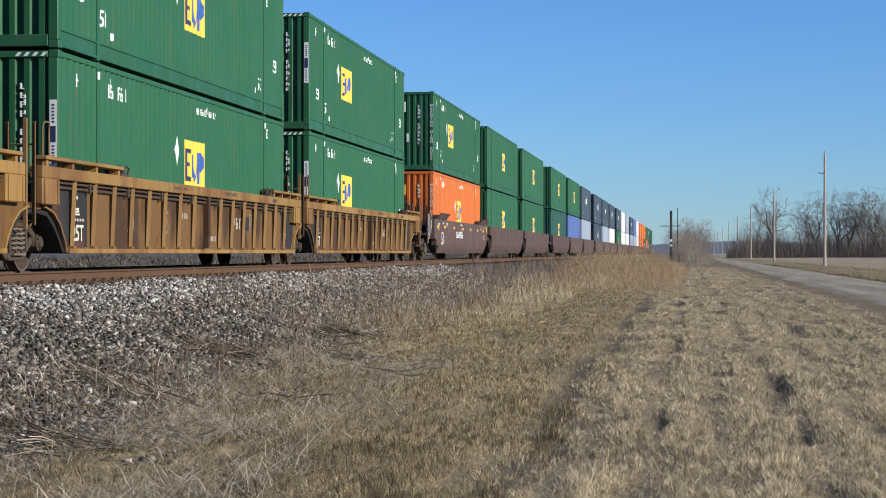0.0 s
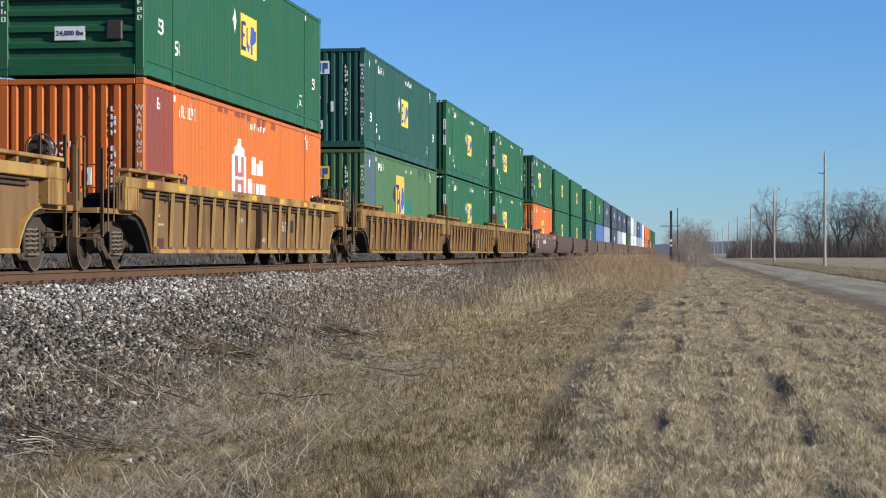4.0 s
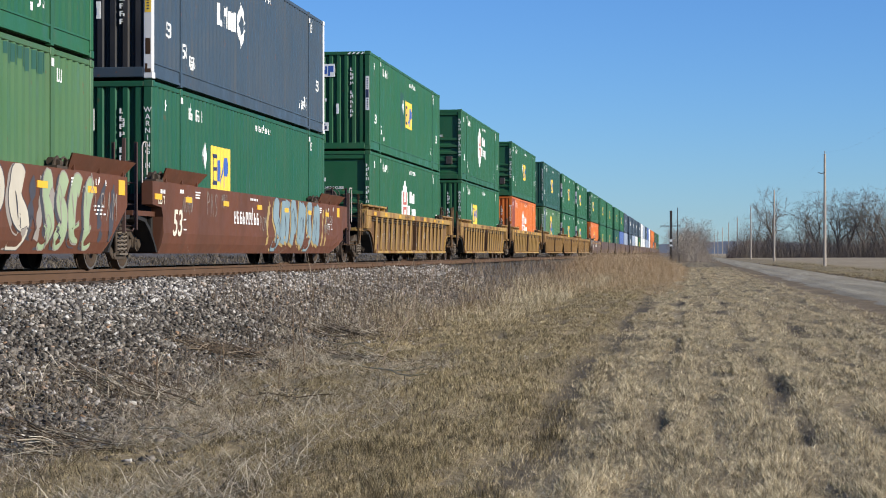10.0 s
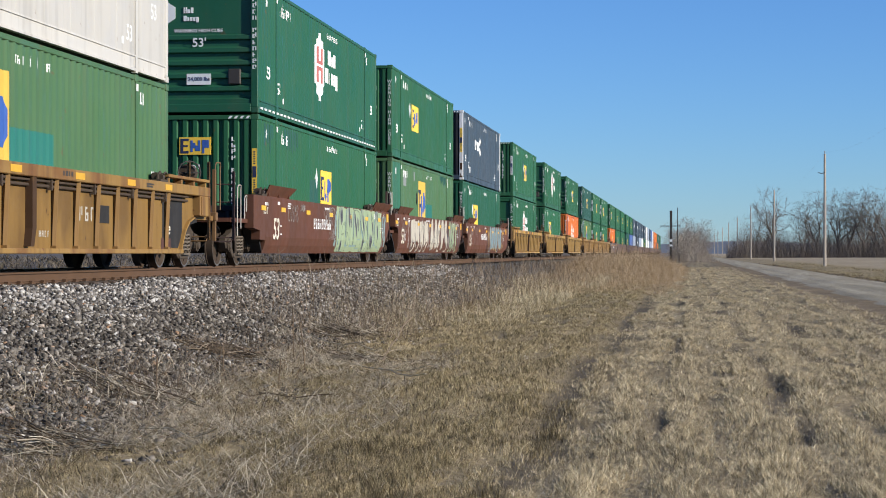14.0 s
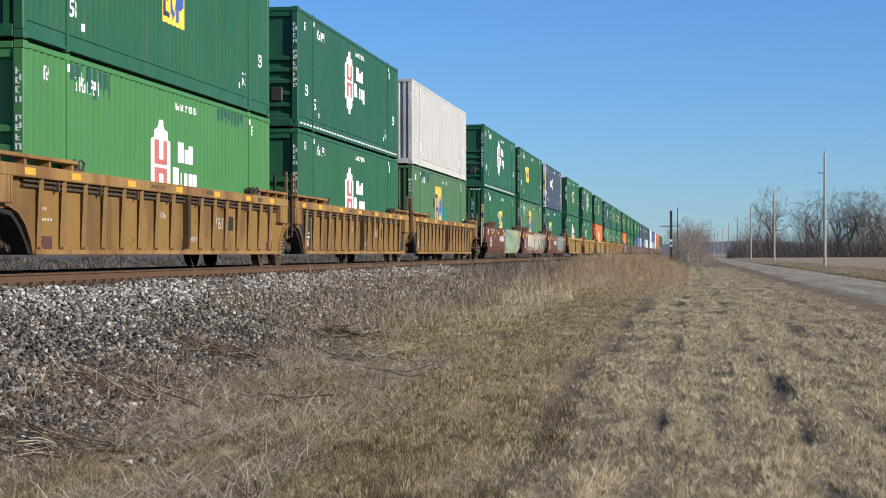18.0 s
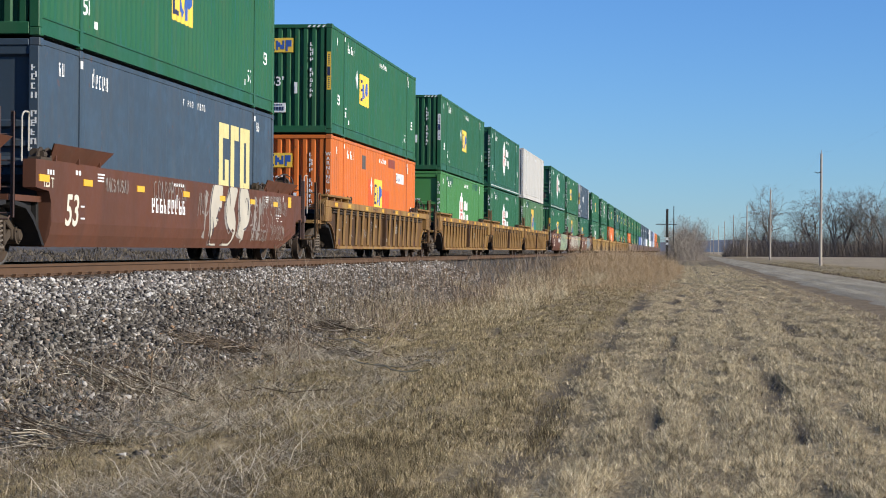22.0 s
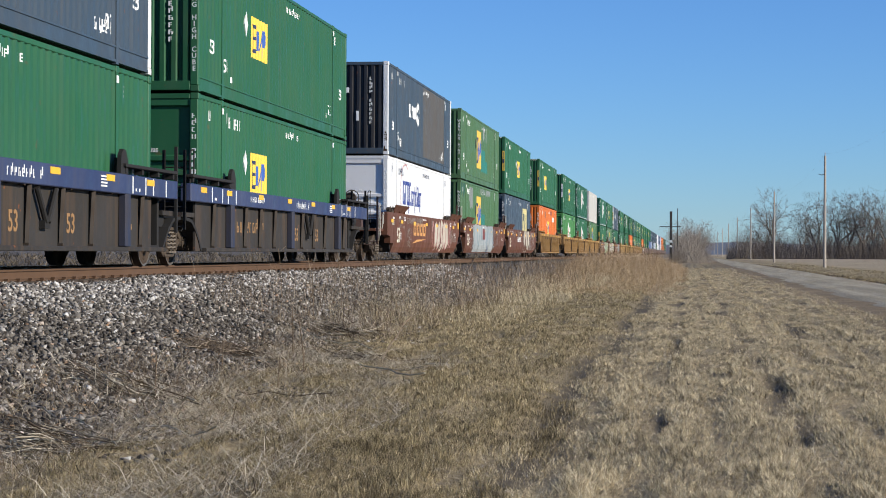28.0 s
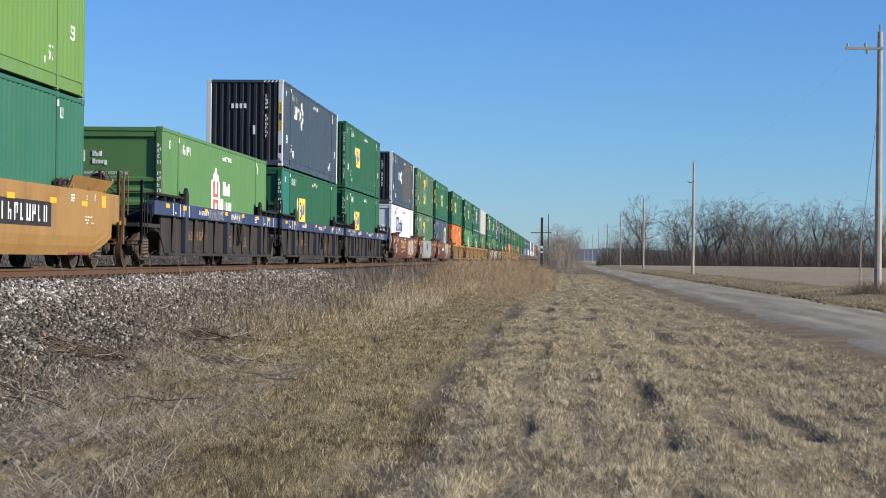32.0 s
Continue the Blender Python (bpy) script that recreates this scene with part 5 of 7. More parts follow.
            part("air_hose", cached("hose1", lambda: hose_mesh(-3.0, -1)), M_BLACK, car, "black rubber air hose")
        else:
            part("ladder", cached("lad4", lambda: ladder_mesh(-1.42, 0.66, 2.12)), rail_paint, car, "steel end ladder")
            part("grab_iron", cached("gi4", lambda: grab_frame(-1.12, 0.28, 1.43, 1.45, 2.14)), iron, car, "bent steel grab iron")
        if far_end == "coupler":
            part("ladder", cached("lad2", lambda: ladder_mesh(18.62, 0.52, 2.02)), rail_paint, car, "steel end ladder")
            part("grab_iron", cached("gi3", lambda: grab_frame(19.25, 0.4, 1.38, 0.97, 2.04)), iron, car, "bent steel grab iron")
            part("end_post", cached("up3", lambda: boxes("end_post", (1.33, 1.40, 19.2, 19.26, 0.5, 1.9), (1.3, 1.42, 19.14, 19.32, 0.9, 1.06), bevel=0.006)), rail_paint, car)
            part("brake_housing", cached("bhouse", lambda: housing_mesh(18.95)), M_TRUCK, car, "rusty hand-brake housing on a stand")
            part("brake_wheel", cached("bwheel", handwheel_mesh), M_STEEL, car, at=Matrix.Translation((1.0, 18.72, 1.82)) @ Matrix.Rotation(0.5, 4, "Z") @ Matrix.Scale(0.85, 4))
            part("brake_cylinder", cached("bcyl", lambda: cylinder_part()), rail_paint, car, "brake cylinder on the end deck")
        else:
            part("end_post", cached("up5", lambda: boxes("end_post", (1.36, 1.42, 17.42, 17.47, 0.6, 2.15), bevel=0.006)), rail_paint, car)
        # container guides on the side
        if charcoal:
            for y in (-0.05 + y0 + 1.75, y1 - 1.65):
                part("guide_shelf", cached(("shelf", 3.2), lambda: shelf_mesh(3.2)), M_BLACK, car, "black guide shelf", Matrix.Translation((0, y, 0.03)))
            for y in (2.15, 13.95):
                part("guide_horn", cached("horn", bracket_mesh), M_BLACK, car, at=Matrix.Translation((0, y, 0)))
            for y in (0.30, 1.13, 1.60, 2.28, 14.34, 15.10, 15.57, 16.38):
                part("white_divider", cached("div", lambda: boxes("white_divider", (1.48, 1.5035, -0.025, 0.025, 1.21, 1.49))), M_MARK, car, at=Matrix.Translation((0, y, 0)))
            part("brake_linkage", cached("link", linkage_mesh), M_BLACK, car, at=Matrix.Translation((0, 10.2, 0)))
        elif ribbed:
            L = 3.4 if near == "coupler" else 3.8
            part("guide_shelf", cached(("shelf", L), lambda: shelf_mesh(L)), paint, car, at=Matrix.Translation((0, y0 + L / 2 + 0.1, 0)))
            part("guide_shelf", cached(("shelf", 2.9), lambda: shelf_mesh(2.9)), paint, car, at=Matrix.Translation((0, y1 - 1.6, 0)))
            for y in (y0 + L + 0.25, y1 - 3.25):
                part("container_lock", cached("lock", lock_mesh), M_TRUCK, car, "rusty container lock", Matrix.Translation((0, y, 0)))
        else:
            part("guide_flap", cached(("flap", 2.9), lambda: flap_mesh(2.9)), paint, car, at=Matrix.Translation((0, 1.25, 0)))
            part("guide_flap", cached(("flap", 3.3), lambda: flap_mesh(3.3)), paint, car, at=Matrix.Translation((0, 15.8, 0)))
            for y in (-0.25, 14.0):
                part("container_lock", cached("lock", lock_mesh), M_TRUCK, car, at=Matrix.Translation((0, y, -0.01)))
        # yellow reflectors and stencilling
        zr = 1.42 if ribbed else 1.24
        xr = 1.502 if ribbed else 1.497
        rm = cached(("refl", ribbed), lambda: boxes("reflector", (xr - 0.03, xr + 0.004, -0.22, 0.22, zr - 0.05, zr + 0.05)))
        for y in () if plain_chord else (-0.35, 1.7, 4.6, 7.6, 10.4, 13.1, 15.4):
            part("reflector", rm, M_AMBER if kind in ("tan", "yellow") else M_REFLECT, car, "yellow reflective tape", Matrix.Translation((0, y, 0.0)))
        if charcoal:
            part("stencilling", bar_marks("car_c", [(3.6, 1.30, 1.4, 0.11, 8), (8.4, 1.28, 1.5, 0.12, 10), (12.6, 1.42, 0.6, 0.025, 1), (12.6, 1.37, 0.6, 0.025, 1), (12.6, 1.32, 0.55, 0.025, 1), (12.6, 1.27, 0.5, 0.025, 1),
                                                    (0.5, 1.25, 0.2, 0.05, 2), (14.5, 1.25, 0.3, 0.05, 3)], 1.505), M_MARK, car)
            part("stencilling", bar_marks("car_c2", [(2.9, 0.66, 2.6, 0.22, 9), (14.4, 0.62, 0.4, 0.09, 2)], 1.3735), M_STENCIL, car, "rust-coloured worn stencilling")
            part("length_mark", cached("t53w", lambda: text_mesh("53", 0.42)), M_STENCIL, car, at=Matrix.Translation((1.374, 11.5, 0.66)) @ ON_SIDE)
            part("length_mark", cached("t53w", lambda: text_mesh("53", 0.42)), M_STENCIL, car, at=Matrix.Translation((1.374, 9.0, 0.66)) @ ON_SIDE)
        elif ribbed:
            part("stencilling", bar_marks("car_r", [(15.6, 0.80, 0.3, 0.07, 2), (15.55, 0.68, 0.5, 0.05, 3), (15.6, 0.6, 0.4, 0.04, 3), (0.5, 0.9, 0.4, 0.05, 3), (0.5, 0.75, 0.5, 0.04, 4), (6.5, 0.9, 0.7, 0.10, 5)], 1.3745), M_GALV, car)
            part("stencilling", bar_marks("car_r2", [(5.8, 1.40, 0.9, 0.05, 6), (9.6, 1.40, 1.0, 0.07, 8), (14.0, 1.42, 0.7, 0.03, 1), (14.0, 1.38, 0.6, 0.03, 1)], 1.502), M_STEEL, car)
            part("number_patch", cached("npatch", lambda: boxes("number_patch", (1.36, 1.3745, 11.72, 12.28, 0.74, 1.02))), M_PLATE, car, "dark patch behind the car number")
            part("stencilling", bar_marks("car_no", [(10.75, 0.76, 0.85, 0.22, 3), (12.4, 0.76, 0.7, 0.22, 3), (8.9, 0.5, 0.5, 0.09, 4)], 1.3745), M_GALV, car)
            for y in (0.34, 15.35):
                part("primer_patch", cached("prim", lambda: boxes("primer_patch", (1.36, 1.3765, 0, 0.62, 0.345, 0.53))), M_PRIMER, car, "dull purple-brown primer patch", Matrix.Translation((0, y, 0)))
            if kind == "tan" and panels:
                part("capacity_panel", cached("cpan", lambda: capacity_panel(True)), M_PLATE, car, "black stencil panel")
                part("capacity_panel", cached("cpan2", lambda: capacity_panel(False)), M_PLATE, car, "black stencil panel")
                part("length_mark", cached("t25", lambda: text_mesh("25T", 0.34)), M_CREAM, car, at=Matrix.Translation((1.3755, 0.66, 0.56)) @ ON_SIDE)
                part("stencilling", bar_marks("cap", [(0.40, 1.08, 0.3, 0.05, 3), (0.45, 0.92, 0.5, 0.025, 1), (0.45, 0.88, 0.45, 0.025, 1), (0.45, 0.84, 0.5, 0.025, 1), (15.7, 1.05, 0.3, 0.10, 2), (15.72, 0.72, 0.45, 0.025, 1), (15.72, 0.67, 0.4, 0.025, 1), (15.72, 0.48, 0.5, 0.03, 1), (15.72, 0.43, 0.4, 0.03, 1)], 1.3755), M_CREAM, car)
        else:
            part("stencilling", bar_marks(("car_s", numbered), [(-0.2, 1.30, 0.35, 0.07, 3), (1.1, 1.34, 0.3, 0.07, 2), (2.2, 1.38, 0.6, 0.025, 1), (2.2, 1.33, 0.6, 0.025, 1), (2.2, 1.28, 0.5, 0.025, 1), (6.6, 1.36, 0.9, 0.05, 6), *([(5.3, 0.86, 2.3, 0.25, 9)] if numbered else []),
                                                     (1.35, 0.86, 0.3, 0.025, 1), (1.35, 0.80, 0.3, 0.025, 1), (1.35, 0.74, 0.3, 0.025, 1), (1.35, 0.68, 0.3, 0.025, 1),
                                                     (14.4, 1.36, 0.4, 0.03, 1), (14.4, 1.31, 0.4, 0.03, 1), (14.4, 1.26, 0.4, 0.03, 1), (15.6, 1.32, 0.25, 0.09, 2), (16.1, 1.32, 0.25, 0.09, 2),
                                                     (15.5, 0.98, 0.6, 0.025, 3), (15.5, 0.92, 0.5, 0.025, 3), (15.6, 0.86, 0.6, 0.025, 3)], 1.496), M_MARK, car)
            part("length_mark", cached("t53w2", lambda: slanted(text_mesh("53", 0.66))), M_CREAM, car, at=Matrix.Translation((1.494, 0.95, 0.78)) @ ON_SIDE)
            part("capacity_mark", cached("t125", lambda: text_mesh("125 T", 0.2)), M_CREAM, car, at=Matrix.Translation((1.494, -0.15, 1.18)) @ ON_SIDE)
            part("orange_square", cached("osq", lambda: boxes("orange_square", (1.47, 1.4965, -0.17, 0.17, 1.20, 1.44))), M_REFLECT, car, at=Matrix.Translation((0, 16.98, 0)))
    return car


def cylinder_part():
    bm = bmesh.new()
    cyl(bm, (0.9, 18.7, 1.15), (0.9, 19.2, 1.15), 0.16, 14)
    cyl(bm, (0.9, 18.45, 1.15), (0.9, 18.7, 1.15), 0.05, 8)
    box(bm, 0.75, 1.05, 18.75, 19.1, 0.975, 1.05)
    return rounded(bm_mesh("brake_cylinder", bm))


# ---- ground ----
def hump(x, a, b):
    return np.clip((x - a) / (b - a), 0, 1)


def rough(x, y):
    """Slow swells, mown swaths along the lane, and lumps."""
    return (0.03 * np.sin(x * 1.9 + 0.35 * np.sin(y * 0.21)) + 0.02 * np.sin(y * 0.83 + x * 0.9) + 0.008 * np.sin(y * 2.1 - x * 1.7) + 0.012 * np.sin(x * 4.7 + y * 0.6))


def vnoise(x, y, seed=0.0):
    """Smooth random patches, 0 to 1, one cell a unit."""
    x, y = np.asarray(x, float), np.asarray(y, float)
    i, j = np.floor(x), np.floor(y)
    u, v = x - i, y - j
    u, v = u * u * (3 - 2 * u), v * v * (3 - 2 * v)
    h = lambda a, c: np.modf(np.abs(np.sin(a * 127.1 + c * 311.7 + seed) * 43758.5453))[0]
    return (h(i, j) * (1 - u) + h(i + 1, j) * u) * (1 - v) + (h(i, j + 1) * (1 - u) + h(i + 1, j + 1) * u) * v


def furrow(x, y):
    """Wheel tracks and ragged gaps between the mown swaths."""
    patch = np.clip(vnoise(x * 3.0, y * 0.35, 1) * 1.5 + vnoise(x * 7, y * 1.0, 2) * 0.9 - 1.0, 0, 1)
    f = np.exp(-((x + 1.12 + 0.10 * np.sin(y * 0.33) + 0.1 * vnoise(0, y * 0.9, 5)) / 0.16) ** 2) * np.clip(0.85 + 0.9 * patch, 0, 1) * 1.3
    f += np.exp(-((x - 0.85 + 0.1 * np.sin(y * 0.41 + 2)) / 0.16) ** 2) * np.clip(0.25 + 1.2 * patch, 0, 0.9)
    f += np.exp(-((x + 0.1 + 0.08 * np.sin(y * 0.5)) / 0.15) ** 2) * np.clip(1.4 * patch - 0.1, 0, 1)
    f += np.exp(-((x - 2.0 + 0.1 * np.sin(y * 0.3)) / 0.3) ** 2) * np.clip(1.4 * patch - 0.1, 0, 1)
    f += 0.6 * np.clip(patch * 1.5 - 0.75, 0, 1)
    f += 0.7 * np.clip(vnoise(x * 4.5, y * 0.6, 41) * 1.2 + vnoise(x * 9, y * 1.6, 42) * 0.7 - 1.42, 0, 1) * 4
    return np.clip(f, 0, 1)


def swath(x, y):
    """Rows left by the mower, running along the lane."""
    return np.sin(x * 11.0 + 2.4 * vnoise(x * 0.7, y * 0.35, 7)) * (0.3 + vnoise(x * 1.3, y * 0.7, 8))


def tufts(x, y):
    return 2.2 * vnoise(x * 6, y * 1.2, 3) + 1.6 * vnoise(x * 2.4, y * 1.1, 4) - 1.9


def foot_x(y):
    """Foot of the ballast slope: it spills out farther near the camera."""
    y = np.asarray(y, float)
    return -6.45 + 1.75 * np.clip((38 - y) / 26, 0, 1) + 0.15 * np.sin(y * 0.9) + 0.1 * np.sin(y * 2.3)


def ground_z(x, y):
    x, y = np.asarray(x, float), np.asarray(y, float)
    bank = 0.80 * (1 - hump(x, -9.3, foot_x(y) - 0.1)) * hump(x, -16.5, -12.5)
    left = 0.35 * (1 - hump(x, -16.5, -12.5)) + (0.72 + 0.1 * np.sin(y * 0.31) + 0.06 * np.sin(y * 0.9 + x)) * (1 - hump(x, -32.0, -26.5))
    lumps = (rough(x, y) - 0.042 * furrow(x, y) + 0.014 * tufts(x, y) + 0.012 * swath(x, y)) * hump(x, -6.8, -5.4) * (1 - hump(x, 3.2, 4.2))
    right = 0.06 * hump(x, 3.4, 5.0) - 0.16 * hump(x, 9.1, 9.9) + 0.22 * hump(x, 10.0, 12.5) + 0.08 * hump(x, 13, 40)
    return bank + left + lumps + right + 0.10


def grid(name, xs, ys, zfn):
    X, Y = np.meshgrid(xs, ys)
    verts = np.stack([X, Y, zfn(X, Y)], -1).reshape(-1, 3)
    nx, ny = len(xs), len(ys)
    i = (np.arange(ny - 1)[:, None] * nx + np.arange(nx - 1)[None, :]).ravel()
    return np_mesh(name, verts, np.stack([i, i + 1, i + nx + 1, i + nx], 1))


def ground_material():
    m, nt, b = nodes_of("dry_ground", 0.95)
    pos = nt.nodes.new("ShaderNodeNewGeometry")
    sep = nt.nodes.new("ShaderNodeSeparateXYZ")
    nt.links.new(pos.outputs["Position"], sep.inputs[0])
    wob = nt.nodes.new("ShaderNodeMath")
    wob.operation = "MULTIPLY_ADD"
    nt.links.new(noise_tex(nt, 0.9, 5), wob.inputs[0])
    wob.inputs[1].default_value = 1.6
    nt.links.new(sep.outputs[0], wob.inputs[2])
    rng = nt.nodes.new("ShaderNodeMapRange")
    rng.inputs["From Min"].default_value, rng.inputs["From Max"].default_value = -20, 40
    nt.links.new(wob.outputs[0], rng.inputs["Value"])
    f = lambda x: (x + 0.8 + 20) / 60
    thatch, dirt, verge, field = (0.35, 0.282, 0.165), (0.27, 0.20, 0.11), (0.42, 0.335, 0.18), (0.47, 0.385, 0.25)
    base = ramp(nt, rng.outputs[0], [(f(-12), (0.14, 0.12, 0.10)), (f(-6), thatch), (f(3.0), thatch), (f(3.9), dirt), (f(9.2), dirt), (f(9.8), verge), (f(14.5), verge), (f(17.0), field)])
    rows = ramp(nt, noise_tex(nt, 1.0, 6, (0.05, 0.22, 1.0)), [(0.36, (0.55, 0.55, 0.56)), (0.64, (1.15, 1.15, 1.12))])
    base = mix(nt, 0.55, base, mix(nt, 1.0, base, rows, "MULTIPLY"))
    patch = ramp(nt, noise_tex(nt, 0.6, 6), [(0.3, (0.62, 0.60, 0.56)), (0.7, (1.15, 1.12, 1.05))])
    base = mix(nt, 1.0, base, patch, "MULTIPLY")
    fine = ramp(nt, noise_tex(nt, 22.0, 6), [(0.36, (0.42, 0.40, 0.37)), (0.62, (1.2, 1.2, 1.2))])
    base = mix(nt, 0.8, base, mix(nt, 1.0, base, fine, "MULTIPLY"))
    # soil tone of the furrows, darkened further for the shade in these hollows
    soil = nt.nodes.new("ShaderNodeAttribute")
    soil.attribute_name = "furrow_shade"
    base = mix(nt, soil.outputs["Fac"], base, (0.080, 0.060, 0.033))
    nt.links.new(base, b.inputs["Base Color"])
    bump(nt, b, noise_tex(nt, 9.0, 8), 0.9, 0.06)
    return m


xs = np.concatenate([[-2500, -900, -300, -120, -60, -40, -32, -30.6, -29.2, -27.8, -26.5, -23, -19], np.arange(-16.5, -7, 0.5), np.arange(-7, 4.3, 0.1), [4.5, 5, 7, 8.9, 9.1, 9.5, 9.9, 10.3, 11, 12, 12.5, 14, 20, 40, 90, 200, 500, 1200, 2500]])
ys = np.concatenate([[-600, -200, -60, -20, 0], np.arange(9, 36, 0.13), np.arange(36, 60, 0.4), np.arange(60, 160, 2.0), np.arange(160, 700, 20.0), [800, 1100, 1600, 2400, 4500]])
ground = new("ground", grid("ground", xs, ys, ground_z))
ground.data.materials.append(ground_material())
gv = np.empty(len(ground.data.vertices) * 3, np.float32)
ground.data.vertices.foreach_get("co", gv)
gv = gv.reshape(-1, 3)
# mask of the furrows, where soil and painted hollow shade darken the ground
bare = ground.data.attributes.new("furrow_shade", "FLOAT", "POINT")
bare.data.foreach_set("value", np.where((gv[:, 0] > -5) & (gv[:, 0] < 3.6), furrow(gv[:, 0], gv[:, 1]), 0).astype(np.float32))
tagged(ground, "flat farmland of dry mown winter grass and bare stubble", kind="structure")


def gravel_material():
    m, nt, b = nodes_of("gravel_lane", 0.95)
    wide = ramp(nt, noise_tex(nt, 0.8, 5, (1.6, 0.12, 1)), [(0.3, (0.26, 0.225, 0.145)), (0.7, (0.46, 0.405, 0.285))])
    fine = ramp(nt, noise_tex(nt, 26.0, 8), [(0.34, (0.45, 0.43, 0.41)), (0.62, (1.25, 1.25, 1.25))])
    nt.links.new(mix(nt, 1.0, wide, fine, "MULTIPLY"), b.inputs["Base Color"])
    bump(nt, b, noise_tex(nt, 30.0, 6), 0.8, 0.02)
    return m


def road_z(x, y):
    u = (x - 6.85) / 2.1
    ruts = -0.03 * np.exp(-((x - 5.9) / 0.25) ** 2) - 0.03 * np.exp(-((x - 7.7) / 0.25) ** 2)
    return 0.115 + 0.12 * (1 - u ** 4) + ruts + 0.012 * np.sin(y * 1.3 + x * 3) + 0.02 * np.sin(y * 0.37) * u + 0.015 * np.sin(y * 0.9 + 2) * u


road = new("road", grid("road", np.arange(4.7, 9.05, 0.15), np.concatenate([[-600, -100, 0], np.arange(10, 120, 1.0), np.arange(120, 1600, 20.0)]), road_z))
road.data.materials.append(gravel_material())
tagged(road, "pale grey gravel farm lane with worn wheel tracks", kind="structure")


# ---- track: ballast bed, sleepers, rails ----
def ballast_z(x, y):
    u = np.asarray(x, float)
    top = RAIL_TOP - 0.235
    r = np.clip((u + 8.95) / (foot_x(y) + 9.2), 0, 1.12)
    l = np.clip((-12.3 - u) / 2.6, 0, 1)
    return top - 0.93 * r - 0.8 * l + 0.02 * np.sin(u * 9 + np.asarray(y) * 3.1) * np.sin(np.asarray(y) * 1.7) + 0.02 * np.sin(np.asarray(y) * 0.7 + u)


def ballast_material():
    m, nt, b = nodes_of("ballast_rock", 0.9)
    co = nt.nodes.new("ShaderNodeTexCoord")
    v = nt.nodes.new("ShaderNodeTexVoronoi")
    v.inputs["Scale"].default_value = 17.0
    nt.links.new(co.outputs["Object"], v.inputs["Vector"])
    bw = nt.nodes.new("ShaderNodeRGBToBW")
    nt.links.new(v.outputs["Color"], bw.inputs[0])
    c = ramp(nt, bw.outputs[0], [(0.1, (0.06, 0.053, 0.047)), (0.45, (0.13, 0.115, 0.10)), (0.75, (0.24, 0.215, 0.19)), (0.95, (0.45, 0.43, 0.40))])
    # each stone darkens to its rim: shade of the gaps put into the colour
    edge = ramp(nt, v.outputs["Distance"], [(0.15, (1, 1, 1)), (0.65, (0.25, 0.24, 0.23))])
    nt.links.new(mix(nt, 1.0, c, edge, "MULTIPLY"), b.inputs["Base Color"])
    inv = nt.nodes.new("ShaderNodeMath")
    inv.operation = "SUBTRACT"
    inv.inputs[0].default_value = 1.0
    nt.links.new(v.outputs["Distance"], inv.inputs[1])
    bump(nt, b, inv.outputs[0], 1.0, 0.05)
    return m


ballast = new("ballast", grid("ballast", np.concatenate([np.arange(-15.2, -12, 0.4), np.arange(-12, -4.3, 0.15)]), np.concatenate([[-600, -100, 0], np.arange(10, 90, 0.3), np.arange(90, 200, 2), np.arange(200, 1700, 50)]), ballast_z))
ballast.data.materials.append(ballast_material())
tagged(ballast, "sloping shoulder of crushed grey and pinkish ballast rock", kind="structure")

M_STONE = island_mat("whitened_ballast", [(0, (0.055, 0.050, 0.046)), (0.3, (0.14, 0.127, 0.115)), (0.6, (0.27, 0.25, 0.23)), (0.82, (0.46, 0.44, 0.41)), (0.95, (0.68, 0.66, 0.62)), (1, (0.34, 0.24, 0.17))], spread=0.25, scale=0.8)
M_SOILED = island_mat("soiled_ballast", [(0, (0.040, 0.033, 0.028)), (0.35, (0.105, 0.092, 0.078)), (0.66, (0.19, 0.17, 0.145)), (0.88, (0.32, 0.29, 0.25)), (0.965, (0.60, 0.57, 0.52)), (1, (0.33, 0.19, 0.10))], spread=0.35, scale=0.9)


def stones(name, px, py, pz, size, seed, material=None):
    """Angular stones: skewed blocks with pulled corners."""
    rng = np.random.default_rng(seed)
    n = len(px)
    base = np.array([(-1, -1, -1), (1, -1, -1), (1, 1, -1), (-1, 1, -1), (-1, -1, 1), (1, -1, 1), (1, 1, 1), (-1, 1, 1)], float) * 0.5
    v = base[None] * (1 + rng.uniform(-0.55, 0.25, (n, 8, 3)))
    v *= (size[:, None] * rng.uniform(0.55, 1.4, (n, 3)) * [1.15, 1.15, 0.68])[:, None, :]
    q = rng.normal(size=(n, 4)) * [1.0, 0.32, 0.32, 1.0]
    q /= np.linalg.norm(q, axis=1, keepdims=True)
    w, x, y, z = q.T
    R = np.stack([1 - 2 * (y * y + z * z), 2 * (x * y - z * w), 2 * (x * z + y * w), 2 * (x * y + z * w), 1 - 2 * (x * x + z * z), 2 * (y * z - x * w),
                  2 * (x * z - y * w), 2 * (y * z + x * w), 1 - 2 * (x * x + y * y)], 1).reshape(n, 3, 3)
    v = np.einsum("nij,nkj->nki", R, v) + np.stack([px, py, pz], 1)[:, None, :]
    f = np.array([(3, 2, 1, 0), (4, 5, 6, 7), (0, 1, 5, 4), (1, 2, 6, 5), (2, 3, 7, 6), (3, 0, 4, 7)])
    faces = (np.arange(n)[:, None, None] * 8 + f[None]).reshape(-1, 4)
    me = np_mesh(name, v.reshape(-1, 3), faces)
    me.materials.append(material or M_STONE)
    return new(name, me)


rng = np.random.default_rng(5)
N = 78000
py = 12.5 + 60 * rng.random(N) ** 1.6
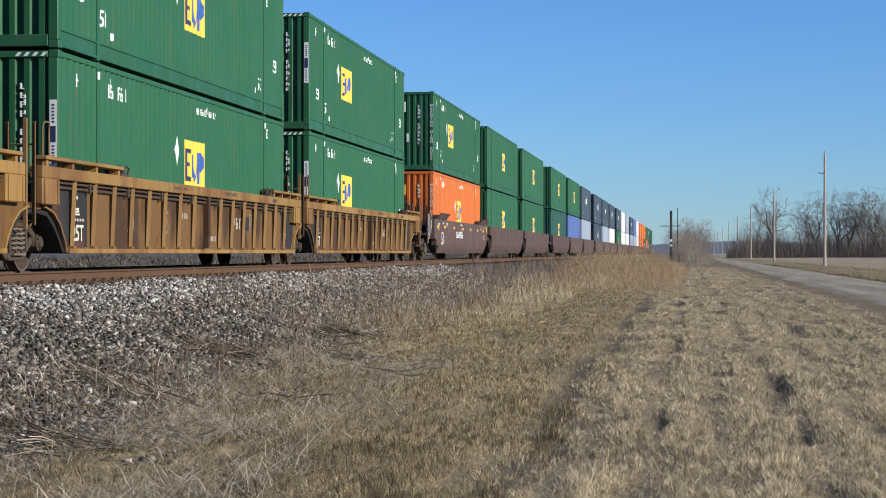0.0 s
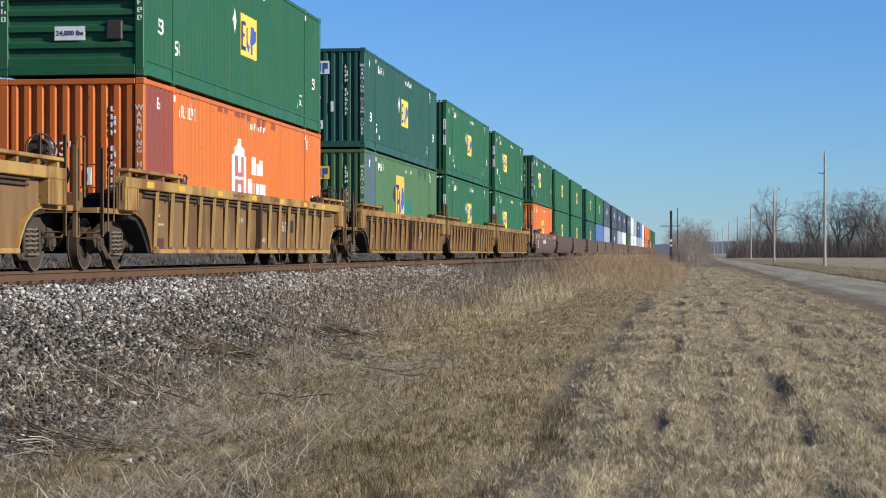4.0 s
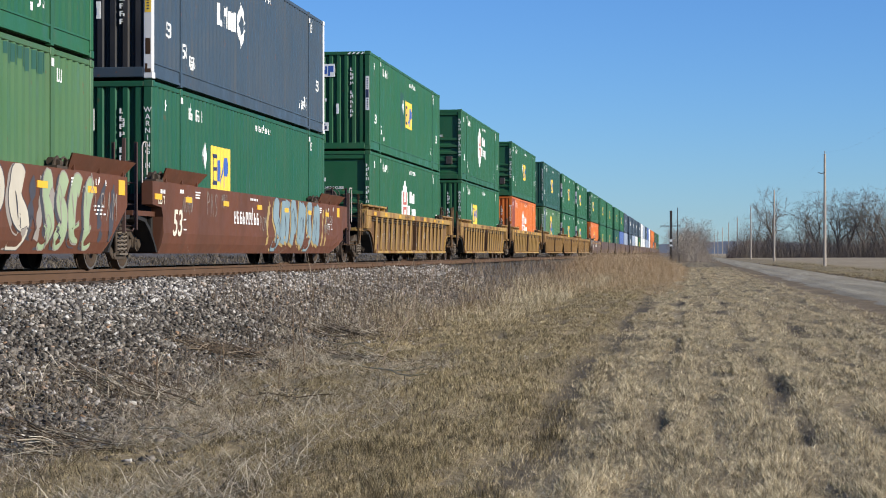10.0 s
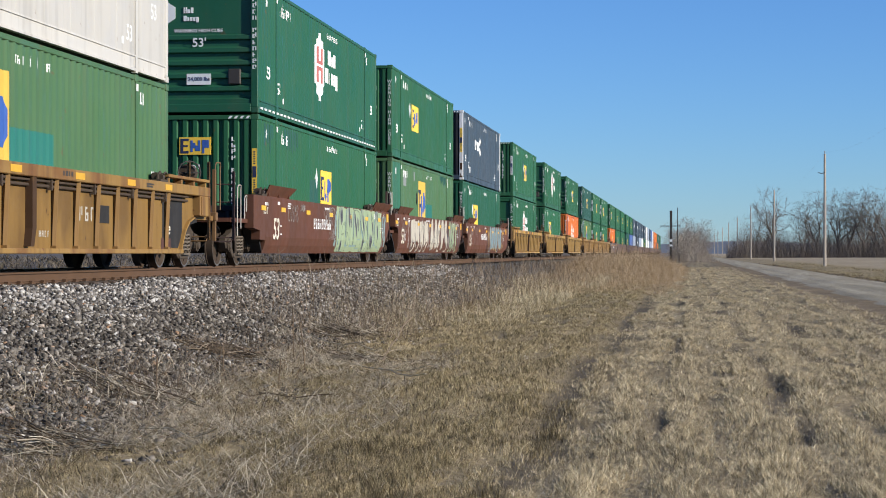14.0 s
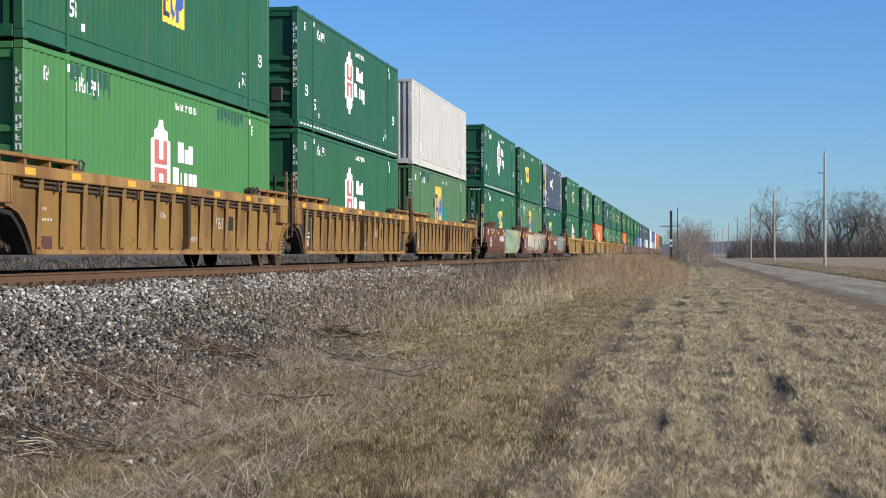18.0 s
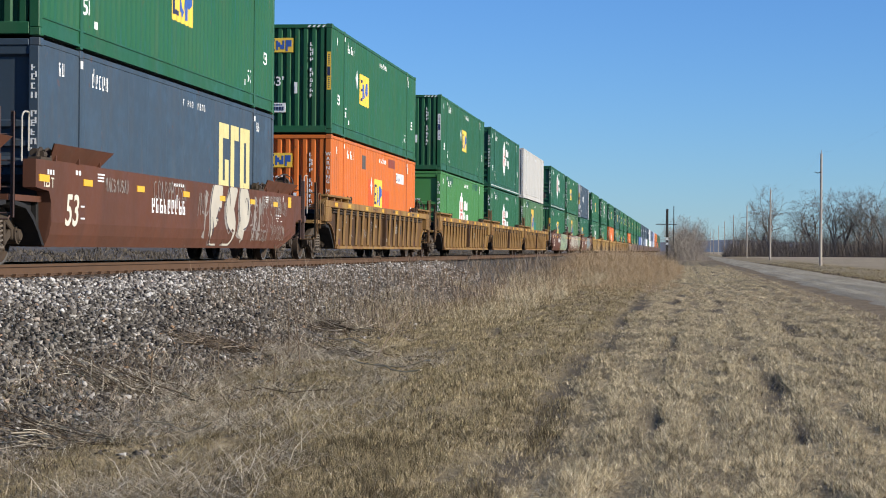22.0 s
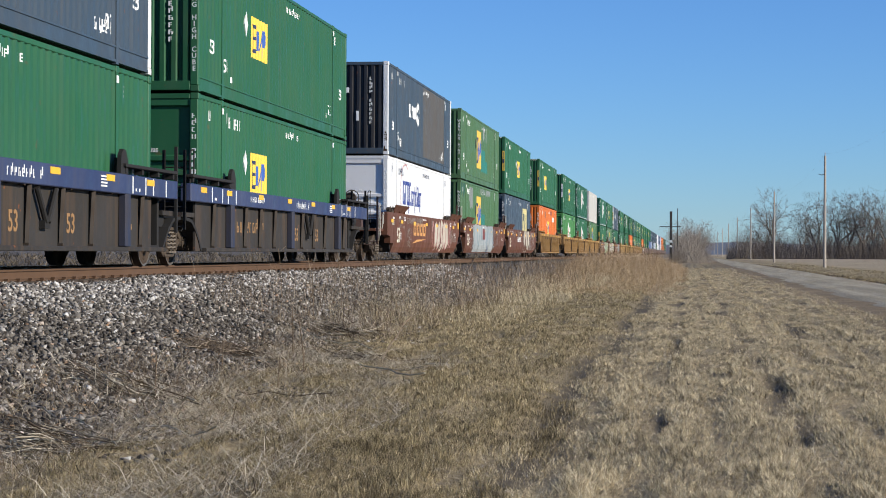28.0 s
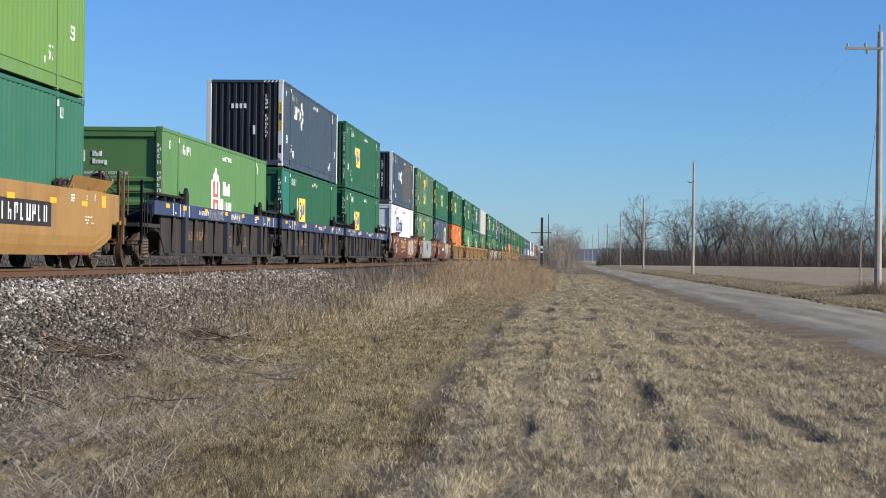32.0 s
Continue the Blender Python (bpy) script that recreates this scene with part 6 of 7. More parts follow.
px = -9.6 + (foot_x(py) + 0.35 + 9.6) * rng.random(N) ** 0.95
big = rng.uniform(0.022, 0.055, N) * (1 + (py - 13) / 110)
pz = np.maximum(ballast_z(px, py), ground_z(px, py) - 0.01) + rng.uniform(-0.012, 0.022, N)
# the top of the shoulder is whitened for sunlight, the old bed below is soiled
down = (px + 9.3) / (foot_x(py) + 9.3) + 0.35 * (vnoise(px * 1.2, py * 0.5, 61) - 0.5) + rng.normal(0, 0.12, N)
whitened = down < 0.34
loose = stones("loose_ballast", px[whitened], py[whitened], pz[whitened], big[whitened], 6)
tagged(loose, "pale grey and white crushed ballast stones, whitened as if sunlit", "ballast", kind="stuff")
loose = stones("soiled_ballast", px[~whitened], py[~whitened], pz[~whitened], big[~whitened], 7, M_SOILED)
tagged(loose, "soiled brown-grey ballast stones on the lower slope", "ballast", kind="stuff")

n = 7000
py = 12.5 + 24 * rng.random(n) ** 1.2
px = foot_x(py) + 0.1 + 1.5 * rng.random(n) ** 1.8
keep = vnoise(px * 1.7, py * 0.9, 23) > 0.40
px, py = px[keep], py[keep]
spilt = stones("spilt_ballast", px, py, ground_z(px, py) + rng.uniform(-0.02, 0.005, len(px)), rng.uniform(0.02, 0.045, len(px)), 9, M_SOILED)
tagged(spilt, "stray ballast stones spilt into the dry grass", "ballast", kind="stuff")


def rail_mesh():
    prof = [(-0.076, 0), (0.076, 0), (0.076, 0.012), (0.02, 0.03), (0.009, 0.045), (0.009, 0.125), (0.036, 0.14), (0.037, 0.172), (0.028, 0.181), (-0.028, 0.181), (-0.037, 0.172), (-0.036, 0.14), (-0.009, 0.125), (-0.009, 0.045), (-0.02, 0.03), (-0.076, 0.012)]
    verts = [(x, y, z) for y in (-600, 1700) for x, z in prof]
    n = len(prof)
    faces = [(i, (i + 1) % n, n + (i + 1) % n, n + i) for i in range(n)] + [tuple(range(n))[::-1], tuple(range(n, 2 * n))]
    return mesh_of("rail", verts, faces)


M_RAIL = plain("rusty_rail", (0.090, 0.048, 0.026), 0.9, 0.0, vary=0.3, scale=2.0)
M_RAILTOP = plain("polished_rail_head", (0.45, 0.42, 0.40), 0.3, 1.0, vary=0.1)
M_TIE = plain("creosoted_timber", (0.07, 0.05, 0.038), 0.9, vary=0.4)
rm = rail_mesh()
for s in (1, -1):
    r = new("rail", rm)
    if not rm.materials:
        rm.materials.append(M_RAIL)
        rm.materials.append(M_RAILTOP)
        rm.polygons[8].material_index = 1
    r.location = (TRACK_X + s * 0.7535, 0, RAIL_TOP - 0.181)
    tagged(r, "rust-brown steel rail with a worn shiny head", "rail", "rails of the track")
tie_me = boxes("sleeper", (-1.3, 1.3, -0.115, 0.115, -0.18, 0), bevel=0.012)
tie_me.materials.append(M_TIE)
for i in range(120):
    o = new("sleeper", tie_me)
    o.location = (TRACK_X, 14 + i * 0.52, RAIL_TOP - 0.188)
    tagged(o, "dark creosoted timber sleeper bedded in ballast", "sleeper", "sleepers under the rails")
clip_me = boxes("spike_pair", (-0.13, -0.07, -0.03, 0.03, 0, 0.035), (0.07, 0.13, -0.03, 0.03, 0, 0.035), (-0.14, 0.14, -0.09, 0.09, -0.012, 0.004))
clip_me.materials.append(M_RAIL)
near_rail = [o for o in scene.objects if o.name.startswith("rail") and o.location.x > TRACK_X][0]
for i in range(110):
    o = new("tie_plate", clip_me)
    o.parent = near_rail
    o.location = (0, 20 + i * 0.52, 0.004)

# ---- dry grass ----
GRASS_STOPS = [(0, (0.10, 0.077, 0.041)), (0.3, (0.225, 0.177, 0.098)), (0.6, (0.40, 0.325, 0.192)), (0.88, (0.65, 0.555, 0.37)), (1, (0.205, 0.185, 0.075))]
M_GRASS = island_mat("dry_grass", GRASS_STOPS, spread=0.34, clump=0.5)
M_STRAW = island_mat("straw_grass", [(0, (0.22, 0.175, 0.105)), (0.3, (0.42, 0.35, 0.225)), (0.7, (0.62, 0.53, 0.365)), (0.92, (0.76, 0.67, 0.49)), (1, (0.28, 0.24, 0.13))], spread=0.2, scale=0.6, clump=0.48)
M_PALE = island_mat("bleached_grass", [(0, (0.36, 0.30, 0.21)), (0.5, (0.62, 0.55, 0.42)), (1, (0.80, 0.75, 0.64))], spread=0.25)
M_REED = island_mat("tawny_reeds", [(0, (0.22, 0.148, 0.082)), (0.5, (0.40, 0.282, 0.165)), (1, (0.58, 0.47, 0.325))], spread=0.25)
M_TWIG = island_mat("grey_brown_stalks", [(0, (0.10, 0.07, 0.045)), (0.6, (0.23, 0.17, 0.115)), (1, (0.42, 0.35, 0.27))], spread=0.2)


def blades(name, px, py, h, w, lean, material, seed, pz=None, bend=0.5):
    """Tapered, bent blades, each a loose piece of three facets."""
    rng = np.random.default_rng(seed)
    n = len(px)
    pz = ground_z(px, py) if pz is None else pz
    a, t = rng.uniform(0, 2 * np.pi, n), rng.uniform(0, 2 * np.pi, n)
    ln = lean * rng.uniform(0.2, 1.4, n)
    d = np.stack([np.cos(a) * ln, np.sin(a) * ln, np.ones(n)], 1)
    d /= np.linalg.norm(d, axis=1, keepdims=True)
    side = np.stack([np.cos(t), np.sin(t), np.zeros(n)], 1) * (w / 2)[:, None]
    p0 = np.stack([px, py, pz - 0.02], 1)
    p1 = p0 + d * (h * 0.55)[:, None]
    tip = p1 + (d * [1 + bend, 1 + bend, 1] + np.stack([np.cos(a), np.sin(a), -0.4 * np.ones(n)], 1) * bend * ln[:, None]) * (h * 0.45)[:, None]
    v = np.stack([p0 - side, p0 + side, p1 + side * 0.75, p1 - side * 0.75, tip + side * 0.1, tip - side * 0.1], 1).reshape(-1, 3)
    i = np.arange(n)[:, None] * 6
    faces = np.concatenate([i + [0, 1, 2, 3], i + [3, 2, 4, 5]], 0)
    me = np_mesh(name, v, faces)
    me.materials.append(material)
    return new(name, me)


def scatter(n, x0, x1, y0, y1, power, seed):
    """Denser towards the near end y0."""
    rng = np.random.default_rng(seed)
    u = rng.random(n)
    k = 1 - power
    y = (y0 ** k + u * (y1 ** k - y0 ** k)) ** (1 / k)
    return rng.uniform(x0, x1, n), y, rng


def spikes(name, px, py, h, w, lean, material, seed):
    """Short stiff blades of one facet each, for close turf."""
    rng = np.random.default_rng(seed)
    n = len(px)
    a, t = rng.uniform(0, 2 * np.pi, n), rng.uniform(0, 2 * np.pi, n)
    ln = lean * rng.uniform(0.1, 1.3, n) * h
    p = np.stack([px, py, ground_z(px, py) - 0.01], 1)
    side = np.stack([np.cos(t), np.sin(t), np.zeros(n)], 1) * (w / 2)[:, None]
    tip = p + np.stack([np.cos(a) * ln, np.sin(a) * ln, h], 1)
    v = np.stack([p - side, p + side, tip], 1).reshape(-1, 3)
    me = np_mesh(name, v, np.arange(3 * n).reshape(-1, 3))
    me.materials.append(material)
    return new(name, me)


def turf(name, n, per, x0, x1, y0, y1, hmin, hmax, lean, material, seed, label, thin):
    """Tussocks of short blades."""
    cx, cy, rng = scatter(n, x0, x1, y0, y1, 1.75, seed)
    bunch = vnoise(cx * 9.0, cy * 1.3, seed)
    keep = rng.random(n) < thin(cx, cy)
    cx, cy = cx[keep], cy[keep]
    ch = rng.uniform(hmin, hmax, len(cx)) * (0.75 + 0.55 * bunch[keep]) * (1 + 0.3 * np.clip(tufts(cx, cy), -1, 1) + 0.35 * swath(cx, cy))
    far = np.clip(cy / 14, 1, 2.5)
    gx = np.repeat(cx, per) + rng.normal(0, 0.05, len(cx) * per) * np.repeat(far ** 0.6, per)
    gy = np.repeat(cy, per) + rng.normal(0, 0.06, len(cx) * per) * np.repeat(far, per)
    hh = np.repeat(ch, per) * rng.uniform(0.4, 1.3, len(gx))
    g = spikes(name, gx, gy, hh, 0.0045 * (gy / 12) ** 0.9 * rng.uniform(0.6, 1.4, len(gx)), lean, material, seed + 1)
    return tagged(g, label, "grass", kind="stuff")


def left_thin(x, y):
    return np.clip(0.85 + 0.3 * swath(x * 0.6, y), 0.1, 1) * np.clip((x - foot_x(y) + 0.35) / (0.9 + 1.5 * np.clip((34 - y) / 12, 0, 1)) + 0.35 * (vnoise(x * 1.6, y * 0.8, 21) - 0.5), 0.03, 1) * (1 - 0.92 * furrow(x, y)) * np.clip((-0.9 - x) / 0.4, 0, 1)


def right_thin(x, y):
    return np.clip(0.92 + 0.5 * swath(x, y), 0.2, 1) * (1 - 0.92 * furrow(x, y)) * np.clip((x + 1.4) / 0.35, 0, 1) * np.clip((4.5 - x) / 1.3, 0, 1)


turf("dry_grass", 68000, 15, -7.0, -0.8, 9.6, 190.0, 0.022, 0.056, 0.8, M_GRASS, 11, "short dry tan and olive winter grass", left_thin)
turf("straw_grass", 62000, 15, -1.5, 4.5, 10.2, 190.0, 0.02, 0.052, 1.2, M_STRAW, 31, "pale straw-coloured mown grass in swaths", right_thin)
M_OLIVE = island_mat("dark_olive_grass", [(0, (0.045, 0.036, 0.02)), (0.4, (0.12, 0.095, 0.05)), (0.75, (0.26, 0.21, 0.12)), (0.93, (0.45, 0.38, 0.24)), (1, (0.10, 0.10, 0.035))], spread=0.3, clump=0.4)
turf("damp_grass", 9000, 12, -2.9, -1.0, 9.8, 30.0, 0.03, 0.06, 0.7, M_OLIVE, 37, "darker olive-brown grass beside the rut", lambda x, y: np.clip((22 - y) / 8, 0, 1) * np.clip((x + 2.9) / 0.7, 0, 1) * np.clip(vnoise(x * 1.4, y * 0.4, 95) * 2.2 - 0.5, 0, 1))
turf("rut_tufts", 3500, 10, -0.4, 3.2, 10.2, 40.0, 0.03, 0.065, 0.9, M_OLIVE, 39, "dark tufts along the wheel tracks", lambda x, y: np.clip(furrow(x, y) * 1.2 - 0.2, 0, 0.6))
gx, gy, rng = scatter(20000, -5.6, 4.0, 10.2, 90.0, 1.8, 13)
lay = np.sin(gx * 1.1 + 0.5) * np.sin(gy * 0.45 + gx * 0.7)
keep = (lay + rng.normal(0, 0.35, len(gx)) > 0.1) & (rng.random(len(gx)) > 0.8 * furrow(gx, gy))
gx, gy = gx[keep], gy[keep]
g = blades("bleached_grass", gx, gy, rng.uniform(0.035, 0.11, len(gx)), 0.0035 * (gy / 12) ** 0.75, 1.7, M_PALE, 14, bend=0.8)
tagged(g, "bleached matted grass stems lying over", "grass", kind="stuff")
gx, gy, rng = scatter(26000, 9.2, 14.5, 45.0, 260.0, 1.7, 15)
g = blades("verge_grass", gx, gy, rng.uniform(0.04, 0.16, len(gx)) * (0.5 + vnoise(gx * 0.9, gy * 0.25, 71)), 0.008 * (gy / 40) ** 0.9, 1.0, M_GRASS, 16)
tagged(g, "dry tan grass along the lane's far verge", "grass", kind="stuff")
turf("verge_tufts", 6000, 8, 9.05, 11.0, 40.0, 220.0, 0.03, 0.09, 0.9, M_GRASS, 35, "brown tufted grass on the edge of the lane", lambda x, y: np.clip(1.2 - (x - 9.05) / 2.2, 0, 1))
# tall tawny stand beside the track
rng = np.random.default_rng(17)
n = 60000
gy = 66 + 108 * rng.random(n) ** 0.85
gx = -6.9 + 6.6 * rng.random(n) ** 1.1 - 0.4 * np.sin(gy * 0.3)
body = np.exp(-((gy - 134) / 34) ** 2) * np.clip(1.15 - ((gx + 4.4) / 4.6) ** 2, 0.08, 1)
hh = rng.uniform(0.15, 1.0, n) ** 0.8 * 2.25 * body * (0.8 + 0.25 * np.sin(gy * 0.7 + gx * 2) + 0.12 * np.sin(gy * 2.3)) + 0.12
g = blades("tall_reed_grass", gx, gy, hh, rng.uniform(0.004, 0.011, n), 0.5, M_REED, 18)
tagged(g, "tall tawny dry reed grass beside the track", "grass", kind="stuff")
# sparse weed stalks at the foot of the ballast
n = 6500
gy = 30 + 125 * rng.random(n) ** 1.1
gx = foot_x(gy) - 2.0 + 3.6 * rng.random(n)
g = blades("weed_stalks", gx, gy, rng.uniform(0.2, 1.1, n) * rng.uniform(0.5, 1, n), np.full(n, 0.009) * (gy / 45) ** 0.7, 0.4, M_TWIG, 19, pz=np.maximum(ground_z(gx, gy), ballast_z(gx, gy)))
tagged(g, "sparse grey-brown dead weed stalks at the ballast foot", "weeds", kind="stuff")
n = 16000
gy = 34 + 80 * rng.random(n) ** 0.9
gx = foot_x(gy) - 0.6 + 3.6 * rng.random(n) ** 1.3
keep = np.sin(gy * 0.33 + 0.6) + np.sin(gx * 1.6 + gy * 0.15) + rng.normal(0, 0.4, n) > -0.1
gx, gy = gx[keep], gy[keep]
g = blades("pale_bunch_grass", gx, gy, rng.uniform(0.15, 0.55, len(gx)), 0.005 * (gy / 35), 0.6, M_STRAW, 33)
tagged(g, "pale feathery bunch grass below the ballast", "grass", kind="stuff")
M_GREYWEED = island_mat("bleached_weeds", [(0, (0.18, 0.135, 0.09)), (0.5, (0.43, 0.365, 0.265)), (1, (0.70, 0.63, 0.50))], spread=0.3)


def on_slope(x, y):
    return np.maximum(ground_z(x, y), ballast_z(x, y))


# tangles of dead weeds along the foot of the slope: hearts with stalks thrown over to all sides
HEARTS = 300
hy = 11.5 + 50 * rng.random(HEARTS) ** 1.5
hx = foot_x(hy) + rng.normal(0.15, 0.55, HEARTS)
hy[:70] = rng.normal(18.5, 2.2, 70)
hx[:70] = rng.normal(-5.35, 0.4, 70)
hy[70:110] = rng.normal(29, 2.5, 40)
hx[70:110] = rng.normal(-5.9, 0.5, 40)
gx = np.repeat(hx, 42) + rng.normal(0, 0.2, HEARTS * 42)
gy = np.repeat(hy, 42) + rng.normal(0, 0.3, HEARTS * 42)
M_DARKWEED = island_mat("dark_dead_weeds", [(0, (0.05, 0.036, 0.024)), (0.6, (0.11, 0.08, 0.052)), (1, (0.22, 0.17, 0.115))], spread=0.2)
u = np.repeat(rng.random(HEARTS), 42)
pick, pick2 = u < 0.34, u > 0.58
for nm, mt, sel, lab in (("dark_weed_tangle", M_DARKWEED, pick2, "dark brown tangles of rotten weeds at the ballast foot"), ("grey_weed_tangle", M_GREYWEED, pick, "bleached grey tangles of dead weeds at the ballast foot"), ("brown_weed_tangle", M_TWIG, ~pick & ~pick2, "brown tangles of dead weeds at the ballast foot")):
    g = blades(nm, gx[sel], gy[sel], rng.uniform(0.06, 0.34, sel.sum()), np.full(sel.sum(), 0.0065) * (gy[sel] / 20) ** 0.5, 1.6, mt, 27, pz=on_slope(gx[sel], gy[sel]), bend=0.5)
    tagged(g, lab, "weeds", kind="stuff")
n = 2600
gy = 12.5 + 34 * rng.random(n) ** 1.2
gx = foot_x(gy) + rng.normal(0.3, 0.6, n)
g = blades("fallen_stalks", gx, gy, rng.uniform(0.12, 0.55, n) , np.full(n, 0.006), 6.0, M_GREYWEED, 20, pz=on_slope(gx, gy) + 0.03, bend=0.1)
tagged(g, "fallen grey dead stalks tangled over the slope", "weeds", kind="stuff")
n = 17000
gy = 10 + 16 * rng.random(n) ** 1.3
gx = foot_x(gy) + 0.2 + 2.3 * rng.random(n) ** 1.2
keep = vnoise(gx * 1.3, gy * 0.7, 9) + rng.normal(0, 0.12, n) > 0.45
gx, gy = gx[keep], gy[keep]
g = blades("matted_straw", gx, gy, rng.uniform(0.08, 0.34, len(gx)), np.full(len(gx), 0.005), 4.0, M_GREYWEED, 44, pz=on_slope(gx, gy) + 0.045, bend=0.4)
tagged(g, "matted bleached straw lying flat", "straw", kind="stuff")
# heaps of cut brush: long stems laid nearly one way, with side twigs
def brush_heap(x, y, way, L, W, n, material, label, seed, top=0.22):
    rnd = random.Random(seed)
    heap = new("brush_heap")
    for dark in (0, 1):
        bm = bmesh.new()
        for _ in range(n // 2):
            a = way + rnd.gauss(0, 0.55)
            cx, cy = x + rnd.gauss(0, L * 0.22) * math.cos(way) - rnd.gauss(0, W * 0.4) * math.sin(way), y + rnd.gauss(0, L * 0.22) * math.sin(way) + rnd.gauss(0, W * 0.4) * math.cos(way)
            half, lift, sag = rnd.uniform(0.12, 0.5), rnd.uniform(0.0, top), rnd.uniform(-0.12, 0.12)
            pts = []
            for k in range(5):
                u = (k / 4 - 0.5) * 2
                px, py = cx + half * u * math.cos(a) - sag * u * u * math.sin(a), cy + half * u * math.sin(a) + sag * u * u * math.cos(a)
                pts.append((px + rnd.gauss(0, 0.02), py + rnd.gauss(0, 0.02), float(on_slope(px, py)) + lift * (0.65 + 0.35 * u) + rnd.uniform(0, 0.035)))
            r = rnd.uniform(0.0025, 0.0065)
            pipe(bm, pts, r, 4)
            for _ in range(2):
                k = rnd.randint(1, 3)
                p = Vector(pts[k])
                d = Vector((math.cos(a + rnd.uniform(-0.9, 0.9)), math.sin(a + rnd.uniform(-0.9, 0.9)), rnd.uniform(-0.05, 0.5))) * rnd.uniform(0.15, 0.4)
                pipe(bm, [p, p + d * 0.55 + Vector((0, 0, 0.02)), p + d], r * 0.55, 3)
        part("stems", bm, M_DARKWEED if dark else material, heap, "dark rotten stems" if dark else "bleached stems")
    heap["kind"] = "stuff"
    tagged(heap, label, "brush")


brush_heap(-5.85, 24.0, 2.2, 1.7, 0.22, 110, M_TWIG, "low heap of dark cut brush on the ballast foot", 1, 0.14)
brush_heap(-5.5, 31.0, 2.1, 2.0, 0.35, 120, M_GREYWEED, "heap of dark and bleached cut brush in dry grass", 2, 0.2)
brush_heap(-4.3, 25.4, 2.2, 1.5, 0.4, 50, M_GREYWEED, "scattered bleached brush lying on dry grass", 3, 0.08)
brush_heap(-5.1, 17.4, 2.4, 1.2, 0.4, 80, M_GREYWEED, "tangled heap of grey dead weeds on the ballast foot", 4, 0.2)
brush_heap(-4.5, 13.4, 2.7, 0.7, 0.35, 40, M_GREYWEED, "low tangle of dead weeds on the ballast foot", 6, 0.14)
brush_heap(-6.4, 41.0, 2.2, 2.0, 0.4, 50, M_TWIG, "low heap of brown brush beside the ballast", 7, 0.2)
# long broken canes, lying or propped: both ends and the height of the second one
CANES = (((-6.3, 30.6), (-4.15, 25.5), 0.10, 0), ((-3.85, 24.3), (-4.1, 28.7), 0.42, 1), ((-3.9, 22.8), (-2.65, 19.5), 0.06, 0), ((-4.6, 22.4), (-4.2, 21.2), 0.05, 1), ((-5.6, 22.6), (-4.9, 20.4), 0.05, 0),
         ((-3.4, 21.6), (-2.6, 20.2), 0.12, 0), ((-5.2, 15.0), (-4.3, 13.7), 0.10, 0), ((-4.6, 16.9), (-3.9, 15.1), 0.16, 0), ((-6.0, 27.2), (-5.2, 24.0), 0.15, 1), ((-4.4, 18.7), (-3.2, 17.4), 0.05, 1),
         ((-4.2, 14.6), (-3.4, 13.9), 0.03, 0), ((-6.2, 33.0), (-5.0, 29.4), 0.22, 1))
for i, (p, q, lift, dark) in enumerate(CANES):
    bm = bmesh.new()
    pts = []
    for k in range(7):
        u = k / 6
        xx, yy = p[0] + (q[0] - p[0]) * u + 0.02 * math.sin(k * 2.1 + i), p[1] + (q[1] - p[1]) * u
        pts.append((xx, yy, float(on_slope(xx, yy)) + 0.07 + lift * u + 0.012 * math.sin(k * 1.7 + i)))
    pipe(bm, pts, 0.008 if i < 3 else 0.005, 5)
    o = new("broken_cane", bm_mesh("broken_cane", bm))
    o.data.materials.append(M_TWIG if dark else M_PALE)
    tagged(o, "long broken dead cane lying on dry grass", "cane", "broken canes at the ballast foot")
# standing dead stalks
STALKS = ((-7.6, 36.0, 1.0), (-4.5, 22.6, 0.62), (-5.0, 24.4, 0.7), (-6.2, 31.5, 0.75), (-5.1, 21.0, 0.4), (-4.3, 20.2, 0.35), (-6.6, 34.0, 0.9), (-6.9, 38.5, 1.1), (-6.4, 42.0, 1.1), (-7.2, 45.0, 1.2), (-6.7, 48.0, 1.2), (-4.8, 17.2, 0.45))
for i, (x, y, h) in enumerate(STALKS):
    rnd = random.Random(90 + i)
    z = float(on_slope(x, y)) - 0.02
    bm = bmesh.new()
    lean = rnd.uniform(-0.12, 0.12)
    pts = [(x + lean * h * u * u, y, z + h * u) for u in (0, 0.35, 0.7, 1.0)]
    pipe(bm, pts, 0.006, 4)
    for _ in range(4):
        u = rnd.uniform(0.45, 0.95)
        d = rnd.choice((-1, 1)) * rnd.uniform(0.08, 0.2)
        pipe(bm, [(x + lean * h * u * u, y, z + h * u), (x + lean * h * u * u + d, y + rnd.uniform(-0.1, 0.1), z + h * u + abs(d) * 0.9)], 0.003, 3)
    o = new("dead_stalk", bm_mesh("dead_stalk", bm))
    o.data.materials.append(M_TWIG)
    tagged(o, "upright dead weed stalk with short side twigs", "weed", "dead stalks along the ballast")
# curled dead leaves blown against the foot of the slope
n = 2600
gy = 13 + 15 * rng.random(n)
gx = foot_x(gy) + rng.normal(-0.1, 0.5, n)
keep = vnoise(gx * 1.5, gy * 0.8, 81) > 0.45
gx, gy = gx[keep], gy[keep]
g = blades("dead_leaves", gx, gy, rng.uniform(0.02, 0.05, len(gx)), rng.uniform(0.015, 0.035, len(gx)), 4.0, island_mat("dead_leaf", [(0, (0.16, 0.09, 0.05)), (0.6, (0.36, 0.22, 0.12)), (1, (0.55, 0.40, 0.24))], spread=0.2), 82, pz=on_slope(gx, gy) + 0.03, bend=0.6)
tagged(g, "curled brown dead leaves on the slope", "leaves", kind="stuff")
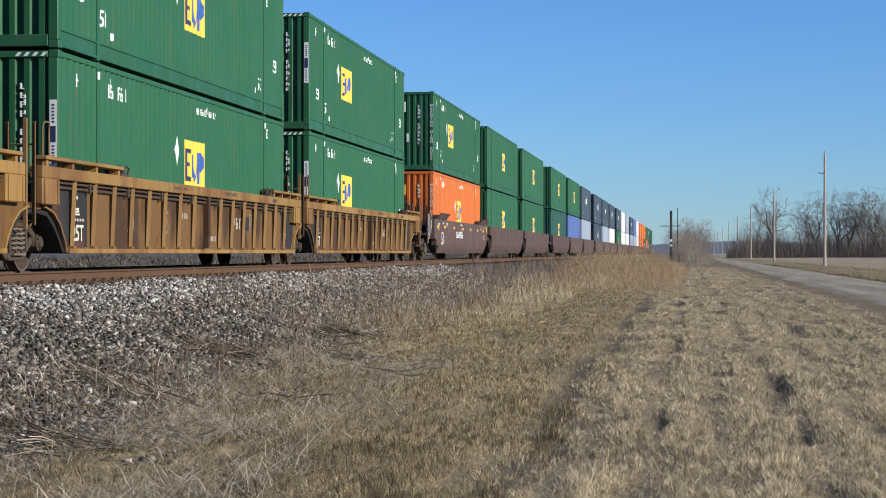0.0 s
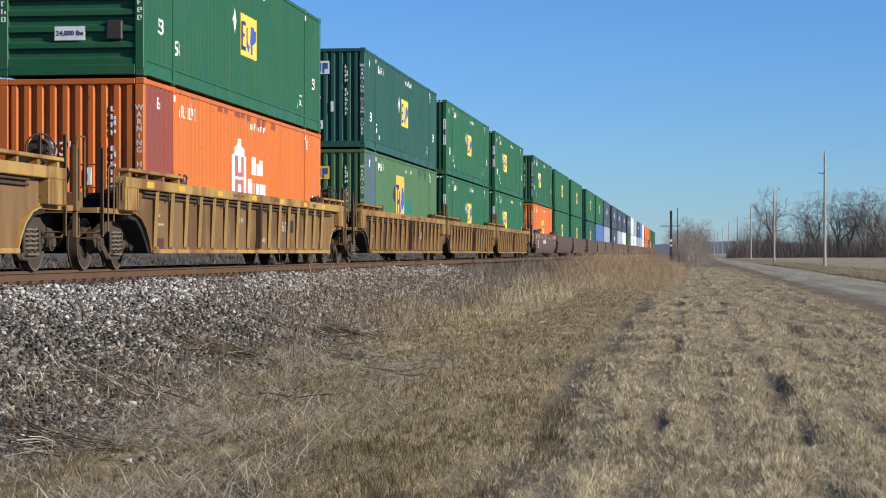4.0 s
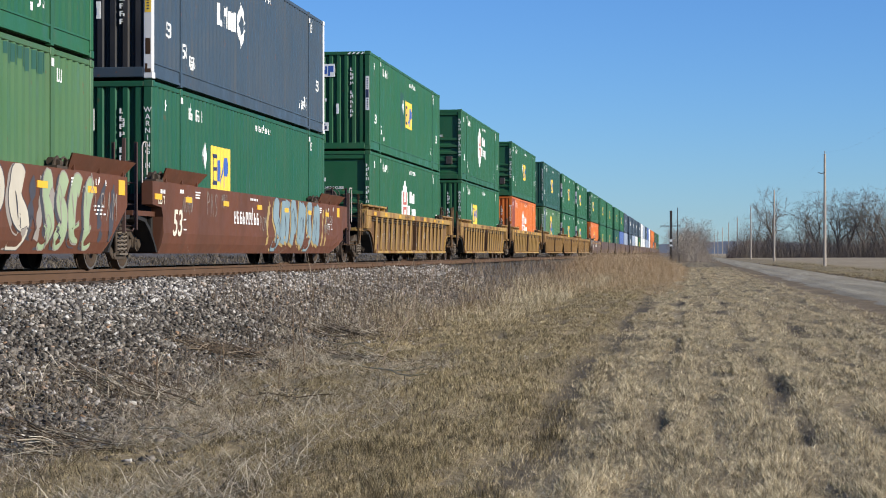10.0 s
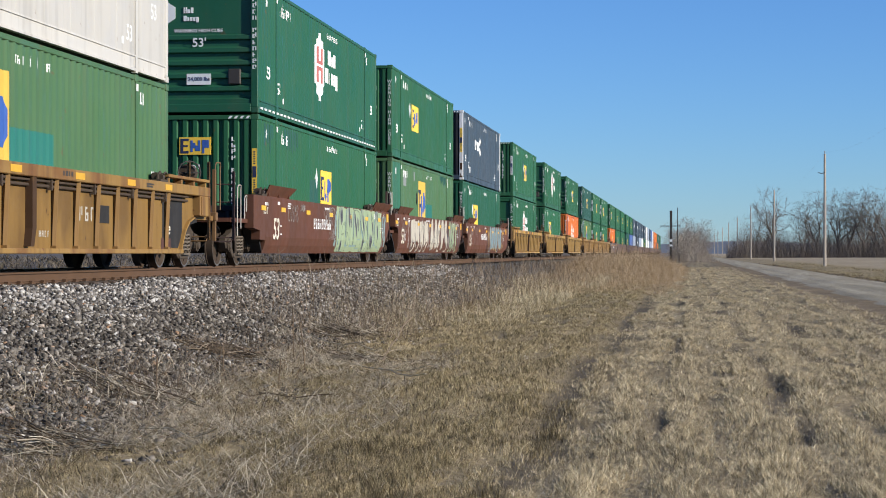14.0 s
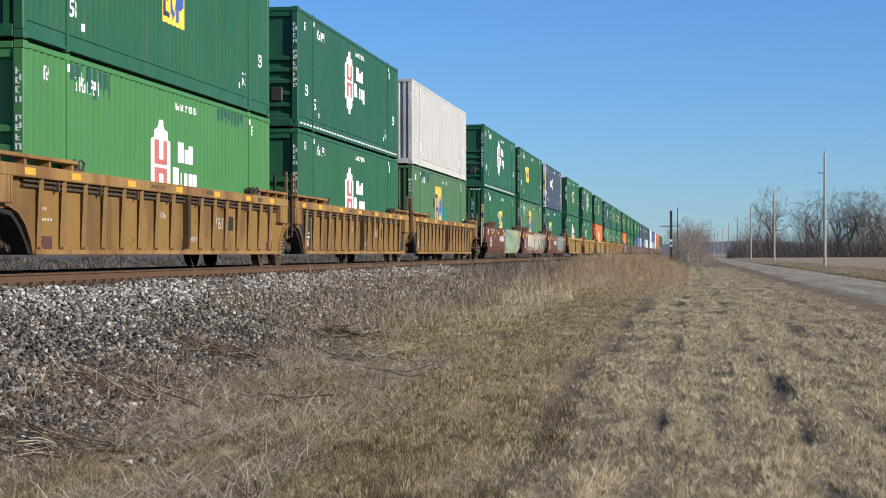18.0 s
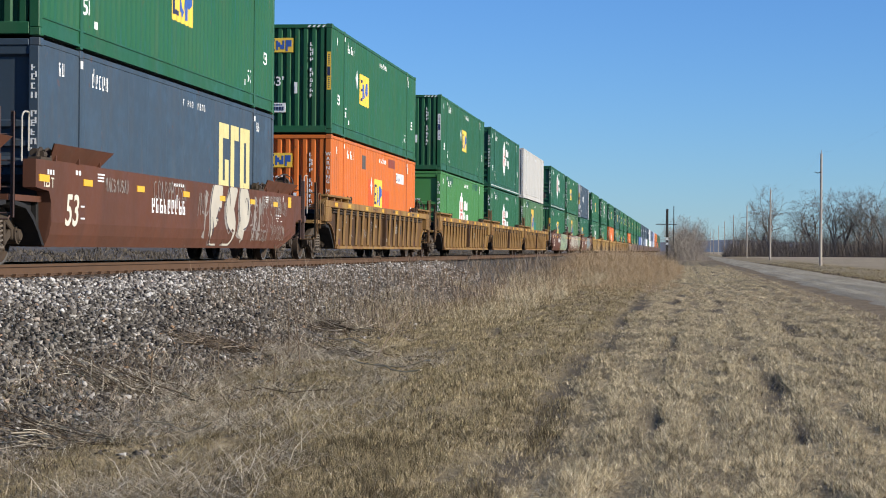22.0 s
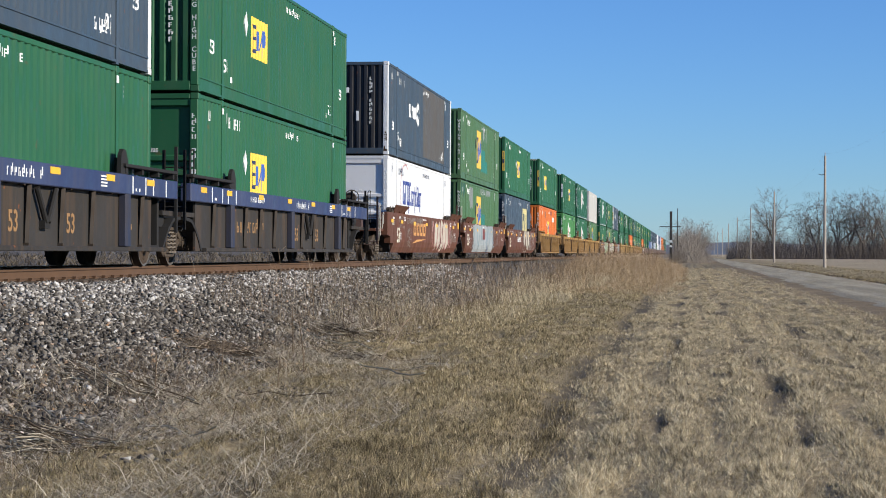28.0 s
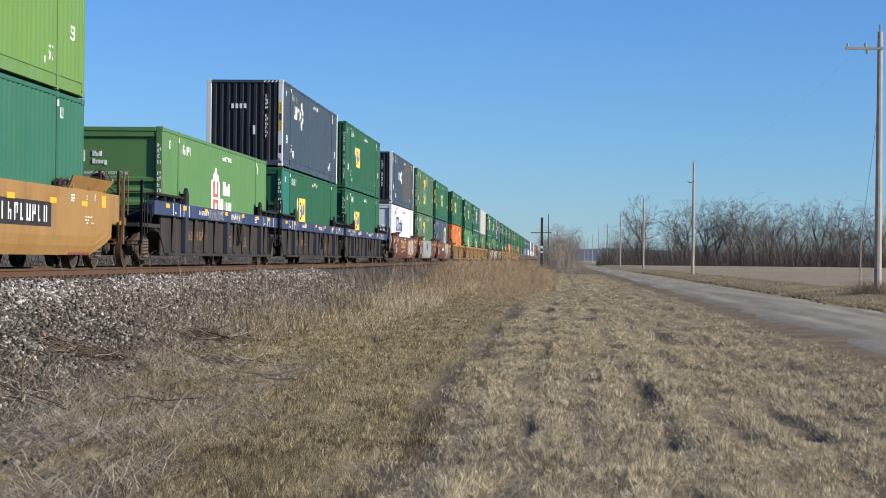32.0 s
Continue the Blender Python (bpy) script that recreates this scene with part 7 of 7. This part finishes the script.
# rough growth on the far side of the track
n = 26000
gx = -26.0 - 7 * rng.random(n)
gy = 55 + 400 * rng.random(n) ** 1.6
M_SCRUB = island_mat("dry_scrub", [(0, (0.06, 0.048, 0.035)), (0.4, (0.15, 0.125, 0.092)), (0.8, (0.26, 0.22, 0.165)), (1, (0.10, 0.08, 0.058))], spread=0.6, scale=0.6)
g = blades("far_side_brush", gx, gy, rng.uniform(0.08, 0.5, n) * (0.5 + 0.9 * vnoise(gx * 0.7, gy * 0.35, 12)), np.full(n, 0.05), 0.8, M_SCRUB, 21, bend=0.9)
tagged(g, "dry brush on the far side of the track", "brush", kind="stuff")


# ---- trees ----
def tree_meshes(seed, height, spread, twig=0.03):
    """A bare winter tree: a tapered trunk and forking limbs down to twigs, as thin three-sided tubes."""
    rnd = random.Random(seed)
    trunk, crown = ([], []), ([], [])

    def tube(store, a, b, r0, r1, k=3):
        V, F = store
        q = (b - a).to_track_quat("Z", "Y")
        s = len(V)
        for p, r in ((a, r0), (b, r1)):
            for i in range(k):
                V.append(p + q @ Vector((r * math.cos(2 * math.pi * i / k), r * math.sin(2 * math.pi * i / k), 0)))
        for i in range(k):
            F.append((s + i, s + (i + 1) % k, s + k + (i + 1) % k, s + k + i))

    def grow(p, d, L, r, level):
        segs = (3, 5, 4, 3, 2, 2)[level]
        for i in range(segs):
            jit = Vector((rnd.gauss(0, 1), rnd.gauss(0, 1), rnd.gauss(0, 0.7))) * (0.05, 0.15, 0.20, 0.24, 0.28, 0.3)[level]
            d = (d + jit + Vector((0, 0, (0.2, 0.10, 0.05, 0.02, 0.0, -0.02)[level]))).normalized()
            e = p + d * L / segs
            r1 = max(twig * 0.5, r * (0.90 if level < 2 else 0.82))
            tube(trunk if level == 0 else crown, p, e, r, r1, 6 if level == 0 else 3)
            p, r = e, r1
            if level and level < 5 and i and rnd.random() < (0, 0.9, 0.85, 0.75, 0.75)[level]:
                side = d.cross(Vector((rnd.gauss(0, 1), rnd.gauss(0, 1), rnd.gauss(0, 1)))).normalized()
                grow(p, (d * 0.55 + side * spread * 1.25).normalized(), L * rnd.uniform(0.42, 0.66), r * 0.55, level + 1)
        if level < 5:
            for _ in range(rnd.choice((3, 4)) if level == 0 else 2):
                side = d.cross(Vector((rnd.gauss(0, 1), rnd.gauss(0, 1), rnd.gauss(0, 1)))).normalized()
                grow(p, (d + side * spread).normalized(), L * (rnd.uniform(1.3, 1.75) if level == 0 else rnd.uniform(0.55, 0.8)), r * (0.80 if level == 0 else 0.72), level + 1)

    grow(Vector((0, 0, -0.2)), Vector((0, 0, 1)), height * 0.22, height * 0.027, 0)
    return mesh_of("trunk", *trunk), mesh_of("crown", *crown)


M_BARK = plain("grey_bark", (0.12, 0.098, 0.08), 0.9, vary=0.3, scale=3)
M_BRANCH = plain("bare_branches", (0.155, 0.128, 0.105), 0.9, vary=0.3, scale=0.6)
TREES = [tree_meshes(40 + i, 15.3, (0.58, 0.66, 0.52, 0.70, 0.62)[i], 0.034) for i in range(5)]


M_BUSHWOOD = plain("bush_wood", (0.26, 0.215, 0.175), 0.9, vary=0.3, scale=0.6)


def plant_tree(kind, x, y, s, turn, label, wood=None):
    t = new("bare_tree")
    part("trunk", TREES[kind][0], M_BARK, t)
    part("crown", TREES[kind][1], wood or M_BRANCH, t, "leafless crown of forking branches")
    t.matrix_basis = Matrix.Translation((x, y, float(ground_z(x, y)))) @ Matrix.Rotation(turn, 4, "Z") @ Matrix.Scale(s, 4)
    tagged(t, label, "tree", "tree row behind the field")


rnd = random.Random(8)
for i, (px_, s) in enumerate(((150, 1.0), (134, 0.85), (200, 0.7), (226, 1.0), (262, 0.95), (281, 1.05), (304, 1.0), (322, 1.05), (345, 0.9), (372, 1.0), (398, 0.95), (420, 1.0), (455, 1.05),
                              (478, 0.9), (505, 1.0), (533, 1.0), (560, 0.95), (590, 1.05), (620, 1.0), (660, 1.0))):
    Y = 520 + rnd.uniform(-12, 25)
    plant_tree(i % 5, px_ / 3430 * Y, Y, s * rnd.uniform(1.08, 1.26), rnd.uniform(0, 6), "tall bare winter tree at the edge of the field")
for i in range(7):
    Y = 575 + rnd.uniform(-15, 40)
    plant_tree((i * 2 + 1) % 5, (150 + i * 72 + rnd.uniform(-8, 8)) / 3430 * Y, Y, rnd.uniform(0.65, 0.95), rnd.uniform(0, 6), "slender bare tree behind the front row")
# thicket under the row
rng = np.random.default_rng(23)
n = 52000
gx = 11 + 100 * rng.random(n)
gy = 505 + 50 * rng.random(n)
g = blades("thicket", gx, gy, (1.2 + 9.5 * rng.random(n) ** 2.2) * (0.55 + 0.9 * vnoise(gx * 0.16, gy * 0.05, 91)) * np.clip((gx - 8) / 8, 0.4, 1), rng.uniform(0.02, 0.055, n), 0.5,
           island_mat("bare_thicket", [(0, (0.085, 0.068, 0.057)), (0.6, (0.19, 0.158, 0.132)), (1, (0.30, 0.255, 0.215))], spread=0.4, scale=0.12), 24)
tagged(g, "dense bare thicket along the edge of the field", "woods", kind="stuff")
# bushy trees beside the track
for k, (x, y, s) in enumerate(((-0.5, 305, 0.45), (0.7, 315, 0.49), (1.9, 325, 0.43), (-1.6, 335, 0.40), (1.2, 345, 0.45), (0.0, 330, 0.5), (2.7, 335, 0.33))):
    plant_tree(k % 5, x, y, s, k * 1.7, "small bushy bare tree beside the track", M_BUSHWOOD)
n = 14000
gx = 0.6 + 2.4 * rng.normal(0, 0.75, n)
gy = 315 + 15 * rng.normal(0, 0.8, n)
g = blades("bare_shrubs", gx, gy, rng.uniform(1.5, 6.0, n) * np.exp(-((gx - 0.4) / 2.6) ** 2), np.full(n, 0.02), 0.6, island_mat("bush_twigs", [(0, (0.17, 0.14, 0.115)), (0.6, (0.31, 0.265, 0.22)), (1, (0.45, 0.40, 0.34))], spread=0.2), 26)
tagged(g, "bare grey-brown shrubs beside the track", "shrubs", kind="stuff")

# distant ridge, the haze of distance mixed into its blue-grey colour
hx = np.linspace(-1500, 1500, 120)
ridge = []
for x in hx:
    ridge.append(15 + 5 * math.sin(x * 0.004 + 1) + 2.5 * math.sin(x * 0.017))
hv = [(x, 3400, 0) for x in hx] + [(x, 3460, r) for x, r in zip(hx, ridge)] + [(x, 3700, 0) for x in hx]
nh = len(hx)
hf = [(j * nh + i, j * nh + i + 1, (j + 1) * nh + i + 1, (j + 1) * nh + i) for j in range(2) for i in range(nh - 1)]
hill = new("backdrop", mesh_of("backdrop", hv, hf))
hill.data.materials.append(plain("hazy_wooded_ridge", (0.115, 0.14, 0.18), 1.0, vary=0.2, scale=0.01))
tagged(hill, "low blue-grey wooded ridge in the far distance", kind="structure")

# ---- poles ----
M_POLE = plain("weathered_pole_wood", (0.38, 0.33, 0.275), 0.85, vary=0.3, scale=3)
M_GLASS = plain("grey_insulator", (0.3, 0.3, 0.3), 0.3)
pole_bm = bmesh.new()
cyl(pole_bm, (0, 0, -0.5), (0, 0, 10.9), 0.16, 10, 0.105)
POLE = bm_mesh("shaft", pole_bm)


def utility_pole(x, y, s=1.0, arm=True):
    p = new("utility_pole")
    part("shaft", POLE, M_POLE, p)
    bm = bmesh.new()
    cyl(bm, (0, 0, 10.9), (0, 0, 11.2), 0.03, 6, 0.05)
    part("top_insulator", bm, M_GLASS, p)
    if arm:
        bm = bmesh.new()
        box(bm, -1.45, 0.1, -0.16, -0.06, 10.15, 10.26)
        part("crossarm", bm, M_POLE, p)
        for xx in (-1.35, -0.62):
            bm = bmesh.new()
            cyl(bm, (xx, -0.11, 10.26), (xx, -0.11, 10.42), 0.045, 6)
            part("insulator", bm, M_GLASS, p)
        bm = bmesh.new()
        cyl(bm, (-0.55, -0.11, 9.98), (-0.55, -0.11, 10.15), 0.06, 6)
        part("hanging_insulator", bm, M_GLASS, p)
    else:
        bm = bmesh.new()
        pipe(bm, [(0, -0.1, 9.1), (-0.35, -0.1, 9.0), (-0.62, -0.1, 9.12)], 0.035)
        part("bracket", bm, M_STEEL, p)
    p.matrix_basis = Matrix.Translation((x, y, float(ground_z(x, y)))) @ Matrix.Scale(s, 4)
    tagged(p, "weathered wooden utility pole standing beside the lane", "pole", "poles along the lane")
    return p


for k in range(9):
    utility_pole(13.3, 81.5 + 110.3 * k, 1.0, k == 0)
for k in range(5):
    a, b = 81.5 + 110.3 * k, 81.5 + 110.3 * (k + 1)
    bm = bmesh.new()
    pipe(bm, [(13.3, a + (b - a) * i / 12, 11.3 - 4 * 1.4 * (i / 12) * (1 - i / 12)) for i in range(13)], 0.0025, 4)
    wire = new("power_line", bm_mesh("power_line", bm))
    wire.data.materials.append(M_GALV)
    tagged(wire, "thin sagging power line between two poles", "cable", "spans of power line")

rng = np.random.default_rng(51)
gx = 13.1 + rng.normal(0, 0.55, 1500)
gy = 81.3 + rng.normal(0, 0.9, 1500)
g = blades("pole_foot_weeds", gx, gy, rng.uniform(0.15, 0.75, 1500), np.full(1500, 0.012), 0.6, M_TWIG, 52)
tagged(g, "dark dead weeds round the foot of a utility pole", "weeds", kind="stuff")
stake = new("marker_stake")
bm = bmesh.new()
cyl(bm, (0, 0, -0.3), (0, 0, 2.5), 0.045, 7, 0.035)
part("shaft", bm, M_POLE, stake)
stake.location = (14.2, 92, float(ground_z(14.2, 92)))
tagged(stake, "thin wooden marker stake beside a utility pole", "stake")
bm = bmesh.new()
pipe(bm, [(13.3 + 0.9 * u, 81.5 + 10.5 * u, 8.3 - 5.8 * u) for u in (0, 0.5, 1.0)], 0.008, 4)
guy = new("guy_wire", bm_mesh("guy_wire", bm))
guy.data.materials.append(M_STEEL)
tagged(guy, "thin steel guy wire from a pole to its stake", "cable")
n = 1500
gy = 40 + 190 * rng.random(n) ** 1.6
gx = 9.35 + 0.34 * rng.normal(0, 1, n) + 0.2 * np.sin(gy * 0.4)
soil_clods = stones("roadside_clods", gx, gy, ground_z(gx, gy) - 0.005, rng.uniform(0.04, 0.13, n) * (0.4 + 1.2 * vnoise(gx, gy * 0.3, 72)), 53)
soil_clods.data.materials.clear()
soil_clods.data.materials.append(island_mat("dark_clods", [(0, (0.06, 0.045, 0.03)), (1, (0.17, 0.13, 0.085))], spread=0.2))
tagged(soil_clods, "dark clods of turned soil along the lane's edge", "soil", kind="stuff")

# old signal mast with a crossbar beside the track
mast = new("track_mast")
part("post", boxes("post", (-0.19, 0.19, -0.19, 0.19, -0.5, 7.9), bevel=0.03), M_STEEL, mast, "dark square post")
part("crossbar", boxes("crossbar", (-1.7, 1.5, -0.06, 0.06, 5.48, 5.60)), M_STEEL, mast)
part("marker_band", boxes("marker_band", (-0.2, 0.2, -0.2, 0.2, 2.4, 2.7), (-0.2, 0.2, -0.2, 0.2, 3.1, 3.5)), M_MARK, mast, "white bands")
mast.location = (-2.45, 300, 0.1)
tagged(mast, "dark mast with a crossbar beside the track", "mast")
thin = new("thin_pole")
bm = bmesh.new()
cyl(bm, (0, 0, -0.4), (0, 0, 8.4), 0.09, 8, 0.06)
part("shaft", bm, M_STEEL, thin)
thin.location = (-1.45, 302, 0.1)
tagged(thin, "thin grey pole beside the track mast", "pole")

# ---- the train ----
# near end of each container at the start, well car, coupling at the near and the far end, lower and upper container
C, J = "coupler", "joint"
UNITS = [
    (70.56, "dark", C, J, ("orange", "square", "v"), ("green", "square", "v"), False),
    (46.97, "tan", J, C, ("green", "square", "v"), ("green", "square", "v"), False),
    (27.74, "tan", J, J, ("green", "square", "v"), ("green", "square", "v"), False),
    (8.56, "tan", C, J, ("faded", "tall", "v"), ("teal", "square", "v"), False),
    (-14.4, "yellow", C, C, ("orange", "hub", "v"), ("green", "square", "h"), False),
    (-37.63, "yellow", C, C, ("green", "square", "v"), ("green", "hub", "h"), False),
    (-60.90, "yellow", C, C, ("green", "hub", "h"), ("green", "square", "v"), False),
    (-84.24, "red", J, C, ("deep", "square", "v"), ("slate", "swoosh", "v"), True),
    (-103.74, "red", J, J, ("faded", "tall", "v"), ("green", "square", "v"), True),
    (-122.99, "red", C, J, ("green", "square", "v"), ("deep", "hub", "h"), True),
    (-146.45, "tan", J, C, ("faded", "tall", "v"), ("dirty", "none", "v"), False),
    (-165.88, "tan", J, J, ("green", "hub", "h"), ("deep", "hub", "h"), False),
    (-185.23, "tan", C, J, ("light", "hub", "h"), ("green", "square", "v"), False),
    (-208.55, "tan", C, C, ("orange", "square", "v"), ("green", "square", "v"), False),
    (-231.92, "red", J, C, ("slate", "yellow_word", "h"), ("green", "square", "v"), True),
    (-251.32, "red", J, J, ("faded", "tall", "v"), ("faded", "tall", "v"), True),
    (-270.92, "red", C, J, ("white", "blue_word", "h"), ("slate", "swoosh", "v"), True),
    (-294.48, "charcoal", J, C, ("green", "square", "h"), ("green", "square", "v"), False),
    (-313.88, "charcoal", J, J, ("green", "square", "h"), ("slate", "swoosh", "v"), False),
    (-333.55, "charcoal", C, J, ("spring", "hub", "h"), None, False),
    (-357.2, "amber", C, C, ("sea", "tall", "v"), ("lime", "tall", "v"), False),
]
AHEAD = [("green", "green"), ("green", "green"), ("teal", "green"), ("blue", "green"), ("pale", "slate"), ("slate", "slate"), ("pale", "slate"), ("white", "slate"), ("green", "slate"),
         ("white", "white"), ("white", "pale"), ("pale", "slate"), ("pale", "blue"), ("white", "white"), ("orange", "orange"), ("orange", "orange"), ("slate", "orange"), ("orange", "green"), ("green", "slate"), ("slate", "green"), ("green", "green")]
TRAIN = []


def place_unit(y, car, low, up):
    for ob, z in ((car, 0.0), (low, DECK), (up, DECK + CH + 0.028)):
        if ob:
            ob.matrix_basis = Matrix.Translation((TRACK_X, y, RAIL_TOP + z))
            TRAIN.append((ob, y, RAIL_TOP + z))


TOP_SMUDGE = ("teal", ragged("smudge", 2.2, 4.2, 2.30, 2.78), "dark teal streaks under the top rail")
GHOST = ("turquoise", [box_of(8.0, 9.9, 0.62, 1.62), box_of(9.9, 10.7, 0.62, 1.15)], "turquoise overpainted patch beside the logo")
NEAR_END = [box_of(0.14, 1.92, 0.30, 2.80)]
STAINS = {
    (3, 0): [GHOST, ("greyblue", NEAR_END, "grey-blue end panel"), ("teal", ragged("a", 11.4, 13.6, 2.4, 2.78), "teal smudges")],
    (8, 0): [GHOST, ("sea", NEAR_END, "sea-green end panel"), ("grey", [box_of(2.6, 3.4, 2.1, 2.6), box_of(5.0, 5.25, 2.35, 2.65)], "grey repair patch"), ("teal", ragged("b", 12.2, 13.8, 2.45, 2.78), "teal smudges")],
    (10, 0): [GHOST, ("teal", ragged("c", 2.1, 5.2, 2.35, 2.78), "teal smudges under the top rail")],
    (15, 0): [GHOST, ("grey", ragged("d", 3.4, 4.6, 1.75, 2.7), "grey repair patches"), ("grey", ragged("d2", 7.6, 12.0, 2.4, 2.76), "grey streaks under the top rail"), ("teal", ragged("e", 0.3, 2.0, 2.2, 2.78), "teal smudges")],
    (15, 1): [GHOST, ("grey", ragged("f", 9.0, 10.2, 2.0, 2.7), "grey repair patches")],
    (9, 0): [("teal", ragged("g", 0.7, 1.7, 2.1, 2.75) + ragged("g2", 2.6, 4.6, 2.2, 2.75), "dark teal streaks"), ("teal", [box_of(6.0, 7.0, 0.8, 1.7)], "dull teal overpainted patch")],
    (12, 0): [TOP_SMUDGE, ("teal", ragged("h", 11.4, 13.8, 2.5, 2.78), "dark streaks under the top rail")],
    (11, 0): [TOP_SMUDGE],
    (18, 0): [("turquoise", NEAR_END, "turquoise end panel")],
    (6, 1): [("teal", [box_of(6.2, 7.0, 1.0, 2.2)], "dull teal overpainted patch")],
    (16, 1): [("umber", [box_of(8.2, 14.05, 0.32, 2.78)], "brown-grey half of the side")],
    (4, 0): [("maroon", ragged("i", 5.4, 10.8, 2.62, 2.80, 0.5), "maroon touch-up patches"), ("maroon", NEAR_END, "darker end panel")],
    (13, 0): [("bright", [box_of(6.2, 7.2, 0.7, 1.95), box_of(9.0, 10.4, 0.7, 1.7)], "brighter orange overpainted patch"), ("maroon", [box_of(10.2, 11.6, 2.45, 2.72)], "maroon touch-up patch"), ("umber", [box_of(5.2, 5.8, 2.2, 2.6)], "brown scuffed patch"),
              ("white", [box_of(11.8, 13.5, 2.02, 2.34)], "white number label")],
}
CAUTION = {(1, 0): "w", (1, 1): "w", (2, 0): "w", (2, 1): "w", (6, 1): "w", (9, 0): "y", (12, 1): "w", (13, 1): "y", (14, 1): "y", (7, 1): "y", (18, 1): "y"}


# how far along its container a square logo stands, where it is not at the middle
LOGO_PLACE = {(5, 0): 5.35, (7, 0): 5.1, (0, 1): 5.4, (1, 0): 5.4, (1, 1): 5.4, (8, 1): 5.4, (13, 1): 5.4, (17, 0): 5.4, (17, 1): 5.4, (18, 0): 5.4}


def container_of(spec, upper, far, n):
    if spec is None:
        return None
    colour, logo, end = spec
    ly = {"square": LOGO_PLACE.get((n, int(upper)), 8.1), "tall": 7.15, "hub": 7.65, "swoosh": 4.1 if n == 18 else 6.0}.get(logo, 8.1)
    return build_container(colour, logo, end, upper, far, logo_y=ly, corner_white=logo == "swoosh", stripes=(n in (9, 11) and upper), stains=STAINS.get((n, int(upper)), ()), caution=CAUTION.get((n, int(upper)), ""))


for n, (y, kind, near, fe, low, up, spray) in enumerate(UNITS):
    wagon = build_car(kind, near, fe, spray, panels=n not in (3, 12, 13), plain_chord=n in (1, 2, 3, 5), numbered=n not in (8, 15, 16), ochre=n in (10, 11, 12))
    if n in GRAFFITI:
        if GRAFFITI[n][0]:
            for piece in GRAFFITI[n][0]:
                add_graffiti(wagon, *piece)
        add_tags(wagon, n, GRAFFITI[n][1], {19: 1.5035}.get(n, 1.4975 if kind == "red" else 1.3745))
    if n == 15:
        part("maroon_patch", boxes("maroon_patch", (1.48, 1.5035, 6.7, 7.6, 0.85, 1.33)), SPRAY["maroon"], wagon, "square maroon patch over the graffiti")
    if n == 16:
        add_emblem(wagon)
    if n == 20:
        add_number_plate(wagon)
    place_unit(y, wagon, container_of(low, False, False, n), container_of(up, True, False, n))
y, k = 70.56, 0
for low, up in AHEAD:
    y += 19.4 if k % 3 else 19.36
    if k % 3 == 2:
        y += 4.0
    words = {"dirty": "none", "slate": "swoosh", "white": "none", "blue": "none", "pale": "none"}
    near, fe = (J, J) if k % 3 == 0 else (J, C) if k % 3 == 1 else (C, J)
    place_unit(y, build_car("dark", near, fe, False, True), build_container(low, words.get(low, "square"), "v", False, True), build_container(up, words.get(up, "square"), "v", True, True))
    k += 1


# ---- what moves ----
def travelled(t):
    return 11.653 * t + 0.5 * 0.0106 * t * t


def motions():
    times = [0, 4, 8, 12, 16, 20, 24, 28, 32]
    for ob, y, z in TRAIN:
        walk(ob, [(t, pose(TRACK_X, y + travelled(t), z)) for t in times])
    turning = [(k / FPS, travelled(k / FPS) / 0.42) for k in range(32 * FPS + 1)]
    for w in WHEELSETS:
        at = w.location.copy()
        walk(w, [(t, Matrix.Translation(at) @ Matrix.Rotation(-a, 4, "X")) for t, a in turning])


motions()
